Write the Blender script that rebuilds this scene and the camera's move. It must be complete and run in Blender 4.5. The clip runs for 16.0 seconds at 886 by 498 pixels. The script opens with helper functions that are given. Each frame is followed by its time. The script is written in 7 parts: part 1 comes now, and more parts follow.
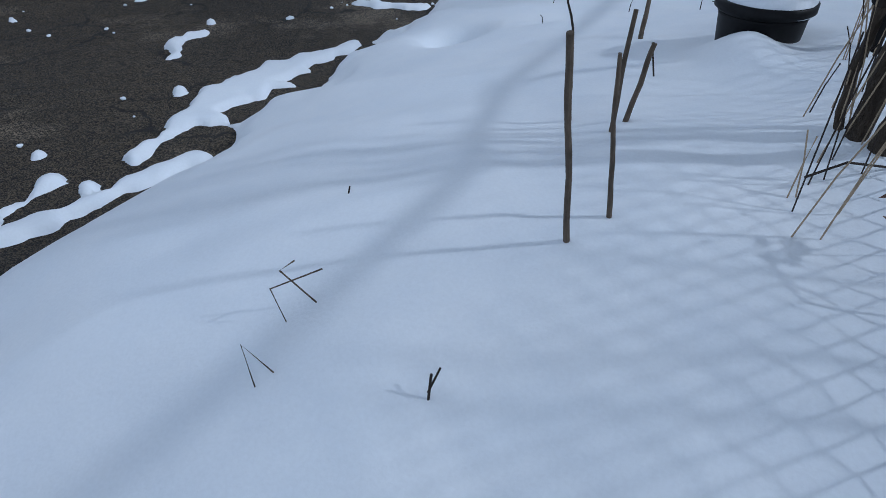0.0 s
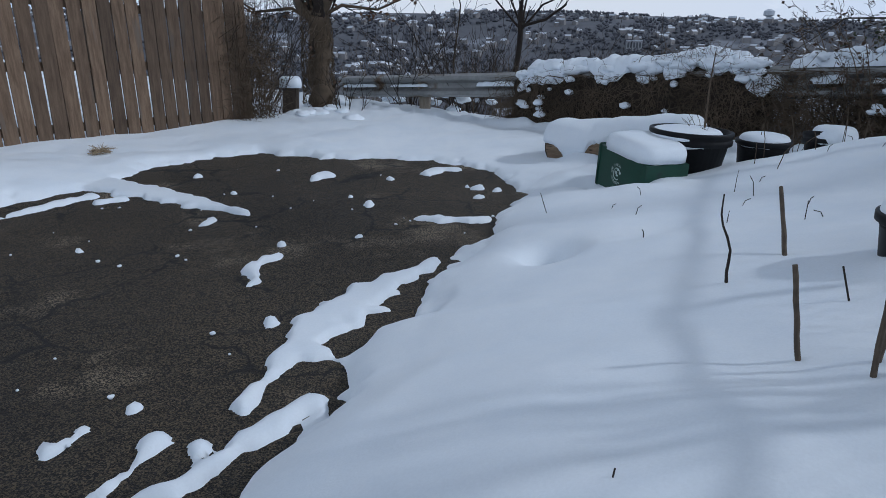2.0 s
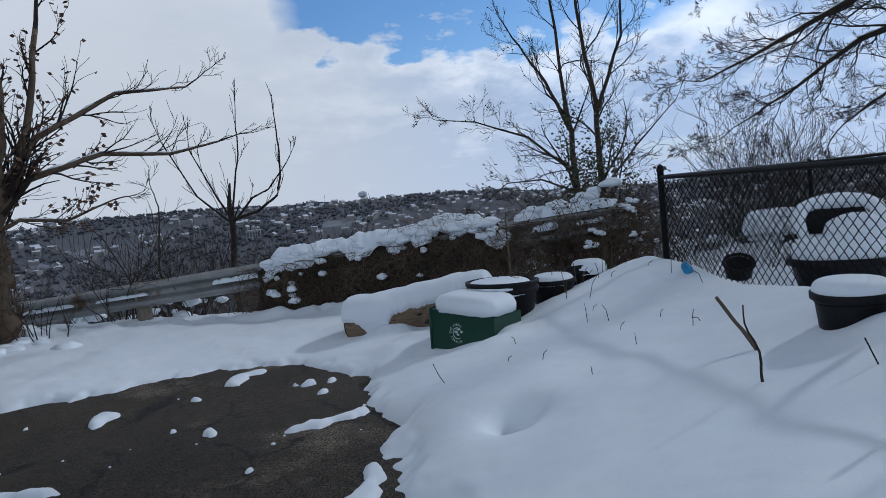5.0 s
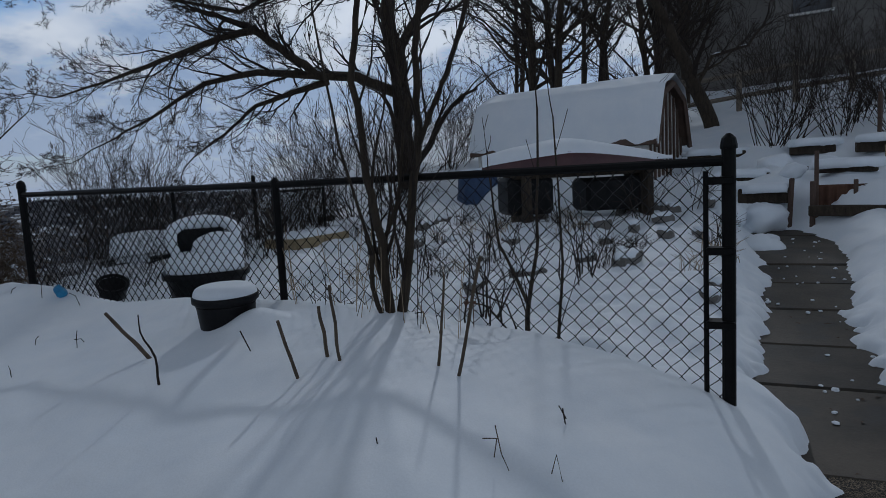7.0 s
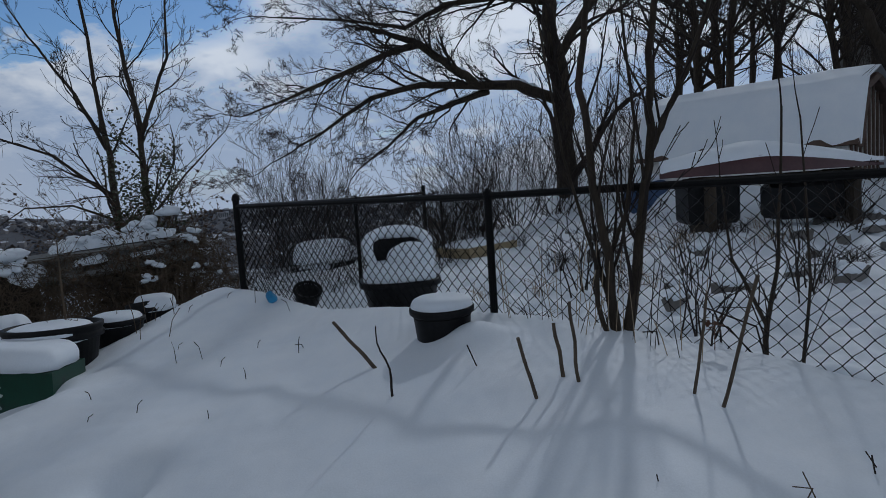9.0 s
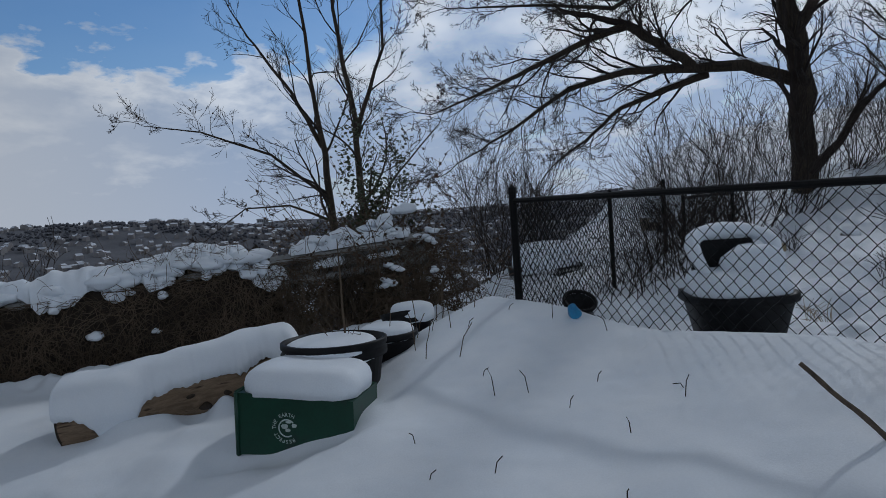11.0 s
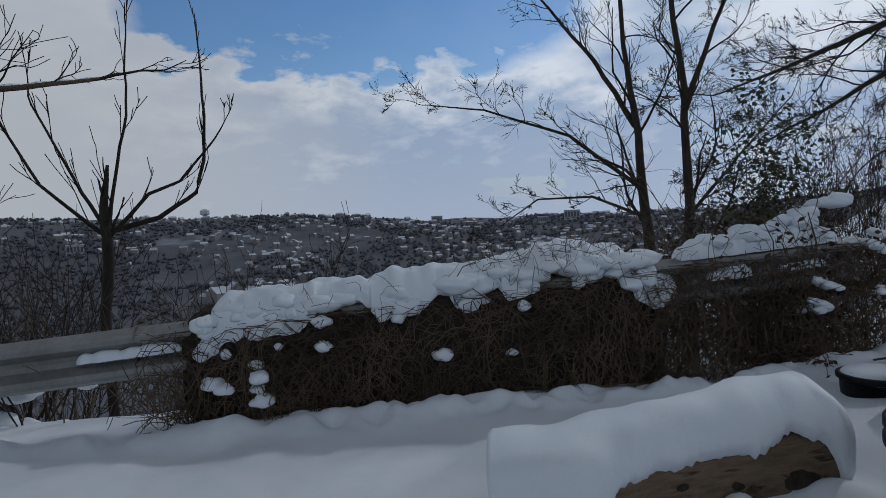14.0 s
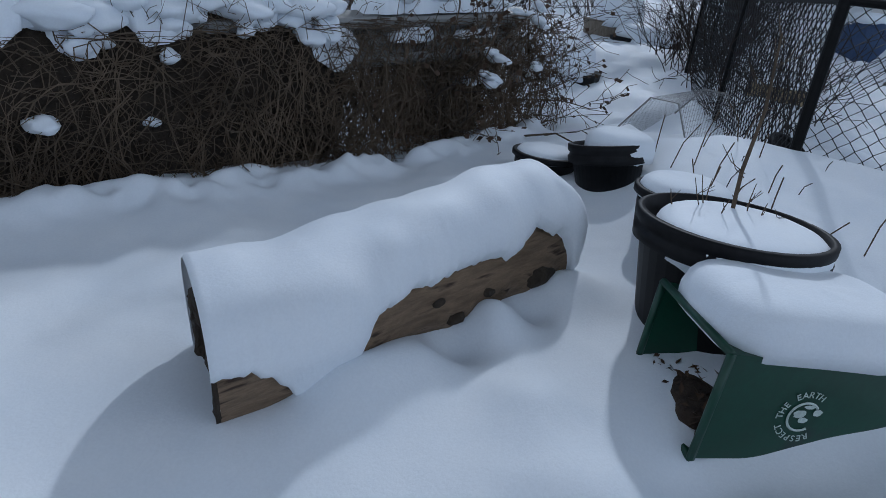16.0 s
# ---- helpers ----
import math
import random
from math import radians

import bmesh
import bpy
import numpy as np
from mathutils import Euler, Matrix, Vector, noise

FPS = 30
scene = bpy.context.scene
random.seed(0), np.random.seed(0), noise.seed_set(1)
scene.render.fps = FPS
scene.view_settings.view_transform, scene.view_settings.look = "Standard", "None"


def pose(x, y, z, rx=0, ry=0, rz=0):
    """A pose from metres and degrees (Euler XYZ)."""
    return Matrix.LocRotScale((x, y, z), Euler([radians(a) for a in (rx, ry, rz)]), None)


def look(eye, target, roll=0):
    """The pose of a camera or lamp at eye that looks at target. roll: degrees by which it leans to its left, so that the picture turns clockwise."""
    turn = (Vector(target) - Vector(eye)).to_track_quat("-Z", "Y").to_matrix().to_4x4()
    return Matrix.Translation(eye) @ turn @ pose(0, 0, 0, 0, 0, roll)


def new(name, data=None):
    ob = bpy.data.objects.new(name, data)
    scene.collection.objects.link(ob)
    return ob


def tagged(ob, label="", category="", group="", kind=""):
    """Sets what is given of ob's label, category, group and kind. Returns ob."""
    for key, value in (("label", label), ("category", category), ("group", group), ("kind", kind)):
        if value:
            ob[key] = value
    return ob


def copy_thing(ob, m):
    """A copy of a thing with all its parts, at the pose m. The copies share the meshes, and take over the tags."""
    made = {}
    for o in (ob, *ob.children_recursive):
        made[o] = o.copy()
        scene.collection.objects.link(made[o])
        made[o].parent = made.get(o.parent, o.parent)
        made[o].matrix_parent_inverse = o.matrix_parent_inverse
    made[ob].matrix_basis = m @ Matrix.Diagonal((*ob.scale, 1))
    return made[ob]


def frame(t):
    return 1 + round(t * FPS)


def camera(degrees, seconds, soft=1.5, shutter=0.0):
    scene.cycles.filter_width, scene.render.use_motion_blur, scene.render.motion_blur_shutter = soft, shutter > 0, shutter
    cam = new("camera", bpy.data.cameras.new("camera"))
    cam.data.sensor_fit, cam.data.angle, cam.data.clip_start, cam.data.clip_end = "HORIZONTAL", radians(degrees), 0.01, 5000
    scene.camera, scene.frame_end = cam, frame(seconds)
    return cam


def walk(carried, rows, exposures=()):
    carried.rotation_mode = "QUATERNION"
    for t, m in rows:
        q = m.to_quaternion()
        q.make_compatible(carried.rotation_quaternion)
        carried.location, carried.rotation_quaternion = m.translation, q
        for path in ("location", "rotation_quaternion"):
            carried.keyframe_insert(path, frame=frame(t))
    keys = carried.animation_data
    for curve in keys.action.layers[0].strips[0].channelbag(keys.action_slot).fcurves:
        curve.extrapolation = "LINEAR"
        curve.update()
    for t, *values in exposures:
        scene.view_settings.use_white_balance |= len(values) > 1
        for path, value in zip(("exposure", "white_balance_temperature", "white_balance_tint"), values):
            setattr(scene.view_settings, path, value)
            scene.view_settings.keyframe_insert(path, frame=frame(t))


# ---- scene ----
cam = camera(68.9, 16.0, soft=0.8)
PATH = [
    (0, (-0.12, 0.076, 1.485), (-0.045, 1.698, 0.317), 2.8),
    (0.2, (-0.145, 0.077, 1.489), (-0.05, 1.752, 0.399), 1.9),
    (0.5, (-0.194, 0.108, 1.496), (-0.072, 1.86, 0.538), 2.6),
    (1, (-0.306, 0.258, 1.523), (-0.186, 2.095, 0.743), 1.9),
    (1.5, (-0.49, 0.334, 1.502), (-0.373, 2.199, 0.79), 1.2),
    (2, (-0.681, 0.387, 1.508), (-0.566, 2.273, 0.852), 0.7),
    (2.5, (-0.861, 0.558, 1.455), (-0.754, 2.46, 0.848), 0.2),
    (3, (-1.037, 0.667, 1.431), (-0.943, 2.601, 0.931), -0.0),
    (3.2, (-1.133, 0.71, 1.418), (-1.04, 2.664, 1.001), -0.2),
    (5.3, (-1.96, 1.181, 1.506), (-0.447, 2.486, 1.413), -5.2),
    (5.5, (-1.946, 1.235, 1.48), (-0.205, 2.208, 1.33), -3.2),
    (6, (-1.996, 1.062, 1.46), (-0.045, 1.456, 1.266), -3.7),
    (6.5, (-2.038, 1.037, 1.461), (-0.062, 1.265, 1.255), -3.6),
    (7, (-2.13, 1.117, 1.473), (-0.143, 1.17, 1.25), -3.0),
    (7.5, (-2.203, 1.212, 1.482), (-0.215, 1.209, 1.259), -2.8),
    (8, (-2.224, 1.257, 1.485), (-0.235, 1.246, 1.275), -2.8),
    (8.5, (-2.192, 1.339, 1.498), (-0.207, 1.486, 1.307), -3.1),
    (9, (-2.052, 1.514, 1.507), (-0.118, 1.991, 1.333), -3.7),
    (9.5, (-1.927, 1.766, 1.493), (-0.093, 2.548, 1.338), -4.2),
    (9.6, (-1.941, 1.838, 1.492), (-0.118, 2.646, 1.34), -3.6),
    (9.7, (-1.905, 1.913, 1.485), (-0.087, 2.733, 1.334), -3.9),
    (11.8, (-1.43, 3.465, 1.513), (0.302, 4.459, 1.405), -3.0),
    (12, (-1.413, 3.612, 1.507), (0.275, 4.679, 1.397), -3.2),
    (12.5, (-1.36, 3.998, 1.48), (0.183, 5.268, 1.394), -2.9),
    (13, (-1.326, 4.381, 1.512), (0.17, 5.704, 1.42), -2.9),
    (13.5, (-1.222, 4.717, 1.485), (0.269, 6.047, 1.391), -2.9),
    (14, (-1.109, 5.037, 1.515), (0.394, 6.352, 1.412), -2.5),
    (14.5, (-1.006, 5.335, 1.491), (0.63, 6.467, 1.282), -2.2),
    (15, (-0.879, 5.55, 1.446), (0.854, 6.41, 0.938), -0.9),
    (15.5, (-0.673, 5.709, 1.409), (1.093, 6.278, 0.661), 1.6),
    (16, (-0.565, 5.818, 1.404), (1.273, 5.935, 0.624), 7.2),
]
EXPOSURES = [(0, -0.26, 5150, 10), (1.5, -0.28, 5250, 10), (3.0, -0.42, 5500, 10), (5.3, -0.65, 5350, 10), (6.0, -1.02, 5400, 10), (7.0, -1.2, 5500, 10), (8.5, -1.2, 5500, 10),
             (9.7, -1.1, 5500, 10), (12.0, -1.06, 5600, 10), (14.6, -1.06, 5600, 10), (15.0, -1.0, 5500, 10), (15.5, -0.45, 5300, 10), (16.0, -0.34, 5250, 10)]
walk(cam, [(t, look(eye, target, roll)) for t, eye, target, roll in PATH], EXPOSURES)

# ---------------------------------------------------------------- world, sun
SUN_AZ, SUN_EL = 98.0, 36.0          # degrees clockwise from +y, degrees up
world = bpy.data.worlds.new("world")
scene.world = world
world.use_nodes = True
wn, wl = world.node_tree.nodes, world.node_tree.links
wn.clear()


def wnode(kind, **vals):
    n = wn.new(kind)
    for k, v in vals.items():
        if k in n.inputs:
            n.inputs[k].default_value = v
    return n


def wmath(op, a, b=None, clamp=False):
    n = wn.new("ShaderNodeMath")
    n.operation, n.use_clamp = op, clamp
    for i, v in enumerate((a, b)):
        if v is None:
            continue
        if isinstance(v, (int, float)):
            n.inputs[i].default_value = v
        else:
            wl.new(v, n.inputs[i])
    return n.outputs[0]


def wmix(fac, a, b):
    n = wn.new("ShaderNodeMix")
    n.data_type = "RGBA"
    for sock, v in ((n.inputs[0], fac), (n.inputs[6], a), (n.inputs[7], b)):
        if isinstance(v, (int, float, tuple)):
            sock.default_value = v
        else:
            wl.new(v, sock)
    return n.outputs[2]


sky = wn.new("ShaderNodeTexSky")
sky.sky_type, sky.sun_disc = "NISHITA", False
sky.sun_elevation, sky.sun_rotation = radians(SUN_EL), radians(SUN_AZ)
sky.air_density, sky.dust_density, sky.ozone_density = 1.0, 0.6, 1.5
skyb = wn.new("ShaderNodeBackground")
coord = wn.new("ShaderNodeTexCoord")
sep = wn.new("ShaderNodeSeparateXYZ")
wl.new(coord.outputs["Generated"], sep.inputs[0])
# clouds lie in a flat layer: project the direction on it, gently, so they do not shrink to nothing at the horizon
up = wmath("MAXIMUM", sep.outputs[2], 0.0)
den = wmath("ADD", up, 0.42)
comb = wn.new("ShaderNodeCombineXYZ")
wl.new(wmath("DIVIDE", sep.outputs[0], den), comb.inputs[0])
wl.new(wmath("DIVIDE", sep.outputs[1], den), comb.inputs[1])
wl.new(wmath("MULTIPLY", up, 2.2), comb.inputs[2])
mass = wnode("ShaderNodeTexNoise", Scale=2.1, Detail=10.0, Roughness=0.52, Distortion=0.1)
wl.new(comb.outputs[0], mass.inputs["Vector"])
puff = wnode("ShaderNodeTexNoise", Scale=3.0, Detail=7.0, Roughness=0.5, Distortion=0.1)
wl.new(comb.outputs[0], puff.inputs["Vector"])


def blob(az, el, width):
    """1 in the direction (az, el), falling to 0 at about width (cosine measure)."""
    d = Vector((math.sin(radians(az)) * math.cos(radians(el)), math.cos(radians(az)) * math.cos(radians(el)), math.sin(radians(el))))
    n = wn.new("ShaderNodeVectorMath")
    n.operation = "DOT_PRODUCT"
    wl.new(coord.outputs["Generated"], n.inputs[0])
    n.inputs[1].default_value = d
    return wmath("MULTIPLY", wmath("SUBTRACT", n.outputs["Value"], math.cos(radians(width))), 1 / (1 - math.cos(radians(width))), True)


bump = wnode("ShaderNodeTexNoise", Scale=8.5, Detail=8.0, Roughness=0.55, Distortion=0.15)
wl.new(comb.outputs[0], bump.inputs["Vector"])


def wramp(v, lo, hi):
    return wmath("MULTIPLY", wmath("SUBTRACT", v, lo), 1 / (hi - lo), True)


def centred(v, k):
    return wmath("MULTIPLY", wmath("SUBTRACT", v, 0.5), k)


# heaped tops: height over the horizon, pushed up and down by the heaps
heap = wmath("ADD", wmath("ADD", up, centred(puff.outputs["Fac"], 0.20)), centred(bump.outputs["Fac"], 0.16))
gap = wramp(wmath("ADD", wmath("MAXIMUM", blob(37, 20, 17), wmath("MULTIPLY", blob(53, 21, 13), 0.75)), centred(mass.outputs["Fac"], 0.9)), 0.22, 0.42)
hole = wmath("MULTIPLY", wramp(heap, 0.222, 0.240), gap)
cover = wmath("ADD", wmath("ADD", mass.outputs["Fac"], wmath("MULTIPLY", puff.outputs["Fac"], 0.35)), 0.10)
cover = wmath("MULTIPLY", wramp(cover, 0.54, 0.62), wmath("SUBTRACT", 1.0, wmath("MULTIPLY", hole, 0.95)))
# bright tops, greyer bases
lit = wmath("MULTIPLY", wramp(wmath("ADD", heap, centred(bump.outputs["Fac"], 0.42)), 0.09, 0.24), wmath("ADD", wmath("MULTIPLY", wramp(puff.outputs["Fac"], 0.38, 0.56), 0.72), 0.28))
near_sun = blob(SUN_AZ, SUN_EL, 55)
overhead = wmath("SUBTRACT", 1.0, wmath("MULTIPLY", wmath("SUBTRACT", up, 0.36, True), 1.6), True)
glow = wmath("MULTIPLY", wmath("ADD", wmath("MULTIPLY", near_sun, 0.30), 1.20), overhead)
low = wmath("SUBTRACT", 1.0, wmath("MULTIPLY", up, 4.5), True)
cloudc = wmix(lit, (0.43, 0.54, 0.70, 1), (1.08, 1.07, 1.04, 1))
cloudc = wmix(wmath("MULTIPLY", low, 0.65), cloudc, (0.76, 0.78, 0.81, 1))
warm = wmath("MULTIPLY", blob(10, 8, 36), 0.95)
cloudc = wmix(warm, cloudc, (0.76, 0.73, 0.68, 1))
cb = wn.new("ShaderNodeBackground")
wl.new(cloudc, cb.inputs["Color"])
wl.new(glow, cb.inputs["Strength"])
deep = wn.new("ShaderNodeHueSaturation")
deep.inputs["Saturation"].default_value = 1.25
wl.new(sky.outputs[0], deep.inputs["Color"])
wl.new(deep.outputs[0], skyb.inputs["Color"])
skyb.inputs["Strength"].default_value = 0.15
haze = wmath("MAXIMUM", cover, wmath("MULTIPLY", low, 1.0))
mixs = wn.new("ShaderNodeMixShader")
wl.new(haze, mixs.inputs[0])
wl.new(skyb.outputs[0], mixs.inputs[1])
wl.new(cb.outputs[0], mixs.inputs[2])
wout = wn.new("ShaderNodeOutputWorld")
wl.new(mixs.outputs[0], wout.inputs["Surface"])

sun_dir = Vector((math.sin(radians(SUN_AZ)) * math.cos(radians(SUN_EL)), math.cos(radians(SUN_AZ)) * math.cos(radians(SUN_EL)), math.sin(radians(SUN_EL))))
sun = new("sun", bpy.data.lights.new("sun", "SUN"))
sun.data.energy, sun.data.angle, sun.data.color = 1.45, radians(2.0), (1.0, 0.95, 0.87)
sun.matrix_world = look(sun_dir * 50, (0, 0, 0))

# ---------------------------------------------------------------- materials
MATS = {}


def material(name, color, rough=0.8, metal=0.0, color2=None, scale=8.0, stretch=(1, 1, 1), fine=60.0, bump=0.3, dist=0.005,
             object_random=0.0, spec=0.5, color3=None, spots=3.0, spot_at=0.62, space="Object", detail=6.0, grainy=0.7):
    """A two-scale surface: a coarse mottle between color and color2, stains of color3, a fine grain in relief."""
    if name in MATS:
        return MATS[name]
    m = bpy.data.materials.new(name)
    MATS[name] = m
    m.use_nodes = True
    t, links = m.node_tree.nodes, m.node_tree.links
    b = t["Principled BSDF"]
    b.inputs["Roughness"].default_value, b.inputs["Metallic"].default_value = rough, metal
    b.inputs["Specular IOR Level"].default_value = spec
    co = t.new("ShaderNodeTexCoord")
    mp = t.new("ShaderNodeMapping")
    mp.inputs["Scale"].default_value = stretch
    links.new(co.outputs[space], mp.inputs["Vector"])
    vec = mp.outputs[0]
    info = t.new("ShaderNodeObjectInfo")
    shift = t.new("ShaderNodeVectorMath")
    shift.operation = "MULTIPLY_ADD"
    links.new(vec, shift.inputs[0])
    shift.inputs[1].default_value = (1, 1, 1)
    if object_random:
        mul = t.new("ShaderNodeMath")
        mul.operation = "MULTIPLY"
        mul.inputs[1].default_value = 37.0
        links.new(info.outputs["Random"], mul.inputs[0])
        links.new(mul.outputs[0], shift.inputs[2])
    vec = shift.outputs[0]
    n1, n2 = t.new("ShaderNodeTexNoise"), t.new("ShaderNodeTexNoise")
    for n, s, d in ((n1, scale, detail), (n2, fine, 4.0)):
        n.inputs["Scale"].default_value, n.inputs["Detail"].default_value, n.inputs["Roughness"].default_value = s, d, 0.62
        links.new(vec, n.inputs["Vector"])

    def mix(fac, a, c):
        n = t.new("ShaderNodeMix")
        n.data_type = "RGBA"
        for sock, v in ((n.inputs[0], fac), (n.inputs[6], a), (n.inputs[7], c)):
            if isinstance(v, (int, float)):
                sock.default_value = v
            elif isinstance(v, tuple):
                sock.default_value = (*v[:3], 1)
            else:
                links.new(v, sock)
        return n.outputs[2]

    def ramped(src, lo, hi):
        r = t.new("ShaderNodeMapRange")
        r.inputs["From Min"].default_value, r.inputs["From Max"].default_value = lo, hi
        links.new(src, r.inputs["Value"])
        return r.outputs["Result"]

    col = mix(ramped(n1.outputs["Fac"], 0.35, 0.65), color, color2 or tuple(min(1, c * 1.25) for c in color))
    grain = mix(ramped(n2.outputs["Fac"], 0.3, 0.7), (0.72, 0.72, 0.72), (1.0, 1.0, 1.0))
    mm = t.new("ShaderNodeMix")
    mm.data_type, mm.blend_type = "RGBA", "MULTIPLY"
    mm.inputs[0].default_value = grainy
    links.new(col, mm.inputs[6])
    links.new(grain, mm.inputs[7])
    col = mm.outputs[2]
    if color3:
        n3 = t.new("ShaderNodeTexNoise")
        n3.inputs["Scale"].default_value, n3.inputs["Detail"].default_value = spots, 7.0
        links.new(vec, n3.inputs["Vector"])
        col = mix(ramped(n3.outputs["Fac"], spot_at, spot_at + 0.1), col, color3)
    if object_random:
        hv = t.new("ShaderNodeHueSaturation")
        r = t.new("ShaderNodeMapRange")
        r.inputs["To Min"].default_value, r.inputs["To Max"].default_value = 1 - object_random, 1 + object_random
        links.new(info.outputs["Random"], r.inputs["Value"])
        links.new(r.outputs["Result"], hv.inputs["Value"])
        links.new(col, hv.inputs["Color"])
        col = hv.outputs["Color"]
    links.new(col, b.inputs["Base Color"])
    if bump:
        bp = t.new("ShaderNodeBump")
        bp.inputs["Strength"].default_value, bp.inputs["Distance"].default_value = bump, dist
        links.new(n2.outputs["Fac"], bp.inputs["Height"])
        links.new(bp.outputs[0], b.inputs["Normal"])
    return m


SNOW = material("snow", (0.78, 0.83, 0.885), 0.62, color2=(0.845, 0.88, 0.915), scale=2.5, fine=120, bump=0.22, dist=0.004, spec=0.25, grainy=0.18)
# greyer than the near snow: distance haze is mixed into the colour
FARSNOW = material("hazy_far_snow", (0.48, 0.51, 0.56), 0.8, color2=(0.66, 0.69, 0.74), scale=0.05, fine=0.8, bump=0)
ASPHALT = material("asphalt", (0.025, 0.0182, 0.0105), 0.85, color2=(0.045, 0.0335, 0.0195), scale=0.9, fine=150, bump=1.0, dist=0.010, color3=(0.095, 0.075, 0.050), spots=1.5, spot_at=0.585)


def crack_asphalt(m):
    """Pale aggregate and a net of wandering cracks."""
    t, links = m.node_tree.nodes, m.node_tree.links
    b = t["Principled BSDF"]
    old = b.inputs["Base Color"].links[0].from_socket
    co = t.new("ShaderNodeTexCoord")
    warp = t.new("ShaderNodeTexNoise")
    warp.inputs["Scale"].default_value, warp.inputs["Detail"].default_value = 3.5, 6.0
    links.new(co.outputs["Object"], warp.inputs["Vector"])
    add = t.new("ShaderNodeVectorMath")
    add.operation = "MULTIPLY_ADD"
    links.new(warp.outputs["Color"], add.inputs[0])
    add.inputs[1].default_value = (0.55, 0.55, 0.0)
    links.new(co.outputs["Object"], add.inputs[2])
    vo = t.new("ShaderNodeTexVoronoi")
    vo.feature = "DISTANCE_TO_EDGE"
    vo.inputs["Scale"].default_value = 1.25
    links.new(add.outputs[0], vo.inputs["Vector"])
    thin = t.new("ShaderNodeMapRange")
    thin.inputs["From Min"].default_value, thin.inputs["From Max"].default_value = 0.008, 0.026
    thin.inputs["To Min"].default_value, thin.inputs["To Max"].default_value = 0.95, 0.0
    links.new(vo.outputs["Distance"], thin.inputs["Value"])
    gate = t.new("ShaderNodeTexNoise")
    gate.inputs["Scale"].default_value = 1.3
    links.new(co.outputs["Object"], gate.inputs["Vector"])
    part_of = t.new("ShaderNodeMapRange")
    part_of.inputs["From Min"].default_value, part_of.inputs["From Max"].default_value = 0.46, 0.54
    links.new(gate.outputs["Fac"], part_of.inputs["Value"])
    mul = t.new("ShaderNodeMath")
    mul.operation = "MULTIPLY"
    links.new(thin.outputs[0], mul.inputs[0])
    links.new(part_of.outputs[0], mul.inputs[1])
    chips = t.new("ShaderNodeTexVoronoi")
    chips.inputs["Scale"].default_value = 210.0
    links.new(co.outputs["Object"], chips.inputs["Vector"])
    sp = t.new("ShaderNodeSeparateColor")
    links.new(chips.outputs["Color"], sp.inputs[0])
    lift = t.new("ShaderNodeMapRange")
    lift.inputs["From Min"].default_value, lift.inputs["From Max"].default_value = 0.35, 1.0
    lift.inputs["To Min"].default_value, lift.inputs["To Max"].default_value = 0.10, 3.9
    links.new(sp.outputs[0], lift.inputs["Value"])
    hv = t.new("ShaderNodeHueSaturation")
    links.new(old, hv.inputs["Color"])
    links.new(lift.outputs[0], hv.inputs["Value"])
    mix = t.new("ShaderNodeMix")
    mix.data_type = "RGBA"
    links.new(mul.outputs[0], mix.inputs[0])
    links.new(hv.outputs[0], mix.inputs[6])
    mix.inputs[7].default_value = (0.006, 0.005, 0.004, 1)
    links.new(mix.outputs[2], b.inputs["Base Color"])


crack_asphalt(ASPHALT)
CONCRETE = material("concrete", (0.030, 0.025, 0.018), 0.7, color2=(0.075, 0.060, 0.043), scale=2.2, fine=60, bump=0.5, color3=(0.035, 0.032, 0.028), spots=3.5, spot_at=0.56, object_random=0.18)
BOARD = material("weathered_board", (0.092, 0.057, 0.034), 0.85, color2=(0.175, 0.118, 0.075), scale=5, stretch=(6, 6, 0.7), fine=55, bump=0.5, object_random=0.38, color3=(0.11, 0.085, 0.065), spots=2.0, spot_at=0.6)
GREYWOOD = material("grey_wood", (0.16, 0.135, 0.105), 0.9, color2=(0.26, 0.22, 0.17), scale=6, stretch=(5, 5, 1), fine=60, bump=0.6)
LOGWOOD = material("bare_log_wood", (0.17, 0.115, 0.068), 0.8, color2=(0.34, 0.24, 0.15), scale=5, stretch=(1.2, 7, 7), fine=50, bump=0.8, dist=0.012, color3=(0.05, 0.03, 0.018), spots=5, spot_at=0.56)
BARK = material("bark", (0.034, 0.025, 0.016), 0.95, color2=(0.070, 0.052, 0.035), scale=9, stretch=(3, 3, 0.8), fine=45, bump=0.9, dist=0.02)
TWIG = material("twig", (0.018, 0.013, 0.010), 0.95, color2=(0.038, 0.027, 0.020), scale=4, fine=20, bump=0)
VINE = material("vine_stem", (0.060, 0.043, 0.027), 0.95, color2=(0.150, 0.108, 0.070), scale=3, fine=20, bump=0)
# darker copy of the vine colour, for shade deep in the hedge
VINESHADE = material("vine_shade", (0.020, 0.015, 0.010), 1.0, color2=(0.046, 0.034, 0.022), scale=22, fine=60, bump=0.8, dist=0.03)
STRAW = material("dry_stalk", (0.30, 0.23, 0.15), 0.85, color2=(0.42, 0.33, 0.22), scale=6, fine=40, bump=0.2)
STAKE = material("stake_wood", (0.060, 0.044, 0.030), 0.85, color2=(0.14, 0.105, 0.072), scale=14, stretch=(2, 2, 0.6), fine=70, bump=0.6, color3=(0.07, 0.05, 0.035), spots=14, spot_at=0.58)
BLACKMETAL = material("black_metal", (0.006, 0.006, 0.0065), 0.5, color2=(0.010, 0.010, 0.010), scale=20, fine=90, bump=0.12, dist=0.002, spec=0.12)
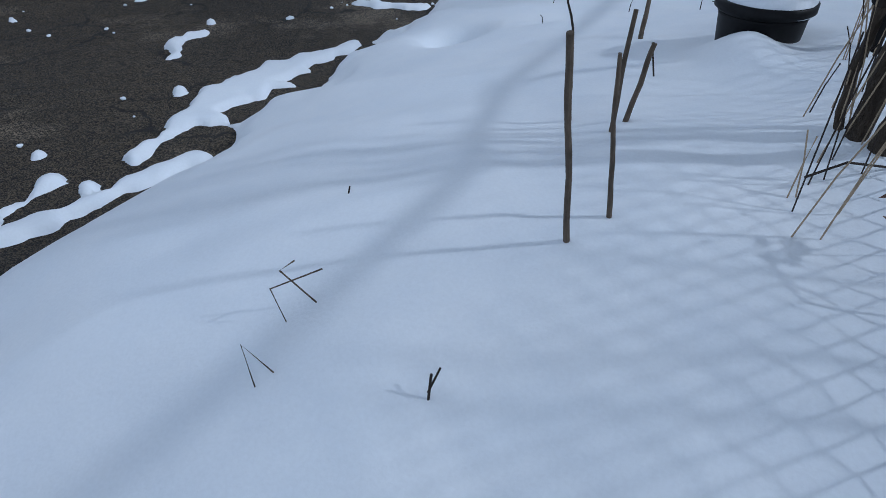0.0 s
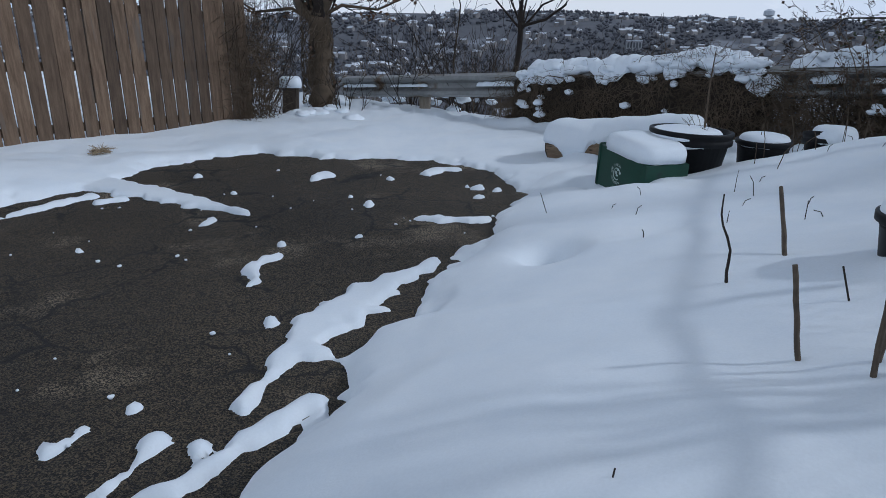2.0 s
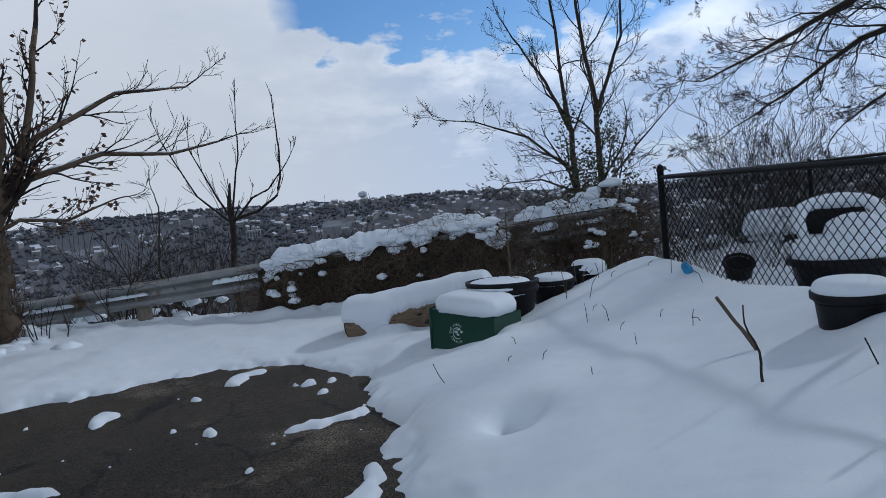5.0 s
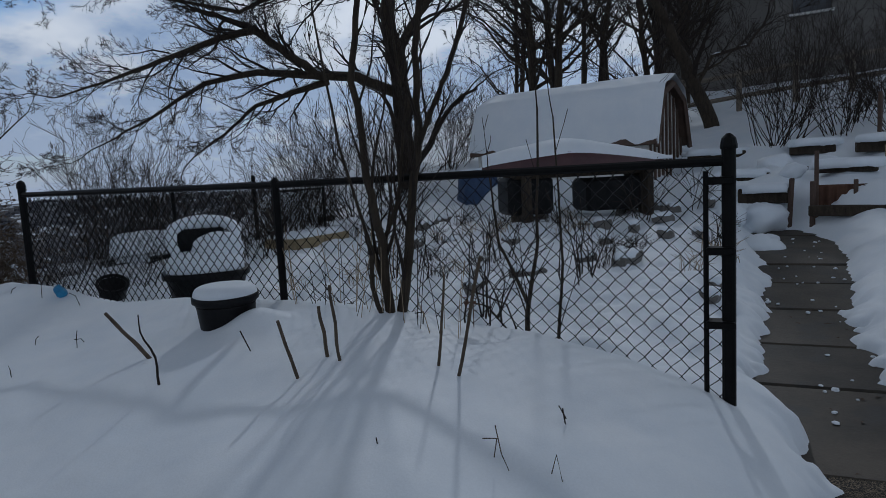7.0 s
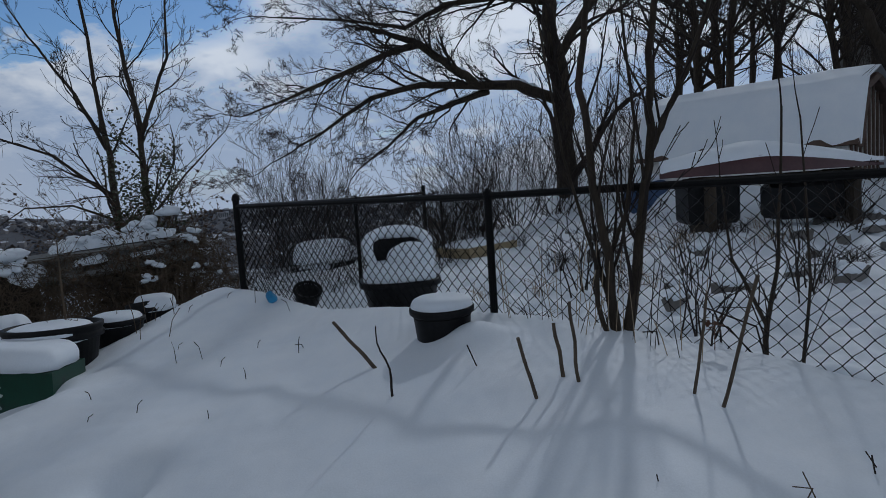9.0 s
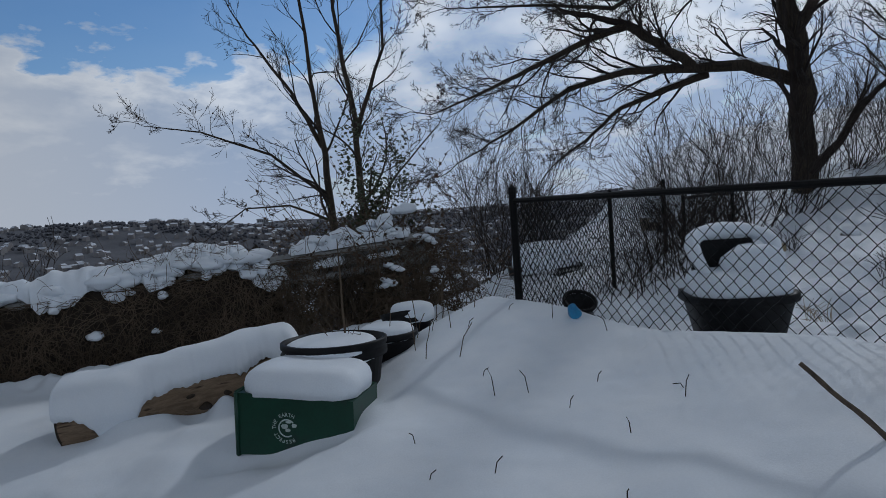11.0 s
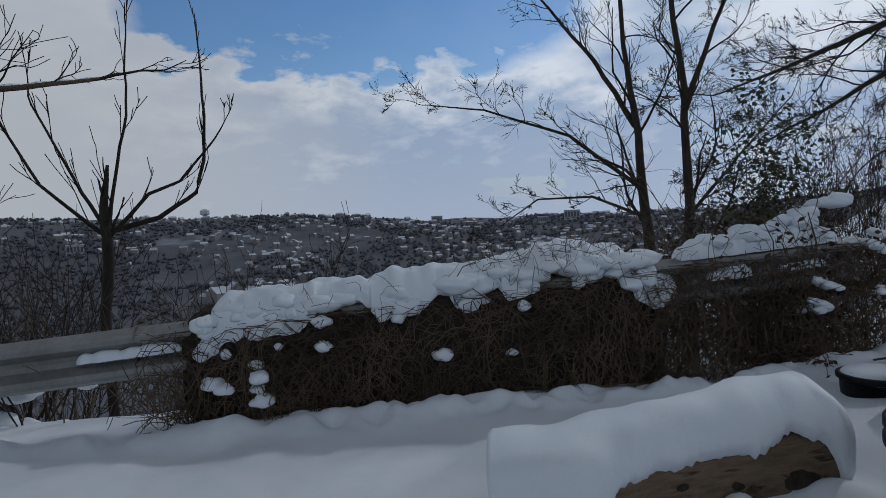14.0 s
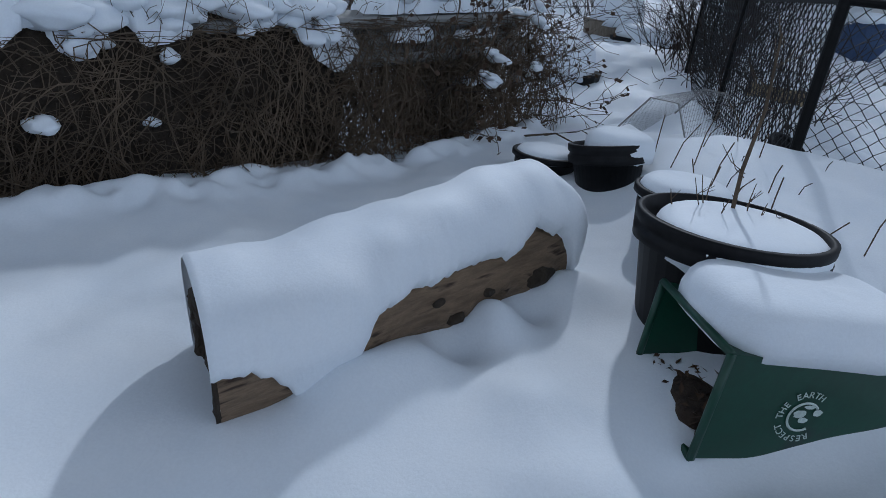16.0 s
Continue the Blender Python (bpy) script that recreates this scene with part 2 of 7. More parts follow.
STEEL = material("weathered_steel", (0.26, 0.26, 0.25), 0.55, 0.5, color2=(0.36, 0.36, 0.35), scale=3, fine=35, bump=0.2, color3=(0.13, 0.085, 0.05), spots=2.5, spot_at=0.6)
BLACKPLASTIC = material("black_plastic", (0.010, 0.010, 0.011), 0.48, color2=(0.020, 0.020, 0.021), scale=6, fine=50, bump=0.15, dist=0.002, spec=0.10)
GREEN = material("green_plastic", (0.004, 0.042, 0.022), 0.42, color2=(0.006, 0.058, 0.032), scale=5, fine=60, bump=0.12, dist=0.002, color3=(0.012, 0.03, 0.024), spots=6, spot_at=0.62)
SOIL = material("soil", (0.03, 0.02, 0.014), 1.0, color2=(0.07, 0.048, 0.032), scale=25, fine=90, bump=1.0, dist=0.02)
LEAF = material("dry_leaf", (0.040, 0.022, 0.012), 0.85, color2=(0.085, 0.048, 0.026), scale=5, fine=30, bump=0)
HANGLEAF = material("hanging_leaf", (0.085, 0.045, 0.024), 0.85, color2=(0.17, 0.10, 0.06), scale=5, fine=30, bump=0)
GREENLEAF = material("evergreen_leaf", (0.035, 0.045, 0.018), 0.6, color2=(0.06, 0.07, 0.03), scale=5, fine=30, bump=0)
WHITEPAINT = material("white_paint", (0.62, 0.61, 0.58), 0.7, color2=(0.72, 0.71, 0.68), scale=5, fine=40, bump=0.2)
BROWNPAINT = material("brown_paint", (0.075, 0.045, 0.032), 0.7, color2=(0.11, 0.07, 0.05), scale=5, fine=40, bump=0.2)
MAROON = material("maroon_hull", (0.055, 0.018, 0.022), 0.5, color2=(0.08, 0.03, 0.032), scale=4, fine=40, bump=0.1)
RUST = material("rusted_sheet", (0.075, 0.036, 0.022), 0.85, color2=(0.13, 0.062, 0.035), scale=5, fine=50, bump=0.4)
BLUE = material("blue_plastic", (0.03, 0.20, 0.42), 0.5, color2=(0.05, 0.30, 0.55), scale=8, fine=40, bump=0.1)
TARPBLUE = material("blue_tarp", (0.025, 0.05, 0.12), 0.6, color2=(0.04, 0.08, 0.17), scale=4, fine=40, bump=0.2)
GREYWALL = material("grey_render", (0.13, 0.12, 0.11), 0.9, color2=(0.18, 0.17, 0.155), scale=1.5, fine=20, bump=0.2)
FARPALE = material("far_pale_wall", (0.36, 0.36, 0.37), 0.9, color2=(0.44, 0.44, 0.45), scale=0.05, fine=0.5, bump=0)
FARGLASS = material("far_window", (0.10, 0.105, 0.115), 0.3, scale=3, fine=10, bump=0)
DARKGLASS = material("dark_window", (0.02, 0.022, 0.026), 0.15, scale=3, fine=10, bump=0)
# far woods and walls: aerial haze put into the base colours
HAZEFOREST = material("hazy_far_forest", (0.080, 0.083, 0.098), 1.0, color2=(0.11, 0.112, 0.128), scale=0.03, fine=0.3, bump=0)
FARWALL = material("hazy_far_wall", (0.20, 0.19, 0.19), 0.9, color2=(0.30, 0.285, 0.28), scale=0.03, fine=0.4, bump=0)
LETTER = material("pale_print", (0.50, 0.58, 0.54), 0.6, scale=30, fine=120, bump=0)
WIRE = material("galvanised_wire", (0.24, 0.24, 0.24), 0.5, 0.5, scale=10, fine=60, bump=0)
YELLOWWOOD = material("pale_board", (0.26, 0.20, 0.11), 0.85, color2=(0.34, 0.27, 0.16), scale=5, stretch=(1, 5, 5), fine=50, bump=0.3)

# ---------------------------------------------------------------- mesh helpers


def mesh_object(name, verts, faces, mat, parent=None, label="", smooth=False, mats=None, face_mat=None):
    me = bpy.data.meshes.new(name)
    me.from_pydata([tuple(v) for v in verts], [], [tuple(f) for f in faces])
    for mt in (mats or [mat]):
        me.materials.append(mt)
    if face_mat is not None:
        me.polygons.foreach_set("material_index", np.asarray(face_mat, dtype=np.int32))
    if smooth:
        me.polygons.foreach_set("use_smooth", np.ones(len(me.polygons), dtype=bool))
    me.update()
    ob = new(name, me)
    if parent:
        ob.parent = parent
    if label:
        tagged(ob, label)
    return ob


def part(name, bm, mat, parent=None, label="", smooth=False):
    me = bpy.data.meshes.new(name)
    bmesh.ops.recalc_face_normals(bm, faces=bm.faces)
    bm.to_mesh(me)
    bm.free()
    me.materials.append(mat)
    if smooth:
        me.polygons.foreach_set("use_smooth", np.ones(len(me.polygons), dtype=bool))
    ob = new(name, me)
    if parent:
        ob.parent = parent
    if label:
        tagged(ob, label)
    return ob


def thing(name, at, label, category, group="", rz=0.0):
    ob = new(name)
    ob.matrix_world = at if isinstance(at, Matrix) else pose(*at, 0, 0, rz)
    return tagged(ob, label, category, group)


def box_bm(sx, sy, sz, at=(0, 0, 0), bevel=0.0, rot=None, bm=None, segs=1):
    """A box centred at at, bevelled; added to bm when given."""
    b = bmesh.new()
    bmesh.ops.create_cube(b, size=1.0)
    bmesh.ops.scale(b, vec=(sx, sy, sz), verts=b.verts)
    if bevel:
        bmesh.ops.bevel(b, geom=list(b.edges), offset=bevel, segments=segs, affect="EDGES", profile=0.6)
    if rot is not None:
        bmesh.ops.transform(b, matrix=rot, verts=b.verts)
    bmesh.ops.translate(b, vec=at, verts=b.verts)
    return join_bm(bm, b)


def join_bm(bm, b):
    if bm is None:
        return b
    tmp = bpy.data.meshes.new("tmp")
    b.to_mesh(tmp)
    b.free()
    bm.from_mesh(tmp)
    bpy.data.meshes.remove(tmp)
    return bm


def tube(path, radii, sides=6, cap=True):
    """Vertices and faces of a tapered tube along path."""
    p = np.asarray(path, float)
    r = np.broadcast_to(np.asarray(radii, float), (len(p),))
    t = np.gradient(p, axis=0)
    t /= np.linalg.norm(t, axis=1, keepdims=True) + 1e-12
    ref = np.where(np.abs(t[:, 2:3]) > 0.9, np.array([[1.0, 0, 0]]), np.array([[0, 0, 1.0]]))
    u = np.cross(t, ref)
    u /= np.linalg.norm(u, axis=1, keepdims=True) + 1e-12
    w = np.cross(t, u)
    a = np.arange(sides) * 2 * math.pi / sides
    ring = u[:, None, :] * np.cos(a)[None, :, None] + w[:, None, :] * np.sin(a)[None, :, None]
    v = (p[:, None, :] + ring * r[:, None, None]).reshape(-1, 3)
    f = []
    n = len(p)
    for i in range(n - 1):
        for k in range(sides):
            f.append((i * sides + k, i * sides + (k + 1) % sides, (i + 1) * sides + (k + 1) % sides, (i + 1) * sides + k))
    if cap:
        f.append(tuple(range(sides - 1, -1, -1)))
        f.append(tuple((n - 1) * sides + k for k in range(sides)))
    return v, f


class Soup:
    """Collects many pieces of mesh into one."""

    def __init__(self):
        self.v, self.f, self.n, self.m = [], [], 0, []

    def add(self, v, f, m=0):
        self.v.append(np.asarray(v, float))
        self.f.extend([tuple(i + self.n for i in q) for q in f])
        self.m.extend([m] * len(f))
        self.n += len(v)

    def tube(self, path, radii, sides=4, cap=False, m=0):
        self.add(*tube(path, radii, sides, cap), m)

    def out(self, name, mat, parent=None, label="", smooth=False, mats=None):
        v = np.concatenate(self.v) if self.v else np.zeros((0, 3))
        return mesh_object(name, v, self.f, mat, parent, label, smooth, mats, self.m if mats else None)


_grids = {}


def vnoise(x, y, scale, seed=0):
    """Smooth value noise in -1..1, vectorised."""
    if seed not in _grids:
        _grids[seed] = np.random.RandomState(seed + 11).rand(256, 256) * 2 - 1
    g = _grids[seed]
    x, y = np.asarray(x, float) / scale + 1000, np.asarray(y, float) / scale + 1000
    i, j = np.floor(x).astype(int), np.floor(y).astype(int)
    fx, fy = x - i, y - j
    fx, fy = fx * fx * (3 - 2 * fx), fy * fy * (3 - 2 * fy)
    a, b, c, d = g[i % 256, j % 256], g[(i + 1) % 256, j % 256], g[i % 256, (j + 1) % 256], g[(i + 1) % 256, (j + 1) % 256]
    return (a * (1 - fx) + b * fx) * (1 - fy) + (c * (1 - fx) + d * fx) * fy


def smooth(a, b, x):
    t = np.clip((np.asarray(x, float) - a) / (b - a), 0, 1)
    return t * t * (3 - 2 * t)


def poly_sdf(x, y, poly):
    """Signed distance to a polygon, negative inside."""
    x, y = np.asarray(x, float), np.asarray(y, float)
    d, inside = np.full(x.shape, 1e9), np.zeros(x.shape, bool)
    for (ax, ay), (bx, by) in zip(poly, poly[1:] + poly[:1]):
        ex, ey = bx - ax, by - ay
        t = np.clip(((x - ax) * ex + (y - ay) * ey) / (ex * ex + ey * ey), 0, 1)
        d = np.minimum(d, np.hypot(x - ax - t * ex, y - ay - t * ey))
        cross = ((ay > y) != (by > y)) & (x < ex * (y - ay) / (ey if ey else 1e-9) + ax)
        inside ^= cross
    return np.where(inside, -d, d)


def line_sdf(x, y, pts):
    """Distance to a polyline whose points are (x, y, radius), less the radius there."""
    d = np.full(np.shape(x), 1e9)
    for (ax, ay, ar), (bx, by, br) in zip(pts, pts[1:] if len(pts) > 1 else pts):
        ex, ey = bx - ax, by - ay
        t = np.clip(((x - ax) * ex + (y - ay) * ey) / (ex * ex + ey * ey + 1e-12), 0, 1)
        d = np.minimum(d, np.hypot(x - ax - t * ex, y - ay - t * ey) - (ar + (br - ar) * t))
    return d


# ---------------------------------------------------------------- the lie of the land
YARD = 0.22                                   # height of the paved yard
GATE, MID, CORNER = (0.456, 0.045), (1.303, 2.083), (2.68, 4.39)     # posts of the wire fence
YARD_EDGE = [(-7, -4), (0.0, -4), (0.3, -1.3), (1.2, -1.02), (0.25, -0.3), (-0.15, -0.12), (-0.8, 0.25), (-1.3, 0.9), (-1.42, 1.5), (-1.27, 1.79), (-1.08, 2.19), (-0.93, 2.5), (-0.90, 2.9),
             (-0.65, 3.08), (-0.59, 3.36), (-0.66, 3.5), (-0.38, 3.82), (-0.40, 4.05), (-0.16, 4.26), (-0.12, 4.62), (0.28, 5.45),
             (0.10, 6.20), (-0.42, 6.75), (-0.95, 6.80), (-1.50, 6.85), (-2.20, 7.18), (-2.65, 6.80), (-3.02, 6.25), (-3.25, 5.5), (-3.6, 5.1), (-4.3, 4.4), (-5.2, 3.2), (-7, 1.5)]
PATH_EDGE = [(0.25, -0.3), (1.14, -0.36), (1.92, -0.80), (3.9, -1.72), (6.3, -2.65), (6.3, -3.2), (5.2, -3.1), (3.4, -2.2), (2.3, -1.52), (1.7, -1.25), (1.2, -1.02), (0.3, -1.2), (-0.1, -0.5)]
PATCHES = [
    [(-1.47, 1.84, .045), (-1.27, 2.07, .05), (-1.12, 2.32, .06), (-1.05, 2.4, .08)], [(-1.57, 1.93, .045), (-1.49, 2.2, .035)],
    [(-1.27, 2.41, .069), (-1.21, 2.57, .041), (-1.20, 2.75, .053), (-1.11, 2.94, .120), (-1.01, 3.15, .142), (-0.86, 3.41, .129), (-0.71, 3.60, .072), (-0.52, 3.85, .036)],
    [(-0.95, 3.10, .092), (-0.88, 3.19, .053), (-0.78, 3.21, .034)], [(-1.11, 2.85, .084), (-1.01, 2.77, .045), (-0.95, 2.72, .020)],
    [(-1.42, 3.95, .03), (-1.54, 3.82, .03), (-1.46, 3.56, .04)], [(-1.29, 3.08, .04)], [(-1.34, 2.17, .035)], [(-1.80, 2.16, .03), (-1.76, 2.26, .03)],
    [(-1.49, 5.96, .05), (-1.39, 6.12, .07)], [(-0.50, 6.12, .06), (-0.36, 6.3, .08), (-0.15, 6.3, .03)], [(-0.58, 4.71, .05), (-0.24, 4.66, .06), (-0.1, 4.72, .05)],
    [(0.09, 5.54, .06)], [(-0.10, 5.31, .06)], [(-0.05, 5.63, .06)], [(-2.95, 5.16, .05), (-2.8, 5.26, .05)], [(-0.95, 5.12, .05)], [(-0.82, 5.97, .05)],
    [(-2.5, 6.05, .06)], [(-3.2, 5.75, .2), (-2.6, 5.42, .13), (-2.2, 5.12, .09), (-1.77, 4.84, .04)], [(-3.75, 4.35, .05), (-3.4, 4.85, .05), (-3.1, 5.35, .06)],
    [(-2.02, 4.62, .03), (-2.0, 4.75, .02)],
]
rng = random.Random(4)
for _ in range(30):
    PATCHES.append([(rng.uniform(-3.2, 0.1), rng.uniform(2.0, 6.6), rng.uniform(.0, .02))])


def fence_side(x, y):
    """Distance beyond the line of the wire fence (east is positive)."""
    def side(a, b):
        ex, ey = b[0] - a[0], b[1] - a[1]
        n = math.hypot(ex, ey)
        return ((x - a[0]) * ey - (y - a[1]) * ex) / n
    return np.where(y < MID[1], side(GATE, MID), side(MID, CORNER))


RAIL_A, RAIL_B = (3.83, 5.97), (0.70, 8.78)           # line of the guard rail


def rail_side(x, y):
    """Distance beyond the guard rail (downhill is positive)."""
    ex, ey = RAIL_B[0] - RAIL_A[0], RAIL_B[1] - RAIL_A[1]
    n = math.hypot(ex, ey)
    r = ((x - RAIL_A[0]) * ey - (y - RAIL_A[1]) * ex) / n
    return np.where(x > RAIL_A[0], np.minimum(r, y - 5.97), r)


def garden(x, y):
    """Height of the soil away from the yard."""
    x, y = np.asarray(x, float), np.asarray(y, float)
    u = np.maximum(fence_side(x, y), 0)
    south = np.clip(-y, 0, 60)
    z = 0.40 + 0.052 * np.minimum(u, 14)
    # terraced bank to the south-east
    up = x * 0.75 - y * 0.66
    z = z + 0.35 * smooth(6.6, 7.0, up) + 0.35 * smooth(8.6, 9.0, up) + 0.17 * np.clip(up - 9.5, 0, 16) + 0.05 * np.clip(up - 25, 0, 60)
    # gently down to the north, where the way runs on past the fence
    z = z - 0.10 * np.clip(y - 4.5, 0, 8) * smooth(3, 5, x)
    return z


def mound(x, y, d):
    """Snow-covered bed between yard and fence; d is the distance from the yard's edge."""
    amp = np.interp(y, [-0.5, 0.4, 1.5, 2.4, 3.4, 4.7, 6.3, 8.0], [0.64, 0.70, 0.66, 0.57, 0.46, 0.39, 0.15, 0.12])
    amp = amp + 0.20 * smooth(1.2, 2.7, x) * smooth(2.4, 4.0, y) * (1 - smooth(4.6, 5.4, y))
    amp = amp + 0.09 * smooth(0.6, 1.3, x) * (1 - smooth(2.6, 3.6, y))
    z = YARD + 0.03 + amp * (1 - np.exp(-np.maximum(d, 0) / 0.9))
    z = z - 0.16 * np.exp(-(((x - 0.04) / .12) ** 2 + ((y - 3.42) / .12) ** 2))
    z = z - 0.05 * np.exp(-(((x - 0.02) / .22) ** 2 + ((y - 3.42) / .22) ** 2))
    return z


def yard_gap(x, y):
    wob = 0.058 * vnoise(x, y, 0.15, 1) + 0.046 * vnoise(x, y, 0.07, 2) + 0.04 * vnoise(x, y, 0.45, 3)
    d = np.minimum(poly_sdf(x, y, YARD_EDGE), poly_sdf(x, y, PATH_EDGE))
    return d, wob


def path_z(x):
    return YARD + 0.055 * np.clip(np.asarray(x, float) - 0.4, 0, 20)


def snow_height(x, y):
    x, y = np.asarray(x, float), np.asarray(y, float)
    d, wob = yard_gap(x, y)
    far = smooth(-0.1, 0.5, fence_side(x, y)) * (1 - smooth(4.3, 5.3, y) * (1 - smooth(3.2, 4.5, x)))
    body = mound(x, y, d) * (1 - far) + (garden(x, y) + 0.10) * far
    pz = path_z(x)
    near_path = (1 - smooth(0.0, 0.7, d)) * smooth(0.3, 1.0, x) * (1 - smooth(-0.6, 0.1, y))
    body = body * (1 - near_path) + (pz + 0.06 + 0.35 * np.clip(d, 0, 1)) * near_path
    # drift banked against the log, low heaps by the tipped bin
    body = body + 0.08 * np.exp(-(np.maximum(line_sdf(x, y, [(0.86, 6.10, 0.0), (1.5, 5.50, 0.0)]), 0) / 0.13) ** 2) + 0.025 * np.exp(-(np.hypot(x - 1.24, y - 5.74) / 0.08) ** 2) - 0.13 * np.exp(-(np.hypot(x - 1.13, y - 5.85) / 0.10) ** 2) - 0.13 * np.exp(-(np.hypot(x - 1.35, y - 5.64) / 0.09) ** 2) + 0.05 * np.exp(-(np.hypot(x - 0.62, y - 5.5) / 0.16) ** 2) + 0.05 * np.exp(-(np.hypot(x - 0.9, y - 5.62) / 0.12) ** 2) + 0.05 * np.exp(-(np.hypot(x - 0.82, y - 4.55) / 0.2) ** 2)
    body = body + 0.10 * np.exp(-((x - 0.90) / 0.13) ** 2 - ((y - 2.12) / 0.16) ** 2)
    body = body - 0.08 * np.exp(-(np.maximum(line_sdf(x, y, [(0.72, 5.20, 0.0), (0.86, 4.66, 0.0)]), 0) / 0.13) ** 2)
    rs = rail_side(x, y)
    body = body + 0.10 * np.exp(-((rs + 0.33) / 0.14) ** 2) * (0.55 + 0.6 * vnoise(x, y, 0.16, 17) + 0.3 * vnoise(x, y, 0.07, 18)) * (x < 3.9)
    soft = 0.026 * vnoise(x, y, 0.6, 5) + 0.012 * vnoise(x, y, 0.22, 6) + 0.0025 * vnoise(x, y, 0.07, 7)
    soft = soft + far * (0.05 * vnoise(x, y, 0.5, 8) + 0.05 * vnoise(x, y, 0.23, 9) + 0.02 * vnoise(x, y, 0.11, 10))
    lip = np.clip(d + wob, -0.5, 0.16) / 0.16
    top = body + soft * smooth(0, 0.3, d)
    drop = pz - 0.05
    z = np.where(lip > 0, drop + (top - drop) * np.sqrt(np.clip(1 - (1 - np.clip(lip, 0, 1)) ** 2, 0, 1)), drop + 0.05 * lip)
    # loose patches on the paving
    patch = np.full(x.shape, 1e9)
    box = (x > -4.2) & (x < 0.5) & (y > 1.2) & (y < 7)
    if box.any():
        xs, ys = x[box], y[box]
        q = np.full(xs.shape, 1e9)
        for pts in PATCHES:
            q = np.minimum(q, line_sdf(xs, ys, pts))
        patch[box] = q + 0.035 * vnoise(xs, ys, 0.11, 14) + 0.022 * vnoise(xs, ys, 0.05, 15)
    h = np.clip(-patch, 0, 0.06) / 0.06
    z = np.maximum(z, np.where(patch < 0.02, pz - 0.02 + 0.055 * np.sqrt(np.clip(1 - (1 - h) ** 2, 0, 1)), -9))
    # the land falls away behind the guard rail
    r = rail_side(x, y)
    z = z - 0.55 * smooth(0.1, 1.6, r) - 0.5 * np.clip(r - 1.0, 0, 40)
    return z


def snow_at(x, y):
    return float(snow_height(np.array([x]), np.array([y]))[0])


def axis_steps(lo, a, b, hi, fine, grow=1.12, most=0.45):
    mid = list(np.arange(a, b, fine))
    out, s, x = [], fine, b
    while x < hi:
        out.append(x)
        s = min(s * grow, most)
        x += s
    left, s, x = [], fine, a - fine
    while x > lo:
        left.append(x)
        s = min(s * grow, most)
        x -= s
    return np.array(left[::-1] + mid + out)


def sheet(name, xs, ys, fn, mat):
    gx, gy = np.meshgrid(xs, ys)
    z = fn(gx.ravel(), gy.ravel())
    v = np.column_stack([gx.ravel(), gy.ravel(), z])
    nx, ny = len(xs), len(ys)
    i = np.arange(nx * ny).reshape(ny, nx)
    f = np.column_stack([i[:-1, :-1].ravel(), i[:-1, 1:].ravel(), i[1:, 1:].ravel(), i[1:, :-1].ravel()])
    return mesh_object(name, v, f.tolist(), mat, smooth=True)


snow = sheet("ground", axis_steps(-16, -3.6, 3.2, 34, 0.02, 1.05), axis_steps(-30, -1.5, 7.3, 22, 0.02, 1.05), snow_height, SNOW)
tagged(snow, "fresh white snow lying over garden beds and yard", "snow", kind="structure")


def asphalt_height(x, y):
    return YARD + 0.006 * vnoise(x, y, 0.7, 20) + 0.003 * vnoise(x, y, 0.05, 21) + 0.0016 * vnoise(x, y, 0.022, 22)


road = sheet("pavement", axis_steps(-8, -4.3, 0.5, 1.6, 0.03), axis_steps(-5, 1.2, 7.3, 7.6, 0.03), asphalt_height, ASPHALT)
tagged(road, "dark cracked coarse asphalt yard with thawed snow patches", "asphalt", kind="structure")

# ---------------------------------------------------------------- valley and far hills


def valley_height(x, y):
    r = np.hypot(x, y)
    az = np.degrees(np.arctan2(x, y))
    open_side = smooth(-75, -45, az) * (1 - smooth(72, 95, az))
    floor = -6 - 74 * smooth(14, 320, r)
    ridge_z = 14 + 8 * vnoise(az, az * 0, 14, 30) + 2.5 * vnoise(az, az * 0, 3, 31) - 26 * smooth(34, 48, az)
    rise = smooth(680, 1350, r)
    far = floor * (1 - rise) + ridge_z * rise
    far = far + 9 * vnoise(x, y, 160, 32) * smooth(200, 500, r) + 3 * vnoise(x, y, 60, 33) * smooth(150, 400, r)
    far = far - 0.02 * np.clip(r - 1500, 0, 4000) * 0.5
    uphill = -2.5 + 0.16 * np.clip(r - 20, 0, 60) + 0.05 * np.clip(r - 80, 0, 1500) ** 0.9
    return far * open_side + uphill * (1 - open_side)


def polar_sheet(name, radii, n, fn, mat):
    a = np.linspace(0, 2 * math.pi, n, endpoint=False)
    R, A = np.meshgrid(radii, a)
    x, y = (R * np.sin(A)).ravel(), (R * np.cos(A)).ravel()
    v = np.column_stack([x, y, fn(x, y)])
    m = len(radii)
    i = np.arange(n * m).reshape(n, m)
    j = np.roll(i, -1, axis=0)
    f = np.column_stack([i[:, :-1].ravel(), i[:, 1:].ravel(), j[:, 1:].ravel(), j[:, :-1].ravel()])
    return mesh_object(name, v, f.tolist(), mat, smooth=True)


# hillside colour lightened and blued to imitate haze over the valley
HAZEHILL = material("hazy_wooded_hillside", (0.085, 0.088, 0.102), 1.0, color2=(0.125, 0.128, 0.145), scale=0.02, fine=0.25, bump=0, color3=(0.30, 0.32, 0.36), spots=0.008, spot_at=0.60)
valley = polar_sheet("valley_ground", np.concatenate([np.linspace(14, 60, 12), np.geomspace(66, 3200, 90)]), 420, valley_height, HAZEHILL)
tagged(valley, "snow-dusted wooded valley side and far ridge", "hillside", kind="structure")

hr = np.random.RandomState(8)


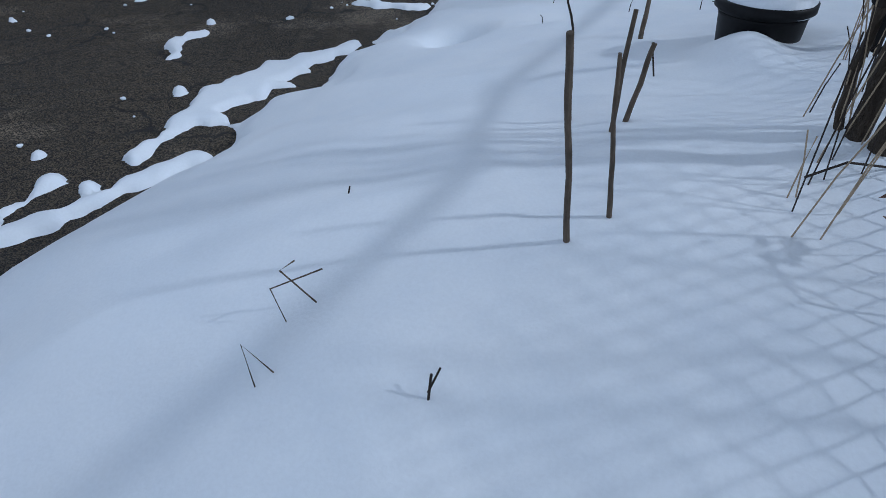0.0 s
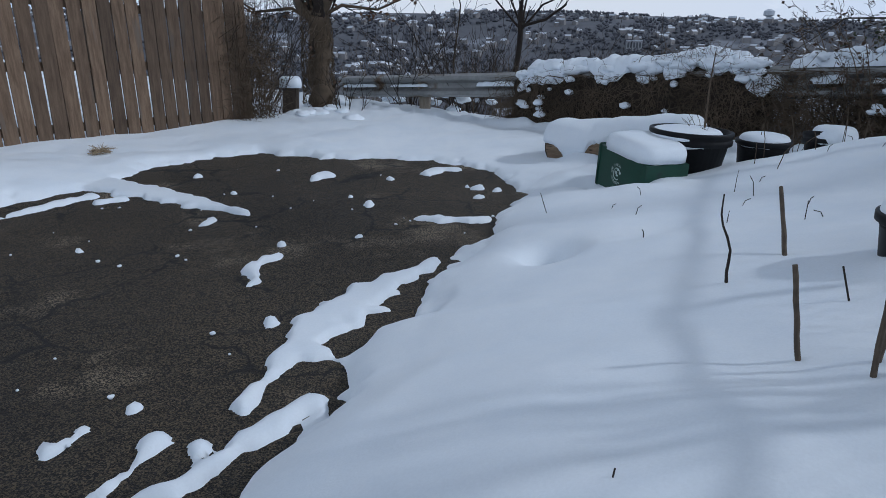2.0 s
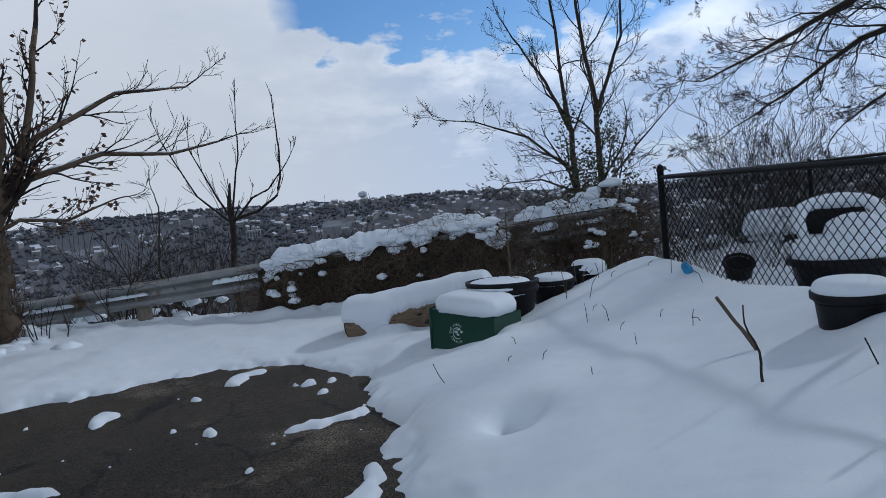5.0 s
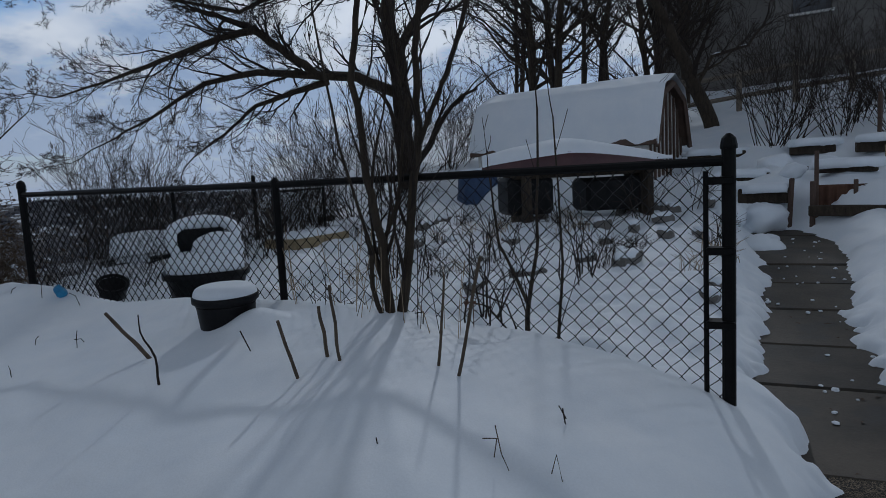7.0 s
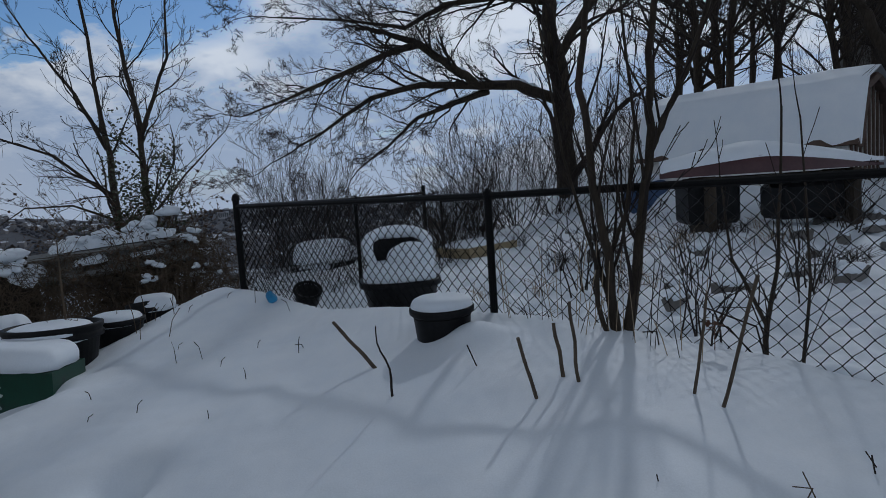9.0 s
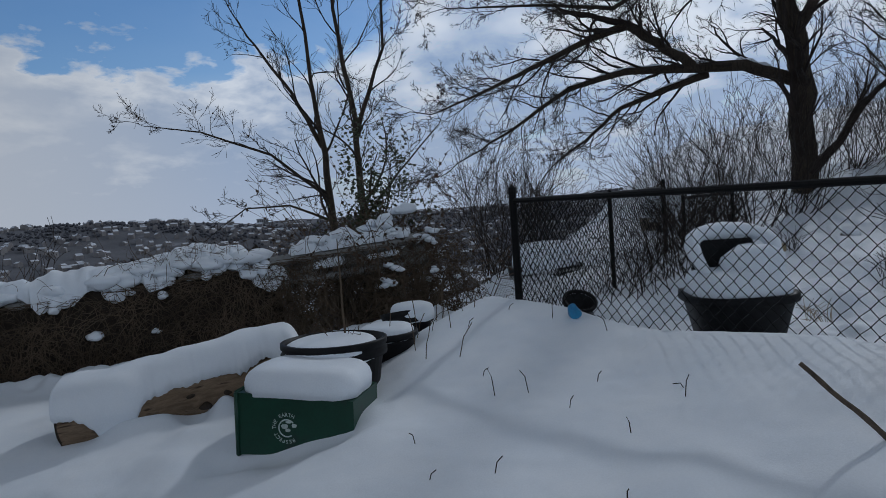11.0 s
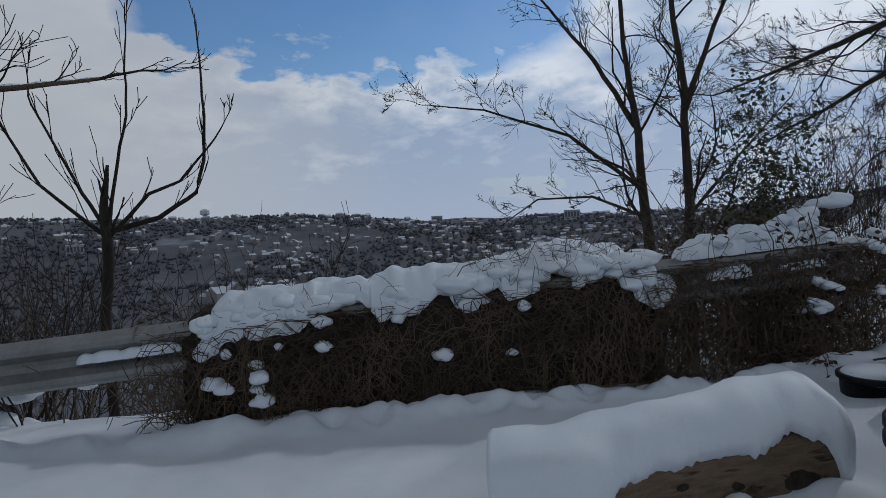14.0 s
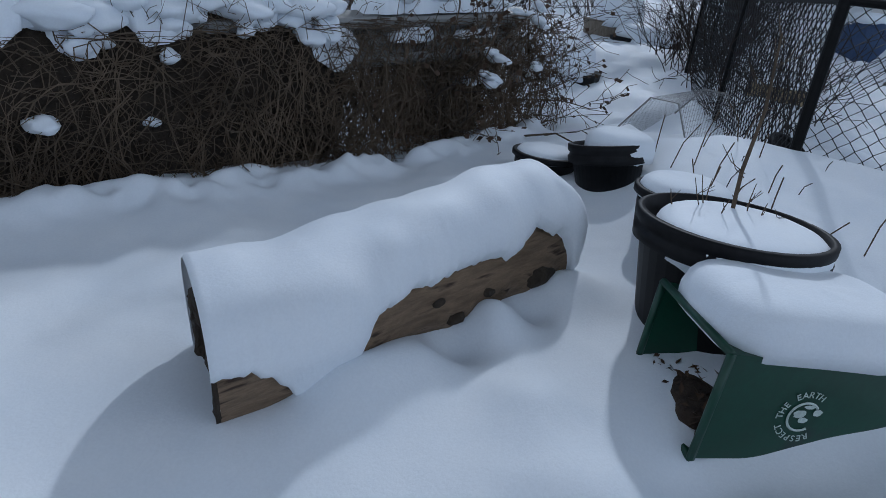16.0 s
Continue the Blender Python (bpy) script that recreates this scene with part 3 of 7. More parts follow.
def scatter(n, az0, az1, r0, r1):
    az, r = np.radians(hr.uniform(az0, az1, n)), np.sqrt(hr.uniform(r0 ** 2, r1 ** 2, n))
    x, y = r * np.sin(az), r * np.cos(az)
    return x, y, valley_height(x, y), r


def house_soup(count, az0, az1, r0, r1, size):
    s = Soup()
    x, y, z, r = scatter(count, az0, az1, r0, r1)
    az = np.degrees(np.arctan2(x, y))
    place = .45 * smooth(1080, 1230, r) + .45 * (1 - smooth(700, 800, r)) + .45 * smooth(36, 46, az)
    keep = vnoise(x, y, 130, 45) + .5 * vnoise(x, y, 45, 46) > .32 - place
    for i in range(count):
        if not keep[i]:
            continue
        w, d, h, k = size * hr.uniform(.7, 1.6), size * hr.uniform(.6, 1.0), size * hr.uniform(.4, .8), size * hr.uniform(.15, .4)
        a = hr.uniform(0, math.pi)
        c, sn = math.cos(a), math.sin(a)
        loc = [(-w / 2, -d / 2, -3), (w / 2, -d / 2, -3), (w / 2, d / 2, -3), (-w / 2, d / 2, -3), (-w / 2, -d / 2, h), (w / 2, -d / 2, h), (w / 2, d / 2, h), (-w / 2, d / 2, h), (-w / 2, 0, h + k), (w / 2, 0, h + k)]
        v = [(x[i] + p[0] * c - p[1] * sn, y[i] + p[0] * sn + p[1] * c, z[i] + p[2]) for p in loc]
        s.add(v, [(0, 1, 5, 4), (1, 2, 6, 5), (2, 3, 7, 6), (3, 0, 4, 7), (5, 6, 9), (7, 4, 8)], 0)
        s.add(v, [(4, 5, 9, 8), (6, 7, 8, 9)], 1)
    return s


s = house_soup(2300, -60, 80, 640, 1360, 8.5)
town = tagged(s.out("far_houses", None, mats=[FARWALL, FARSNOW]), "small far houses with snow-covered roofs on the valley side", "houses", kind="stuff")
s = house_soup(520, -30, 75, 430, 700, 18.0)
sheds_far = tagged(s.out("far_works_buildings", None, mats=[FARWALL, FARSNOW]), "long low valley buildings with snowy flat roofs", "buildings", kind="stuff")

s = Soup()
x, y, z, r = scatter(21000, -65, 85, 260, 1500)
crowd = 0.5 + 0.5 * vnoise(x, y, 170, 40) + 0.2 * vnoise(x, y, 50, 41)
for i in range(len(x)):
    if crowd[i] < 0.36:
        continue
    h, w = hr.uniform(3.5, 6.5), hr.uniform(2.5, 5)
    k = hr.randint(4, 6)
    a = np.arange(k) * 2 * math.pi / k + hr.uniform(0, 2)
    ring = [(x[i] + w * math.cos(t) * hr.uniform(.6, 1.1), y[i] + w * math.sin(t) * hr.uniform(.6, 1.1), z[i] + h * hr.uniform(.3, .6)) for t in a]
    s.add([(x[i], y[i], z[i] - 1)] + ring + [(x[i] + hr.uniform(-1, 1), y[i], z[i] + h)], [(0, 1 + (q + 1) % k, 1 + q) for q in range(k)] + [(k + 1, 1 + q, 1 + (q + 1) % k) for q in range(k)])
tagged(s.out("far_woods", HAZEFOREST), "bare winter woods on the far slopes, haze-blue in colour", "woods", kind="stuff")


def water_tower(az, r):
    at = (r * math.sin(radians(az)), r * math.cos(radians(az)))
    z = float(valley_height(np.array([at[0]]), np.array([at[1]]))[0])
    t = thing("water_tower", (at[0], at[1], z), "pale far water tower on the ridge", "tower")
    v, f = tube([(0, 0, -4), (0, 0, 12)], [3.2, 2.6], 10)
    mesh_object("stem", v, f, FARWALL, t)
    v, f = tube([(0, 0, 9), (0, 0, 12), (0, 0, 19), (0, 0, 22)], [3, 9, 9, 3], 14)
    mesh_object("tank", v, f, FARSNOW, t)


water_tower(28.6, 1330)


def block_of_flats(az, r, w, h):
    at = (r * math.sin(radians(az)), r * math.cos(radians(az)))
    z = float(valley_height(np.array([at[0]]), np.array([at[1]]))[0])
    t = thing("apartment_block", (at[0], at[1], z), "pale far apartment block above the trees", "building", "far blocks", rz=-az)
    part("wall", box_bm(w, 14, h + 20, (0, 0, h / 2 - 10)), FARPALE, t)
    b = box_bm(w + 1, 15, 1.0, (0, 0, h + 0.5))
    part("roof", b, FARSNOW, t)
    for q in range(5):
        part("window", box_bm(w * .12, 0.4, h * .6, ((q - 2) * w * .18, -7.2, h * .55)), FARGLASS, t)


for az, r, w, h in ((48.2, 1300, 22, 13), (60.0, 1250, 30, 16), (57.5, 1230, 20, 11), (19, 1000, 22, 12)):
    block_of_flats(az, r, w, h)

# ---------------------------------------------------------------- black wire fence


def wire_mesh(s, a, b, z0, z1, pitch=0.037, r=0.0033):
    """Zigzag wires from a to b between heights z0(x,y) and z1 (functions of the way along, 0..1)."""
    a, b = np.array(a, float), np.array(b, float)
    length = np.linalg.norm(b - a)
    n = int(length / pitch)
    for i in range(n):
        u0, u1 = i * pitch / length, (i + 1.06) * pitch / length
        top, low = z1(u0), z0(u0)
        k = int((top - low) / pitch)
        pts = []
        for j in range(k + 1):
            u = u0 if ((i + j) % 2) else u1
            q = a + (b - a) * u
            off = 0.0025 * (1 if j % 2 else -1)
            pts.append((q[0] + off, q[1] + off, top - j * pitch))
        if len(pts) > 2:
            s.tube(pts, r, 3)


def fence_run(posts, tops, lows, label, thick=0.021, end_post=()):
    f = thing("chain_link_fence", (posts[0][0], posts[0][1], 0), label, "fence")
    o = np.array([posts[0][0], posts[0][1], 0])
    for i, p in enumerate(posts):
        big = i in end_post
        r = 0.027 if big else thick
        top = tops[i] + (0.06 if big else 0.02)
        q = np.array([p[0], p[1], 0]) - o
        v, fc = tube([q + (0, 0, lows[i] - 0.3), q + (0, 0, top - 0.01)], [r, r], 12)
        post = mesh_object("post", v, fc, BLACKMETAL, f, smooth=False)
        if big:
            v, fc = tube([q + (0, 0, top - 0.012), q + (0, 0, top), q + (0, 0, top + 0.03), q + (0, 0, top + 0.048)], [r * 1.2, r * 1.22, r * 1.0, r * 0.3], 12)
        else:
            v, fc = tube([q + (0, 0, top - 0.03), q + (0, 0, top), q + (0, 0, top + 0.02)], [r * 1.25, r * 1.2, r * 0.4], 10)
        mesh_object("cap", v, fc, BLACKMETAL, f)
    s = Soup()
    for i in range(len(posts) - 1):
        a, b = np.array([*posts[i], tops[i]]) - o, np.array([*posts[i + 1], tops[i + 1]]) - o
        v, fc = tube([a, b], [0.019, 0.019], 10)
        mesh_object("top_rail", v, fc, BLACKMETAL, f)
        ta, tb, la, lb = tops[i], tops[i + 1], lows[i], lows[i + 1]
        wire_mesh(s, a[:2].tolist() + [0], b[:2].tolist() + [0], lambda u: la + (lb - la) * u - 0.12, lambda u: ta + (tb - ta) * u)
    w = s.out("wire_mesh", BLACKMETAL, f, "black coated diamond wire mesh")
    return f, o


run1, o1 = fence_run([GATE, MID, CORNER], [1.475, 1.475, 1.50], [0.50, 0.78, 0.70], "black chain-link garden fence with round posts, foot in snow", end_post=(0, 2))
# tension bar and clamps at the gate post
d = Vector((MID[0] - GATE[0], MID[1] - GATE[1], 0)).normalized()
v, fc = tube([d * 0.085 + Vector((0, 0, 0.45)), d * 0.085 + Vector((0, 0, 1.44))], [0.011, 0.011], 8)
mesh_object("tension_bar", v, fc, BLACKMETAL, run1)
for z in (0.82, 1.12, 1.4):
    part("clamp", box_bm(0.11, 0.085, 0.03, (0, 0, 0), 0.006, Matrix.Rotation(math.atan2(d.y, d.x), 4, "Z")), BLACKMETAL, run1).location = (d.x * 0.03, d.y * 0.03, z)
run2, o2 = fence_run([CORNER, (4.74, 4.16), (6.80, 3.93)], [1.50, 1.50, 1.52], [0.60, 0.55, 0.5], "black chain-link fence running back between the gardens", end_post=(2,))
run3, o3 = fence_run([(6.95, 3.72), (7.9, 3.2)], [1.38, 1.39], [0.5, 0.55], "low black wire fence farther back in the garden")

# ---------------------------------------------------------------- guard rail


def w_beam(s_from, s_to, z_from, z_to):
    """The folded steel beam between two places along the rail."""
    prof = [(0.0, 0.155), (0.012, 0.150), (0.075, 0.125), (0.082, 0.105), (0.078, 0.075), (0.012, 0.030), (0.005, 0.0), (0.012, -0.030), (0.078, -0.075), (0.082, -0.105), (0.075, -0.125), (0.012, -0.150), (0.0, -0.155)]
    back = [(u - 0.004, w) for u, w in prof[::-1]]
    loop = prof + back
    a, b = Vector((*s_from, z_from)), Vector((*s_to, z_to))
    e = (b - a).normalized()
    out = Vector((-e.y, e.x, 0)).normalized()
    if out.x * -1 + out.y * -1 < 0:
        out = -out
    v = [tuple(p + out * u + Vector((0, 0, w))) for p in (a, b) for u, w in loop]
    n = len(loop)
    f = [(k, (k + 1) % n, n + (k + 1) % n, n + k) for k in range(n)]
    return v, f


def along_rail(t, off=0.0):
    """A place t metres along the rail from its near end, off metres towards the yard."""
    e = Vector((RAIL_B[0] - RAIL_A[0], RAIL_B[1] - RAIL_A[1])).normalized()
    n = Vector((-e.y, e.x))
    if n.x > 0:
        n = -n
    return Vector(RAIL_A) + e * t + Vector((-abs(n.x), -abs(n.y))) * off


rail = thing("guard_rail", (0, 0, 0), "weathered steel guard rail on wooden posts, overgrown and snow-laden", "guard rail")


def rail_z(t):
    """Height of the beam's middle: the rail sinks with the lane."""
    return 1.09 - 0.07 * t


for t0, t1 in ((-0.25, 1.55), (1.55, 4.4), (4.4, 7.4)):
    v, f = w_beam(along_rail(t0), along_rail(t1 + 0.02), rail_z(t0), rail_z(t1 + 0.02))
    mesh_object("beam", v, f, STEEL, rail)
for t in (0.05, 1.95, 3.85, 5.75, 7.3):
    p = along_rail(t, -0.09)
    part("post", box_bm(0.16, 0.16, 1.3, (p.x, p.y, rail_z(t) - 0.55), 0.02, None), GREYWOOD, rail)
    part("block", box_bm(0.13, 0.13, 0.32, (*along_rail(t, -0.03), rail_z(t)), 0.01), GREYWOOD, rail)

# ---------------------------------------------------------------- board fence
FA, FB = Vector((-4.11, 7.08)), Vector((-2.65, 8.86))
fe = (FB - FA).normalized()
board_fence = thing("board_fence", (FA.x, FA.y, 0), "tall weathered brown board fence with gaps between boards", "fence")
bf_rng = random.Random(3)
yaw = math.atan2(fe.y, fe.x)
pitch, bw = 0.152, 0.140
for i in range(-24, int((FB - FA).length / pitch) + 1):
    p = fe * (i * pitch) - Vector((fe.y, -fe.x)) * 0.0
    z0 = 0.12
    h = 1.97 - 0.057 * i * pitch - z0 + bf_rng.uniform(-.022, .022)
    bm = bmesh.new()
    w2, th, c = bw / 2 * bf_rng.uniform(.94, .985), 0.009, 0.022
    pts = [(-w2, 0), (w2, 0), (w2, h - c), (w2 - c, h), (-w2 + c, h), (-w2, h - c)]
    fr = [bm.verts.new((x, -th, z)) for x, z in pts]
    bk = [bm.verts.new((x, th, z)) for x, z in pts]
    bm.faces.new(fr)
    bm.faces.new(bk[::-1])
    for k in range(6):
        bm.faces.new((fr[k], bk[k], bk[(k + 1) % 6], fr[(k + 1) % 6]))
    b = part("board", bm, BOARD, board_fence)
    b.matrix_local = Matrix.Translation((p.x, p.y, z0)) @ Matrix.Rotation(yaw, 4, "Z") @ Matrix.Rotation(radians(bf_rng.uniform(-.35, .35)), 4, "Y")
for z in (0.5, 1.1, 1.72):
    L = (FB - FA).length + 24 * pitch
    bm = box_bm(L, 0.04, 0.085, (0, 0, 0), 0.004)
    r = part("cross_rail", bm, BOARD, board_fence)
    m = fe * ((FB - FA).length / 2 - 12 * pitch)
    r.matrix_local = Matrix.Translation((m.x - fe.y * 0.033, m.y + fe.x * 0.033, z)) @ Matrix.Rotation(yaw, 4, "Z") @ Matrix.Rotation(0.057 if z > 1.5 else 0.03, 4, "Y")
for i in range(4):
    m = fe * ((FB - FA).length - 0.05 - i * 2.1)
    r = part("post", box_bm(0.09, 0.09, 1.75, (0, 0, 0.85), 0.005), BOARD, board_fence)
    r.matrix_local = Matrix.Translation((m.x - fe.y * 0.1, m.y + fe.x * 0.1, 0)) @ Matrix.Rotation(yaw, 4, "Z")

# ---------------------------------------------------------------- snow caps


def cap_mesh(name, cx, cy, rx, ry, z, h, power=2.6, rz=0.0, seed=1, rough=0.05, lip=0.02):
    """A pillow of snow: super-ellipse outline, domed top, uneven edge."""
    n, rings = 40, 9
    v, f = [], []
    for k in range(rings + 1):
        t = k / rings
        for i in range(n):
            a = i * 2 * math.pi / n
            ca, sa = math.cos(a), math.sin(a)
            q = (abs(ca) ** power + abs(sa) ** power) ** (-1 / power)
            wob = 1 + rough * noise.noise(Vector((ca * 1.7 + seed * 9.1, sa * 1.7, seed)))
            rr = math.sin(t * math.pi / 2) ** 0.6 * q * wob
            zz = h * (1 - t ** 3.2) + 0.03 * h * noise.noise(Vector((ca * rr * 3, sa * rr * 3, seed + 5)))
            if k == rings:
                zz = -lip * (0.6 + 0.8 * abs(noise.noise(Vector((ca * 6, sa * 6, seed + 3)))))
                rr *= 0.985
            x, y = rr * ca * rx, rr * sa * ry
            v.append((cx + x * math.cos(rz) - y * math.sin(rz), cy + x * math.sin(rz) + y * math.cos(rz), z + zz))
    for k in range(rings):
        for i in range(n):
            f.append((k * n + i, (k + 1) * n + i, (k + 1) * n + (i + 1) % n, k * n + (i + 1) % n))
    f.append(tuple(range((rings + 1) * n - 1, rings * n - 1, -1)))
    return v, f


def snow_cap(at, rx, ry, h, label, rz=0.0, power=2.6, seed=1, rough=0.05, lip=0.02, tilt=None):
    v, f = cap_mesh("snow_cushion", 0, 0, rx, ry, 0, h, power, 0, seed, rough, lip)
    ob = mesh_object("snow_cushion", v, f, SNOW, smooth=True)
    ob.matrix_world = Matrix.Translation(at) @ Matrix.Rotation(rz, 4, "Z") @ (tilt or Matrix())
    return tagged(ob, label, "snow", "snow caps")


# ---------------------------------------------------------------- pots and tubs


def pot(at, r_top, r_low, h, label, category="plant pot", tilt=(0, 0), rim=0.03, ribs=True, fill=None, mat=BLACKPLASTIC):
    t = thing("plant_pot", Matrix.Translation(at) @ Matrix.Rotation(radians(tilt[0]), 4, "X") @ Matrix.Rotation(radians(tilt[1]), 4, "Y"), label, category, "plant pots")
    n = 40
    prof = [(0.0, 0.0), (r_low, 0.0), (r_low + (r_top - r_low) * .8, h * .80), (r_top * .985, h - rim * 1.6)]
    inner = [(r_top - 0.012, h), (r_top - 0.014, h - rim), (r_low + (r_top - r_low) * .6 - .012, h * .6), (0.0, h * .55)]
    def lathe(pr):
        v, f = [], []
        for r, z in pr:
            for i in range(n):
                a = i * 2 * math.pi / n
                v.append((r * math.cos(a), r * math.sin(a), z))
        for k in range(len(pr) - 1):
            for i in range(n):
                f.append((k * n + i, k * n + (i + 1) % n, (k + 1) * n + (i + 1) % n, (k + 1) * n + i))
        return v, f
    v, f = lathe(prof + [(r_top - .006, h - rim * 1.5), inner[1], inner[2], inner[3]])
    mesh_object("body", v, f, mat, t, smooth=True)
    if ribs:
        rp = [(r_top * .98, h - rim * 1.9), (r_top + .010, h - rim * 1.8), (r_top + .012, h - rim * 1.2), (r_top + .003, h - rim * 1.05), (r_top + .003, h - rim * .8), (r_top + .012, h - rim * .6), (r_top + .012, h - rim * .05), (r_top + .004, h), (r_top - .010, h), (r_top - .014, h - rim * 1.6), (r_top * .98, h - rim * 1.9)]
    else:
        rp = [(r_top * .98, h - rim * 1.4), (r_top + .014, h - rim), (r_top + .014, h - .004), (r_top + .006, h), (r_top - .01, h), (r_top - .012, h - rim), (r_top * .98, h - rim * 1.4)]
    v, f = lathe(rp)
    mesh_object("rim", v, f, mat, t, smooth=True)
    return t


BKT = (1.04, 2.30)
pot((BKT[0], BKT[1], 0.68), 0.148, 0.122, 0.27, "black plastic planting bucket half sunk in snow", rim=0.03, ribs=False, tilt=(0, -3))
snow_cap((BKT[0] - .008, BKT[1], 0.925), 0.155, 0.155, 0.075, "rounded snow heap on the black bucket", power=2.0, seed=2, rough=0.03, lip=0.012)

TUB = (1.41, 5.05)
tub = pot((TUB[0], TUB[1], 0.42), 0.285, 0.225, 0.385, "large ribbed black nursery tub filled with snow", rim=0.05, tilt=(0, 2))
snow_cap((TUB[0] - .03, TUB[1] - .01, 0.745), 0.260, 0.260, 0.075, "snow filling the black tub", power=2.0, seed=5, rough=0.06, lip=0.06)
POT2 = (1.99, 5.05)
pot((POT2[0], POT2[1], 0.44), 0.185, 0.155, 0.29, "black plastic pot behind the large tub, brimming with snow", rim=0.03, ribs=False)
snow_cap((POT2[0], POT2[1], 0.69), 0.18, 0.18, 0.085, "snow heaped in the black pot", power=2.0, seed=7)
POT3 = (2.62, 5.24)
pot((POT3[0], POT3[1], 0.50), 0.185, 0.15, 0.24, "tilted black pot leaning out of the snow", rim=0.05, tilt=(-9, 8))
snow_cap((POT3[0] + .02, POT3[1] - .02, 0.695), 0.165, 0.165, 0.11, "peaked snow in the tilted pot", power=2.0, seed=9, rough=0.12)
POT4 = (2.86, 5.55)
pot((POT4[0], POT4[1], 0.42), 0.17, 0.155, 0.18, "shallow black pan sunk in the snow", rim=0.025, ribs=False)
snow_cap((POT4[0], POT4[1], 0.575), 0.165, 0.165, 0.05, "snow in the shallow pan", power=2.0, seed=11)

# ---------------------------------------------------------------- green recycling bin lying on its side


def recycling_bin():
    base = Vector((0.80, 5.22, 0.36))
    ex = Vector((0.92 - 0.80, 4.69 - 5.22, 0.075)).normalized()      # along the front, from mouth to floor
    m = Matrix.Identity(4)
    yv = Vector((-ex.y, ex.x, 0)).normalized()
    if yv.x < 0:
        yv = -yv
    zv = ex.cross(yv).normalized()
    if zv.z < 0:
        zv = -zv
    # columns: x along the depth, y away from the yard, z up
    m.col[0][:3], m.col[1][:3], m.col[2][:3] = ex, yv, zv
    m.translation = base
    m = m @ Matrix.Rotation(radians(11), 4, "Y")
    t = thing("recycling_bin", m, "dark green plastic recycling bin tipped on its side, holding dead leaves", "recycling bin")
    D, W, Hh, th = 0.60, 0.38, 0.31, 0.006
    tp = 0.022
    # mouth ring, bottom ring
    def ring(x, g):
        return [(x, g, g), (x, W - g, g), (x, W - g, Hh - g), (x, g, Hh - g)]
    def shell(g0, g1, x0, x1):
        return ring(x0, g0), ring(x1, g1)
    o0, o1 = shell(0, tp, 0, D)
    i0, i1 = shell(th, tp + th, 0, D - th)
    names = ("side_panel", "side_panel", "side_panel", "side_panel")
    for k in range(4):
        q = (k + 1) % 4
        bm = bmesh.new()
        vs = [bm.verts.new(p) for p in (o0[k], o0[q], o1[q], o1[k], i0[k], i0[q], i1[q], i1[k])]
        for fc in ((0, 1, 2, 3), (7, 6, 5, 4), (0, 4, 5, 1), (3, 2, 6, 7), (0, 3, 7, 4), (1, 5, 6, 2)):
            bm.faces.new([vs[j] for j in fc])
        part(names[k], bm, GREEN, t)
    bm = bmesh.new()
    vs = [bm.verts.new(p) for p in o1 + i1]
    bm.faces.new(vs[:4])
    bm.faces.new(vs[4:][::-1])
    part("bottom_panel", bm, GREEN, t)
    # rolled lip round the mouth
    for k in range(4):
        q = (k + 1) % 4
        v, f = tube([o0[k], o0[q]], [0.011, 0.011], 8)
        mesh_object("lip", v, f, GREEN, t, smooth=True)
    # drain slot, moulded rib
    part("slot", box_bm(0.035, 0.004, 0.022, (0.075, 0.006, 0.185), 0.001), BLACKPLASTIC, t)
    part("rib", box_bm(0.40, 0.008, 0.012, (0.25, 0.025, 0.05), 0.002), GREEN, t)
    # printed ring of words and globe, turned with the bin
    cx, cz, r = 0.262, 0.145, 0.066
    words = "RESPECT THE EARTH"
    for i, ch in enumerate(words):
        if ch == " ":
            continue
        a = radians(-62 - i * (236 / (len(words) - 1)))        # clockwise from the foot, over the mouth side, to the top
        cu = bpy.data.curves.new("letter", "FONT")
        cu.body, cu.size, cu.align_x, cu.align_y = ch, 0.026, "CENTER", "CENTER"
        cu.extrude = 0.0006
        tmp = bpy.data.objects.new("tmp", cu)
        me = bpy.data.meshes.new_from_object(tmp)
        bpy.data.objects.remove(tmp)
        me.materials.clear()
        me.materials.append(LETTER)
        ob = new("letter", me)
        ob.parent = t
        px, pz = cx + r * math.cos(a), cz + r * math.sin(a)
        yy = tp * px / D
        ob.matrix_local = Matrix.Translation((px, yy - 0.003, pz)) @ Matrix.Rotation(math.atan(tp / D), 4, "Z") @ Matrix.Rotation(radians(90), 4, "X") @ Matrix.Rotation(a - math.pi / 2, 4, "Z")
    s = Soup()
    def disc(u, w, ru, rw, seed):
        n = 18
        v = [(u, tp * u / D - 0.003, w)]
        for i in range(n):
            a = i * 2 * math.pi / n
            k = 1 + 0.3 * noise.noise(Vector((math.cos(a) * 2, math.sin(a) * 2, seed)))
            x = u + ru * k * math.cos(a)
            v.append((x, tp * x / D - 0.003, w + rw * k * math.sin(a)))
        s.add(v, [(0, 1 + i, 1 + (i + 1) % n) for i in range(n)])
    pts = [(cx + 0.042 * math.cos(radians(a)), cz + 0.042 * math.sin(radians(a))) for a in range(40, 305, 12)]
    s.tube([(p[0], tp * p[0] / D - 0.003, p[1]) for p in pts], 0.0035, 4)
    disc(cx - 0.012, cz + 0.008, 0.018, 0.012, 1)
    disc(cx + 0.038, cz + 0.014, 0.013, 0.010, 2)
    disc(cx + 0.004, cz - 0.010, 0.014, 0.008, 3)
    disc(cx + 0.008, cz + 0.030, 0.016, 0.006, 4)
    s.out("globe_print", LETTER, t, "pale printed globe emblem")
    return t, m


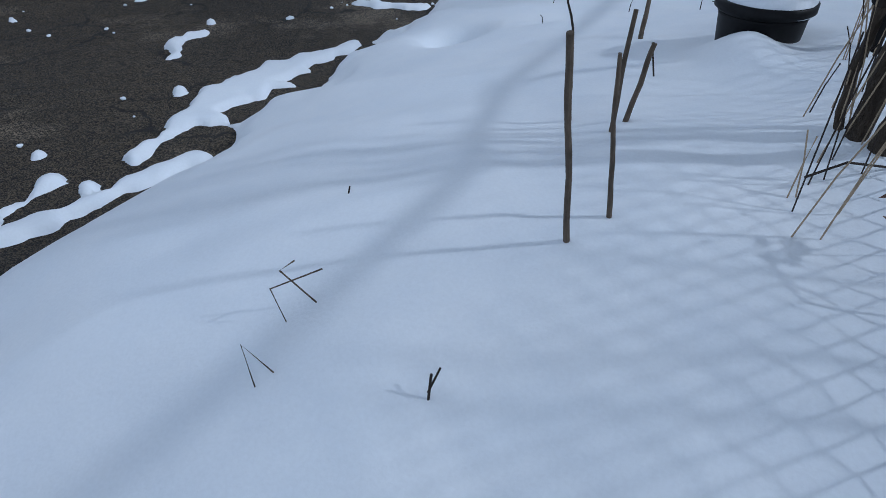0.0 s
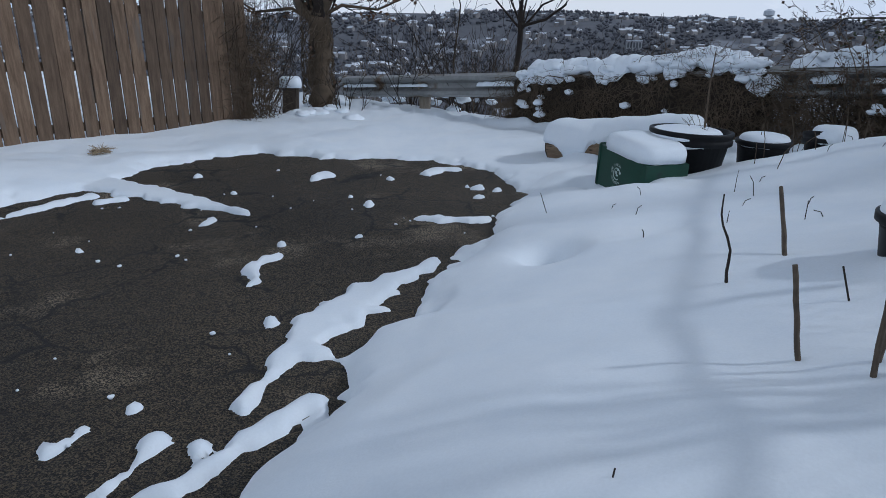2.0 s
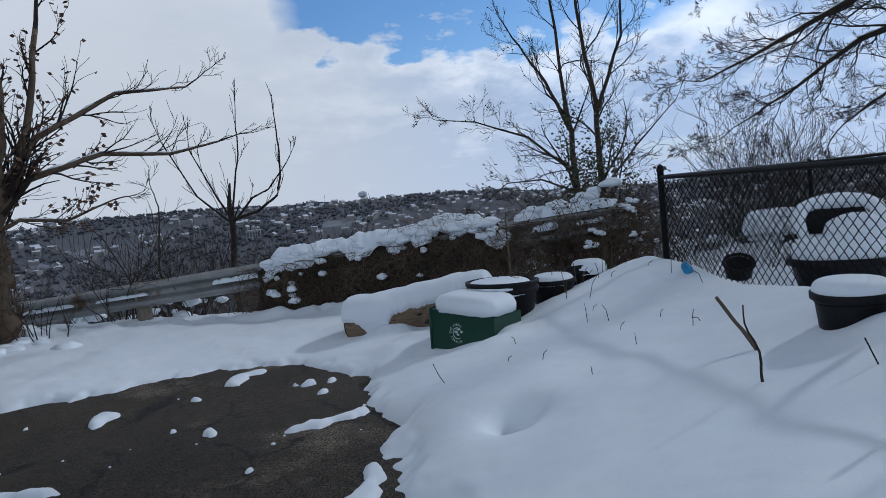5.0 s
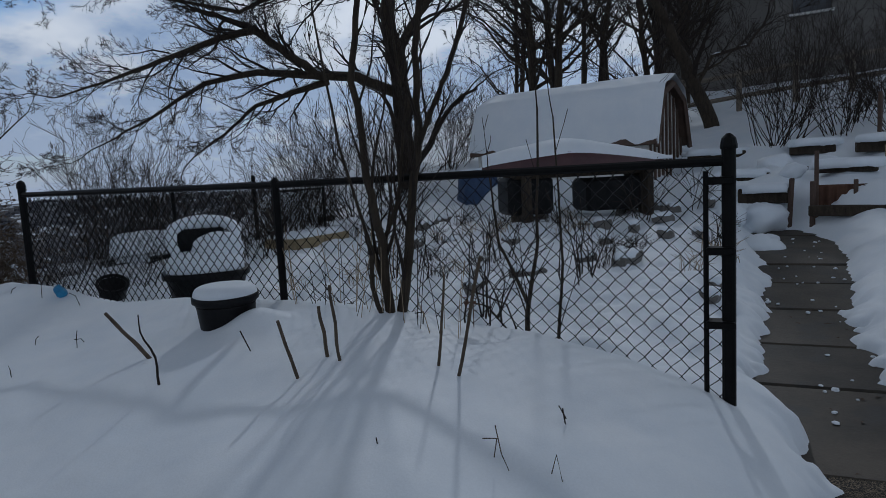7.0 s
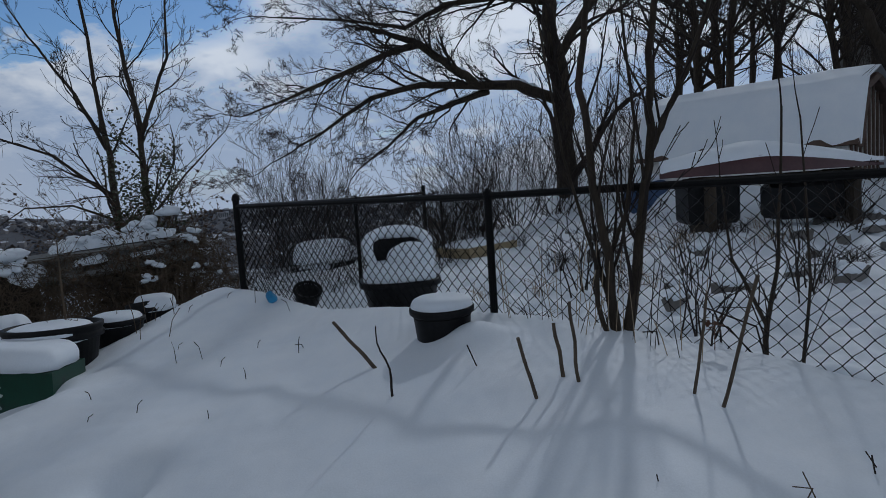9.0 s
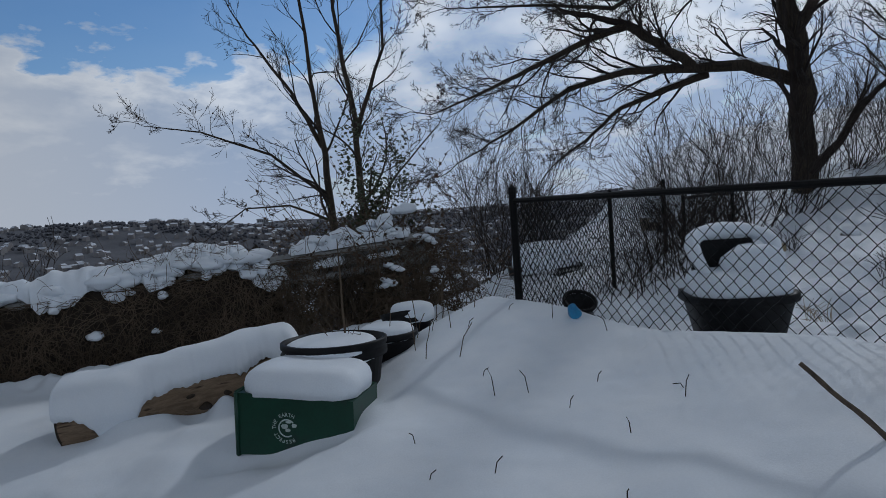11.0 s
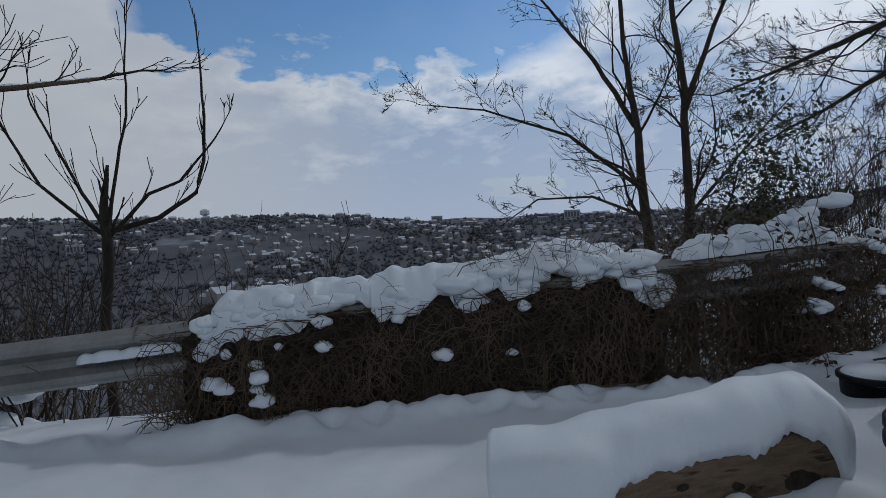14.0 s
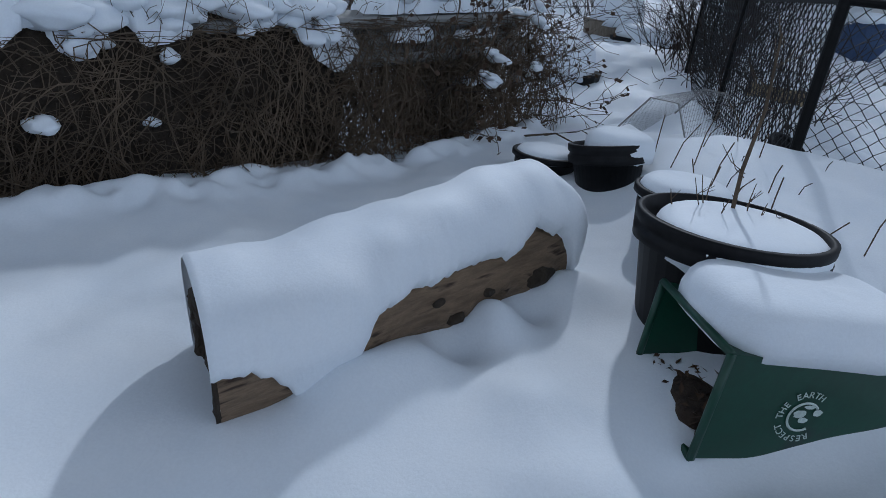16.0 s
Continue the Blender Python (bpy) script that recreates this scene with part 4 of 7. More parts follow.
bin_ob, BM = recycling_bin()
p = BM @ Vector((0.302, 0.19, 0.308))
snow_cap(p, 0.302, 0.200, 0.120, "thick snow slab on the green bin", rz=math.atan2(BM.col[0][1], BM.col[0][0]), power=4.5, seed=13, rough=0.03, lip=0.022, tilt=Matrix.Rotation(radians(3), 4, "Y"))
leafr = random.Random(5)
v, f = cap_mesh("s", .20, .18, .19, .15, .03, .05, 3, 0, 41, .25, .02)
ob = mesh_object("compost", v, f, SOIL, smooth=True)
ob.matrix_world = BM
tagged(ob, "dark rotted compost spilling in the tipped bin", "compost")
s = Soup()
for i in range(520):
    p = BM @ Vector((leafr.uniform(.02, .30), leafr.uniform(.03, .34), leafr.uniform(.01, .02) + max(0, 0.08 * (1 - leafr.random() * 1.2))))
    a, b = leafr.uniform(0, 6.28), leafr.uniform(-.9, .9)
    u = Vector((math.cos(a), math.sin(a), b)).normalized() * leafr.uniform(.010, .024)
    w = u.cross(Vector((0, 0, 1))).normalized() * leafr.uniform(.003, .008)
    s.add([p - u, p + w, p + u, p - w + Vector((0, 0, .004))], [(0, 1, 2, 3)])
tagged(s.out("dead_leaves", LEAF), "brown dead leaves and stalks in the tipped bin", "leaves", kind="stuff")

# ---------------------------------------------------------------- the log
LA, LB = Vector((0.80, 6.48, 0.42)), Vector((1.75, 5.60, 0.53))


def the_log():
    ax = (LB - LA)
    L = ax.length
    ex = ax.normalized()
    m = Matrix.Identity(4)
    ey = Vector((-ex.y, ex.x, 0)).normalized()
    ez = ex.cross(ey)
    m.col[0][:3], m.col[1][:3], m.col[2][:3] = ex, ey, ez
    m.translation = LA
    t = thing("log", m, "thick hollow bare log lying under a blanket of snow", "log")
    n, k = 44, 46
    R = lambda u, a: 0.182 * (1 - 0.12 * u) * (1 + 0.07 * noise.noise(Vector((math.cos(a) * 1.2, math.sin(a) * 1.2, u * 4))) + 0.04 * math.sin(u * 9)) 
    v, f = [], []
    for i in range(k + 1):
        u = i / k
        for j in range(n):
            a = j * 2 * math.pi / n
            r = R(u, a) + 0.006 * noise.noise(Vector((u * 6, math.cos(a) * 8, math.sin(a) * 8)))
            for (ku, ka, kr) in ((.56, -2.80, .08), (.84, -2.95, .10), (.70, -3.0, .05)):
                da = (a - ka + math.pi) % (2 * math.pi) - math.pi
                g = math.exp(-(((u - ku) * L / kr) ** 2 + (da * .19 / kr) ** 2) * 2)
                r += 0.045 * g - 0.085 * g ** 5
            v.append((u * L + .24 * r * math.cos(a) * (1 - u) ** 4, r * math.cos(a), r * math.sin(a)))
    for i in range(k):
        for j in range(n):
            f.append((i * n + j, (i + 1) * n + j, (i + 1) * n + (j + 1) % n, i * n + (j + 1) % n))
    f.append(tuple(k * n + j for j in range(n)))
    mesh_object("bole", v, f, LOGWOOD, t, smooth=True)
    # hollow, ragged end
    v, f = [], []
    for q, (x, sc) in enumerate(((0.0, 1.0), (-0.012, 0.99), (-0.012, .84), (0.0, .76), (0.10, .62), (0.22, .45), (0.26, 0.02))):
        for j in range(n):
            a = j * 2 * math.pi / n
            rag = 0.02 * noise.noise(Vector((math.cos(a) * 5, math.sin(a) * 5, q))) if q > 1 else 0.01 * noise.noise(Vector((math.cos(a) * 7, math.sin(a) * 7, 1)))
            r = R(0, a) * sc + rag * (1 if q > 1 else .3)
            v.append((x + rag + .24 * r * math.cos(a), r * math.cos(a), r * math.sin(a)))
    for q in range(6):
        for j in range(n):
            f.append((q * n + j, q * n + (j + 1) % n, (q + 1) * n + (j + 1) % n, (q + 1) * n + j))
    mesh_object("hollow_end", v, f, BARK, t, "dark rotten hollow end", smooth=True)
    for (u, a, r) in ((.56, -2.80, .030), (.84, -3.02, .052), (.66, -3.10, .020), (.50, 3.02, .017)):
        rr = R(u, a) + .004
        b = bmesh.new()
        bmesh.ops.create_icosphere(b, subdivisions=2, radius=r)
        bmesh.ops.scale(b, vec=(1.35, .8, .75), verts=b.verts)
        for q in b.verts:
            q.co *= 1 + .45 * noise.noise(q.co * 40 + Vector((u * 9, 0, 0)))
        bmesh.ops.translate(b, vec=(u * L, rr * math.cos(a), rr * math.sin(a)), verts=b.verts)
        part("knot", b, BARK, t, smooth=True)
    # the blanket of snow
    v, f = [], []
    k2, n2 = 150, 34
    for i in range(k2 + 1):
        u = -0.012 + 1.055 * i / k2
        uu = min(max(u, 0), 1)
        taper = math.sqrt(max(0.0, 1 - max(0, (u - .96) / .083) ** 3)) * math.sqrt(max(0, 1 - max(0, (.0 - u) / .035) ** 2))
        low = 157 + 9 * noise.noise(Vector((u * 5, 3, 1))) + 6 * noise.noise(Vector((u * 17, 1, 2)))
        rag = 5 * noise.noise(Vector((u * 60, 1, 2)))
        low += 6 * math.exp(-((u - .03) / .05) ** 2) + 84 * math.exp(-((u - .20) / .09) ** 2) - 8 * math.exp(-((u - .55) / .2) ** 2) - 14 * math.exp(-((u - .84) / .06) ** 2) + (80 * float(smooth(.94, 1.0, u)) if u > .94 else 0)
        for j in range(n2 + 1):
            w = j / n2
            a = radians(-35 + (low + 35) * w + rag * w ** 8)
            edge = math.sin(math.pi * min(max(w, 0.0), 1.0)) ** 0.45
            upn = max(0.0, math.sin(a))
            th = (0.030 + 0.090 * upn ** 0.8 + 0.03 * (upn > 0) * upn * noise.noise(Vector((u * 3.3, a, 7))) + 0.014 * noise.noise(Vector((u * 9, a * 2, 9)))) * (0.25 + 0.75 * edge)
            r = (R(uu, a) + max(th, 0.006)) * (0.35 + 0.65 * taper) - (0.02 if j in (0, n2) else 0)
            v.append((u * L + .24 * r * math.cos(a) * (1 - uu) ** 4, r * math.cos(a), r * math.sin(a) + 0.03 * upn * math.sin(u * 5 + 4)))
    for i in range(k2):
        for j in range(n2):
            f.append((i * (n2 + 1) + j, (i + 1) * (n2 + 1) + j, (i + 1) * (n2 + 1) + j + 1, i * (n2 + 1) + j + 1))
    ob = mesh_object("snow_blanket", v, f, SNOW, smooth=True)
    ob.matrix_world = m
    tagged(ob, "deep smooth snow draped over the log", "snow", "snow caps")
    return t


the_log()

# ---------------------------------------------------------------- stakes and stalks


def stake(base, tip, r0, r1, label, mat=STAKE, name="garden_stake", group="garden stakes", wobble=0.006, category="stake"):
    a, b = Vector(base), Vector(tip)
    a.z = snow_at(a.x, a.y)
    d = (b - a)
    pts, rad = [], []
    for i in range(-2, 9):
        u = i / 8
        k = noise.noise_vector(Vector((u * 3, base[0] * 7, base[1] * 5))) * wobble
        pts.append(a + d * u + (k if i >= 0 else Vector()))
        rad.append((r0 + (r1 - r0) * max(u, 0)) * (1 + 0.12 * noise.noise(Vector((u * 9, base[0] * 9, 2)))))
    o = pts[2].copy()
    v, f = tube([p - o for p in pts], rad, 8)
    ob = mesh_object(name, v, f, mat)
    ob.location = o
    return tagged(ob, label, category, group)

for base, tip, r0, r1, label in (
        ((0.182, 1.143), (0.10, 1.05, 1.19), .0066, .0060, "stout weathered wooden garden stake standing in snow"),
        ((0.28, 1.22), (0.22, 1.18, 1.12), .006, .004, "thin grey plant cane beside the stout stake"),
        ((0.375, 1.62), (0.38, 1.64, 1.07), .0070, .0060, "brown wooden garden stake leaning in snow"),
        ((0.43, 1.68), (0.47, 1.71, 0.97), .008, .007, "short brown wooden stake in snow"),
        ((0.30, 1.773), (0.28, 1.83, 0.96), .0072, .0068, "grey stake leaning in snow"),
        ((0.72, 2.56), (0.79, 2.78, 0.92), .0095, .008, "dark stake leaning far over in snow")):
    stake((*base, 0), tip, r0, r1, label)
stake((0.42, 2.37, 0), (0.37, 2.42, 1.0), .006, .0025, "thin dark bare sapling stem in snow", TWIG, "sapling", "bare stalks", .018, "sapling")


def stalk(points, r, label="thin dry stalk bent above the snow", mat=TWIG):
    """A bent stalk; the points' heights count from the snow."""
    s = Soup()
    pts = [Vector((x, y, snow_at(x, y) + z)) for x, y, z in points]
    o = pts[0].copy()
    s.tube([p - o for p in pts], r, 5, True)
    ob = s.out("dry_stalk", mat)
    ob.location = o
    return tagged(ob, label, "stalk", "bare stalks")


stalk([(-0.36, 1.0, -.03), (-0.40, 1.03, .07), (-0.30, 1.04, .085)], .0018, mat=STAKE)
stalk([(-0.30, 1.05, -.03), (-0.38, 1.04, .10), (-0.36, 1.08, .085)], .0018, mat=STAKE)
stalk([(-0.40, 0.86, -.02), (-0.42, 0.88, .09), (-0.37, 0.89, -.01)], .0018, mat=STAKE)
stalk([(-0.10, 0.80, -.02), (-0.095, 0.81, .05)], .0025)
stalk([(-0.10, 0.80, .02), (-0.08, 0.82, .05)], .002)
stalk([(-0.29, 1.39, -.01), (-0.285, 1.395, .018)], .002)
stalk([(0.20, 4.20, -.02), (0.18, 4.25, .06), (0.16, 4.26, .13)], .0025)
stalk([(0.62, 2.05, -.02), (0.60, 2.09, .10)], .003)
stalk([(0.95, 1.35, 0), (0.80, 1.30, .06), (0.72, 1.30, .03)], .003)
stalk([(0.86, 0.86, -.02), (0.74, 0.92, .12), (0.80, 1.05, .16), (0.9, 1.1, .17)], .004)
stalk([(0.84, 0.90, -.02), (0.9, 1.0, .10), (1.0, 1.1, .12)], .004)
sr = random.Random(21)
for i in range(34):       # dry seed stalks at the foot of the fence
    t = sr.random()
    x, y = 0.62 + t * 0.62 + sr.uniform(-.06, .06), 1.15 + t * 0.85 + sr.uniform(-.1, .1)
    dx, dy, h = sr.uniform(-.08, .08), sr.uniform(-.08, .08), sr.uniform(.12, .42)
    stalk([(x, y, -.03), (x + dx * .5, y + dy * .5, h * .55), (x + dx, y + dy, h)], .0018, "pale dry grass stalk by the fence", STRAW if sr.random() < .6 else TWIG)
for i in range(26):
    x, y = sr.uniform(.45, 2.6), sr.uniform(2.5, 5.0)
    if fence_side(np.array(x), np.array(y)) > -0.15 or (x < 1.4 and y < 3) or (x - TUB[0]) ** 2 + (y - TUB[1]) ** 2 < .15 or (x - 1.05) ** 2 + (y - 4.95) ** 2 < .2:
        continue
    dx, dy, h = sr.uniform(-.05, .05), sr.uniform(-.05, .05), sr.uniform(.03, .13)
    stalk([(x, y, -.02), (x + dx * .4, y + dy * .4, h * .7), (x + dx, y + dy, h)], .0022)

# ---------------------------------------------------------------- bare trees


def grow(s, start, direction, length, radius, depth, r, spread=0.6, up=0.15, kids=(3, 6), wander=0.16, leaves=None, least=0.0022, sides=5, droop=0.0):
    """One branch and, from it, its side branches."""
    n = 3 if depth <= 0 else max(4, int(4 + depth * 1.5))
    p, d = Vector(start), Vector(direction).normalized()
    pts, rad = [p.copy()], [radius]
    for i in range(n):
        k = Vector((r.gauss(0, 1), r.gauss(0, 1), r.gauss(0, 1))) * wander
        d = (d + k + Vector((0, 0, up - droop * i / n)) * .3).normalized()
        p = p + d * (length / n)
        pts.append(p.copy())
        rad.append(max(least, radius * (1 - 0.72 * (i + 1) / n)))
    s.tube(pts, rad, sides if depth > 1 else 3)
    if leaves is not None and depth <= 1:
        for q in pts[1:]:
            if r.random() < leaves[1]:
                leaves[0].append(q)
    if depth <= 0:
        return
    m = r.randint(*kids)
    for j in range(m):
        u = 0.25 + 0.75 * (j + r.random()) / m
        i = min(n - 1, int(u * n))
        q = pts[i].lerp(pts[i + 1], u * n - i)
        dd = (pts[i + 1] - pts[i]).normalized()
        side = dd.cross(Vector((r.gauss(0, 1), r.gauss(0, 1), r.gauss(0, 1)))).normalized()
        grow(s, q, dd + side * spread * r.uniform(.7, 1.5), length * r.uniform(.38, .62) * (1.15 - .45 * u), max(least, rad[i] * .55), depth - 1, r, spread, up, kids, wander * 1.1, leaves, least, sides, droop)


def leaf_soup(points, r, size, flat=False):
    s = Soup()
    for p in points:
        a, b = r.uniform(0, 6.28), r.uniform(-1.2, .3)
        u = Vector((math.cos(a), math.sin(a), b)).normalized() * size * r.uniform(.6, 1.3)
        w = u.cross(Vector((r.gauss(0, 1), r.gauss(0, 1), 1))).normalized() * size * .38
        s.add([p, p + u * .5 + w, p + u, p + u * .5 - w], [(0, 1, 2, 3)])
    return s


def tree(at, label, limbs, seed, trunk_mat=BARK, leaves=0.0, leaf_size=0.03, name="tree", group="", depth=3, kids=(3, 6), spread=.6, least=.0022, up=.15, snow_on=False, category="tree", trunk_sides=9, wander=.16, leaf_mat=None, leaf_reach=99.0):
    """limbs: lists of (points from the base, radius at foot, radius at tip, side shoots, shoot length)."""
    t = thing(name, at, label, category, group)
    r = random.Random(seed)
    s, lv = Soup(), []
    trunk, ridge_snow = Soup(), Soup()
    for pts, r0, r1, shoots, sl in limbs:
        pts = [Vector(p) for p in pts]
        fine = []
        for a, b in zip(pts, pts[1:]):
            for k in range(4):
                fine.append(a.lerp(b, k / 4) + Vector((r.gauss(0, 1), r.gauss(0, 1), 0)) * r0 * .18 * (1 if fine else 0))
        fine.append(pts[-1])
        n = len(fine)
        rad = [r0 + (r1 - r0) * (i / (n - 1)) ** .8 for i in range(n)]
        trunk.tube(fine, rad, trunk_sides, True)
        if snow_on:
            for i in range(n - 1):
                e = (fine[i + 1] - fine[i]).normalized()
                if abs(e.z) < .55 and r.random() < .8:
                    a, b = fine[i] + Vector((0, 0, rad[i] * .8)), fine[i + 1] + Vector((0, 0, rad[i + 1] * .8))
                    ridge_snow.tube([a, a.lerp(b, .5) + Vector((0, 0, rad[i] * .15)), b], [rad[i] * .35, rad[i] * .62, rad[i + 1] * .35], 6, True)
        for j in range(shoots):
            u = .12 + .88 * (j + r.random()) / max(1, shoots)
            i = min(n - 2, int(u * (n - 1)))
            dd = (fine[i + 1] - fine[i]).normalized()
            side = dd.cross(Vector((r.gauss(0, 1), r.gauss(0, 1), r.gauss(0, 1)))).normalized()
            grow(s, fine[i], dd + side * spread * 1.5 + Vector((0, 0, .2)), sl * r.uniform(.6, 1.2) * (1.2 - .6 * u), max(least, rad[i] * .42), depth - 1, r, spread, up, kids, wander, (lv, leaves) if leaves else None, least)
        grow(s, fine[-1], fine[-1] - fine[-2], sl * .9, r1, depth, r, spread, up, kids, wander, (lv, leaves) if leaves else None, least)
    trunk.out("trunk", trunk_mat, t, smooth=True)
    s.out("crown", TWIG, t, "fine bare winter twigs")
    if ridge_snow.n:
        ridge_snow.out("limb_snow", SNOW, t, "thin snow lying along the limbs", smooth=True)["kind"] = "stuff"
    lv = [p for p in lv if math.hypot(p.x, p.y) < leaf_reach]
    if lv:
        leaf_soup(lv, r, leaf_size).out("foliage", leaf_mat or LEAF, t, "shrivelled leaves still hanging on")
    return t


# forked shrub tree at the wire fence
tree((0.92, 1.45, 0.75), "slender multi-stemmed bare shrub tree against the wire fence", [
    ([(0, .005, -.05), (0, .03, .25), (0, .04, .43), (.0, .09, .73), (.01, .13, 1.18), (.01, .08, 1.57), (.02, .05, 2.4)], .027, .012, 9, .7),
    ([(.01, -.03, -.05), (.02, -.06, .20), (.02, -.11, .56), (.02, -.16, .90), (.02, -.17, 1.22), (.02, -.20, 1.56), (.0, -.22, 2.4)], .029, .012, 9, .7),
    ([(.02, -.16, .88), (.02, -.25, 1.07), (.0, -.33, 1.24), (-.02, -.43, 1.54), (-.03, -.55, 2.2)], .017, .009, 7, .6),
    ([(-.03, .015, .02), (-.03, .05, .04), (-.02, .09, .22), (-.02, .09, .37)], .013, .011, 2, .12),
    ([(.0, .03, .30), (.02, .02, .45), (.02, -.05, .62), (.04, -.10, 1.0), (.05, -.05, 1.7)], .012, .006, 5, .5),
    ([(.0, .02, .15), (.03, .12, .50), (.05, .22, .9), (.06, .30, 1.5)], .010, .005, 4, .4),
], 3, depth=3, kids=(2, 3), spread=.42, up=.35, name="shrub_tree", wander=.09)
tree((1.19, 0.81, 0.50), "young bare sapling inside the wire fence", [
    ([(0, 0, 0), (.03, -.04, .3), (.05, -.10, .6), (.04, -.12, 1.3)], .017, .005, 7, .45),
    ([(.03, -.04, .28), (.08, .10, .6), (.1, .14, 1.0)], .011, .004, 4, .3),
    ([(.02, -.18, 0), (.0, -.22, .5), (.05, -.2, 1.25)], .010, .004, 5, .35)], 5, depth=1, kids=(2, 3), spread=.4, up=.4, name="sapling", wander=.08)
# big old tree with long low limbs
tree((11.5, 2.12, 0.55), "large old bare tree with long spreading limbs dusted with snow", [
    ([(0, .03, 0), (.0, .0, 1.2), (-.03, .05, 2.4), (-.06, .10, 3.6), (0, .28, 4.9), (.1, .42, 7.5)], .25, .12, 11, 2.4),
    ([(-.02, .08, 2.65), (-.25, .85, 3.02), (-.4, 1.65, 3.07), (-.6, 2.2, 3.45), (-.8, 2.8, 3.95)], .115, .075, 9, 1.5),
    ([(-.8, 2.7, 3.95), (-.9, 3.4, 3.8), (-1.0, 4.6, 3.4), (-1.0, 5.6, 3.1), (-1.0, 6.6, 2.85)], .085, .014, 20, 1.4),
    ([(-.4, 1.55, 3.05), (-.4, 2.9, 3.2), (-.3, 4.0, 3.05), (-.2, 5.2, 2.45), (-.2, 6.3, 1.95)], .09, .014, 20, 1.4),
    ([(-.3, 1.5, 2.95), (-.1, 2.3, 2.8), (.1, 3.1, 2.6), (.2, 3.9, 2.05), (.2, 4.6, 1.6)], .075, .014, 16, 1.2),
    ([(-.05, .12, 4.6), (-.4, 1.2, 4.75), (-.7, 2.2, 4.65), (-.9, 3.0, 4.25), (-1.1, 4.2, 4.5), (-1.2, 5.6, 4.7)], .085, .014, 30, 1.5),
    ([(0, .15, 5.3), (-.3, 1.6, 6.0), (-.4, 3.4, 6.2), (-.4, 4.6, 5.9)], .075, .016, 26, 1.6),
    ([(0, .1, 3.5), (.1, -.5, 4.4), (.2, -1.5, 5.4), (.2, -2.2, 7.2)], .11, .025, 12, 1.9)],
     7, depth=4, kids=(4, 6), spread=.55, least=.0030, up=.03, snow_on=True)
# two thin trees beyond the guard rail
tree((5.50, 7.84, -0.4), "slim bare tree behind the guard rail", [
    ([(0, 0, 0), (.02, .08, 1.6), (.11, .22, 2.7), (.16, .36, 3.7), (.12, .5, 6.2)], .08, .012, 10, 1.3),
    ([(.12, .24, 2.8), (.20, .75, 3.6), (.26, 1.36, 4.34), (.2, 1.7, 4.9)], .035, .008, 8, .8),
    ([(.06, .14, 2.1), (-.15, .9, 2.75), (-.38, 1.9, 3.15), (-.55, 2.64, 3.3)], .026, .006, 9, .7),
    ([(.03, .1, 1.8), (-.2, .6, 2.05), (-.45, 1.15, 2.05), (-.6, 1.5, 1.8)], .02, .005, 8, .5)],
     11, depth=3, kids=(4, 6), spread=.55, least=.0024, up=.2, leaves=.06, leaf_size=.035)
tree((5.62, 7.52, -0.5), "slim forked bare tree behind the guard rail", [
    ([(0, 0, 0), (.0, .0, 2.0), (.02, .02, 3.2), (-.1, .15, 4.6), (-.05, .15, 6.4)], .07, .010, 18, 1.2),
    ([(.02, .02, 3.0), (.3, -.3, 4.1), (.4, -.35, 5.5)], .035, .008, 8, .8),
    ([(.0, .0, 1.9), (.35, -.4, 2.5), (.8, -.8, 3.1)], .022, .006, 7, .6)], 12, depth=3, kids=(4, 6), spread=.55, least=.0026, up=.2, leaves=.10, leaf_size=.03)
# pollarded tree to the west of them
tree((1.05, 10.6, -0.55), "stubby bare tree with upswept shoots beyond the rail", [
    ([(0, 0, -.3), (-.03, .0, 1.2), (.03, .0, 2.0), (.02, 0, 2.15)], .040, .046, 5, .5),
    ([(.03, 0, 2.05), (.35, -.25, 2.15), (.58, -.45, 2.35), (.66, -.5, 2.7), (.66, -.5, 3.3)], .026, .010, 4, .6),
    ([(.03, 0, 2.05), (.10, -.05, 2.5), (.2, -.1, 3.0), (.22, -.1, 3.5)], .018, .008, 4, .6),
    ([(.03, 0, 2.05), (-.15, .15, 2.5), (-.35, .35, 3.1)], .019, .008, 4, .6),
    ([(.03, 0, 2.0), (-.35, .3, 2.45), (-.65, .55, 3.2)], .019, .008, 4, .6),
    ([(.03, 0, 2.0), (.3, -.2, 2.35), (.5, -.35, 2.45), (.75, -.5, 2.8)], .02, .008, 2, .4)], 14, trunk_mat=TWIG, depth=2, kids=(2, 3), spread=.35, least=.004, up=.5, wander=.08)
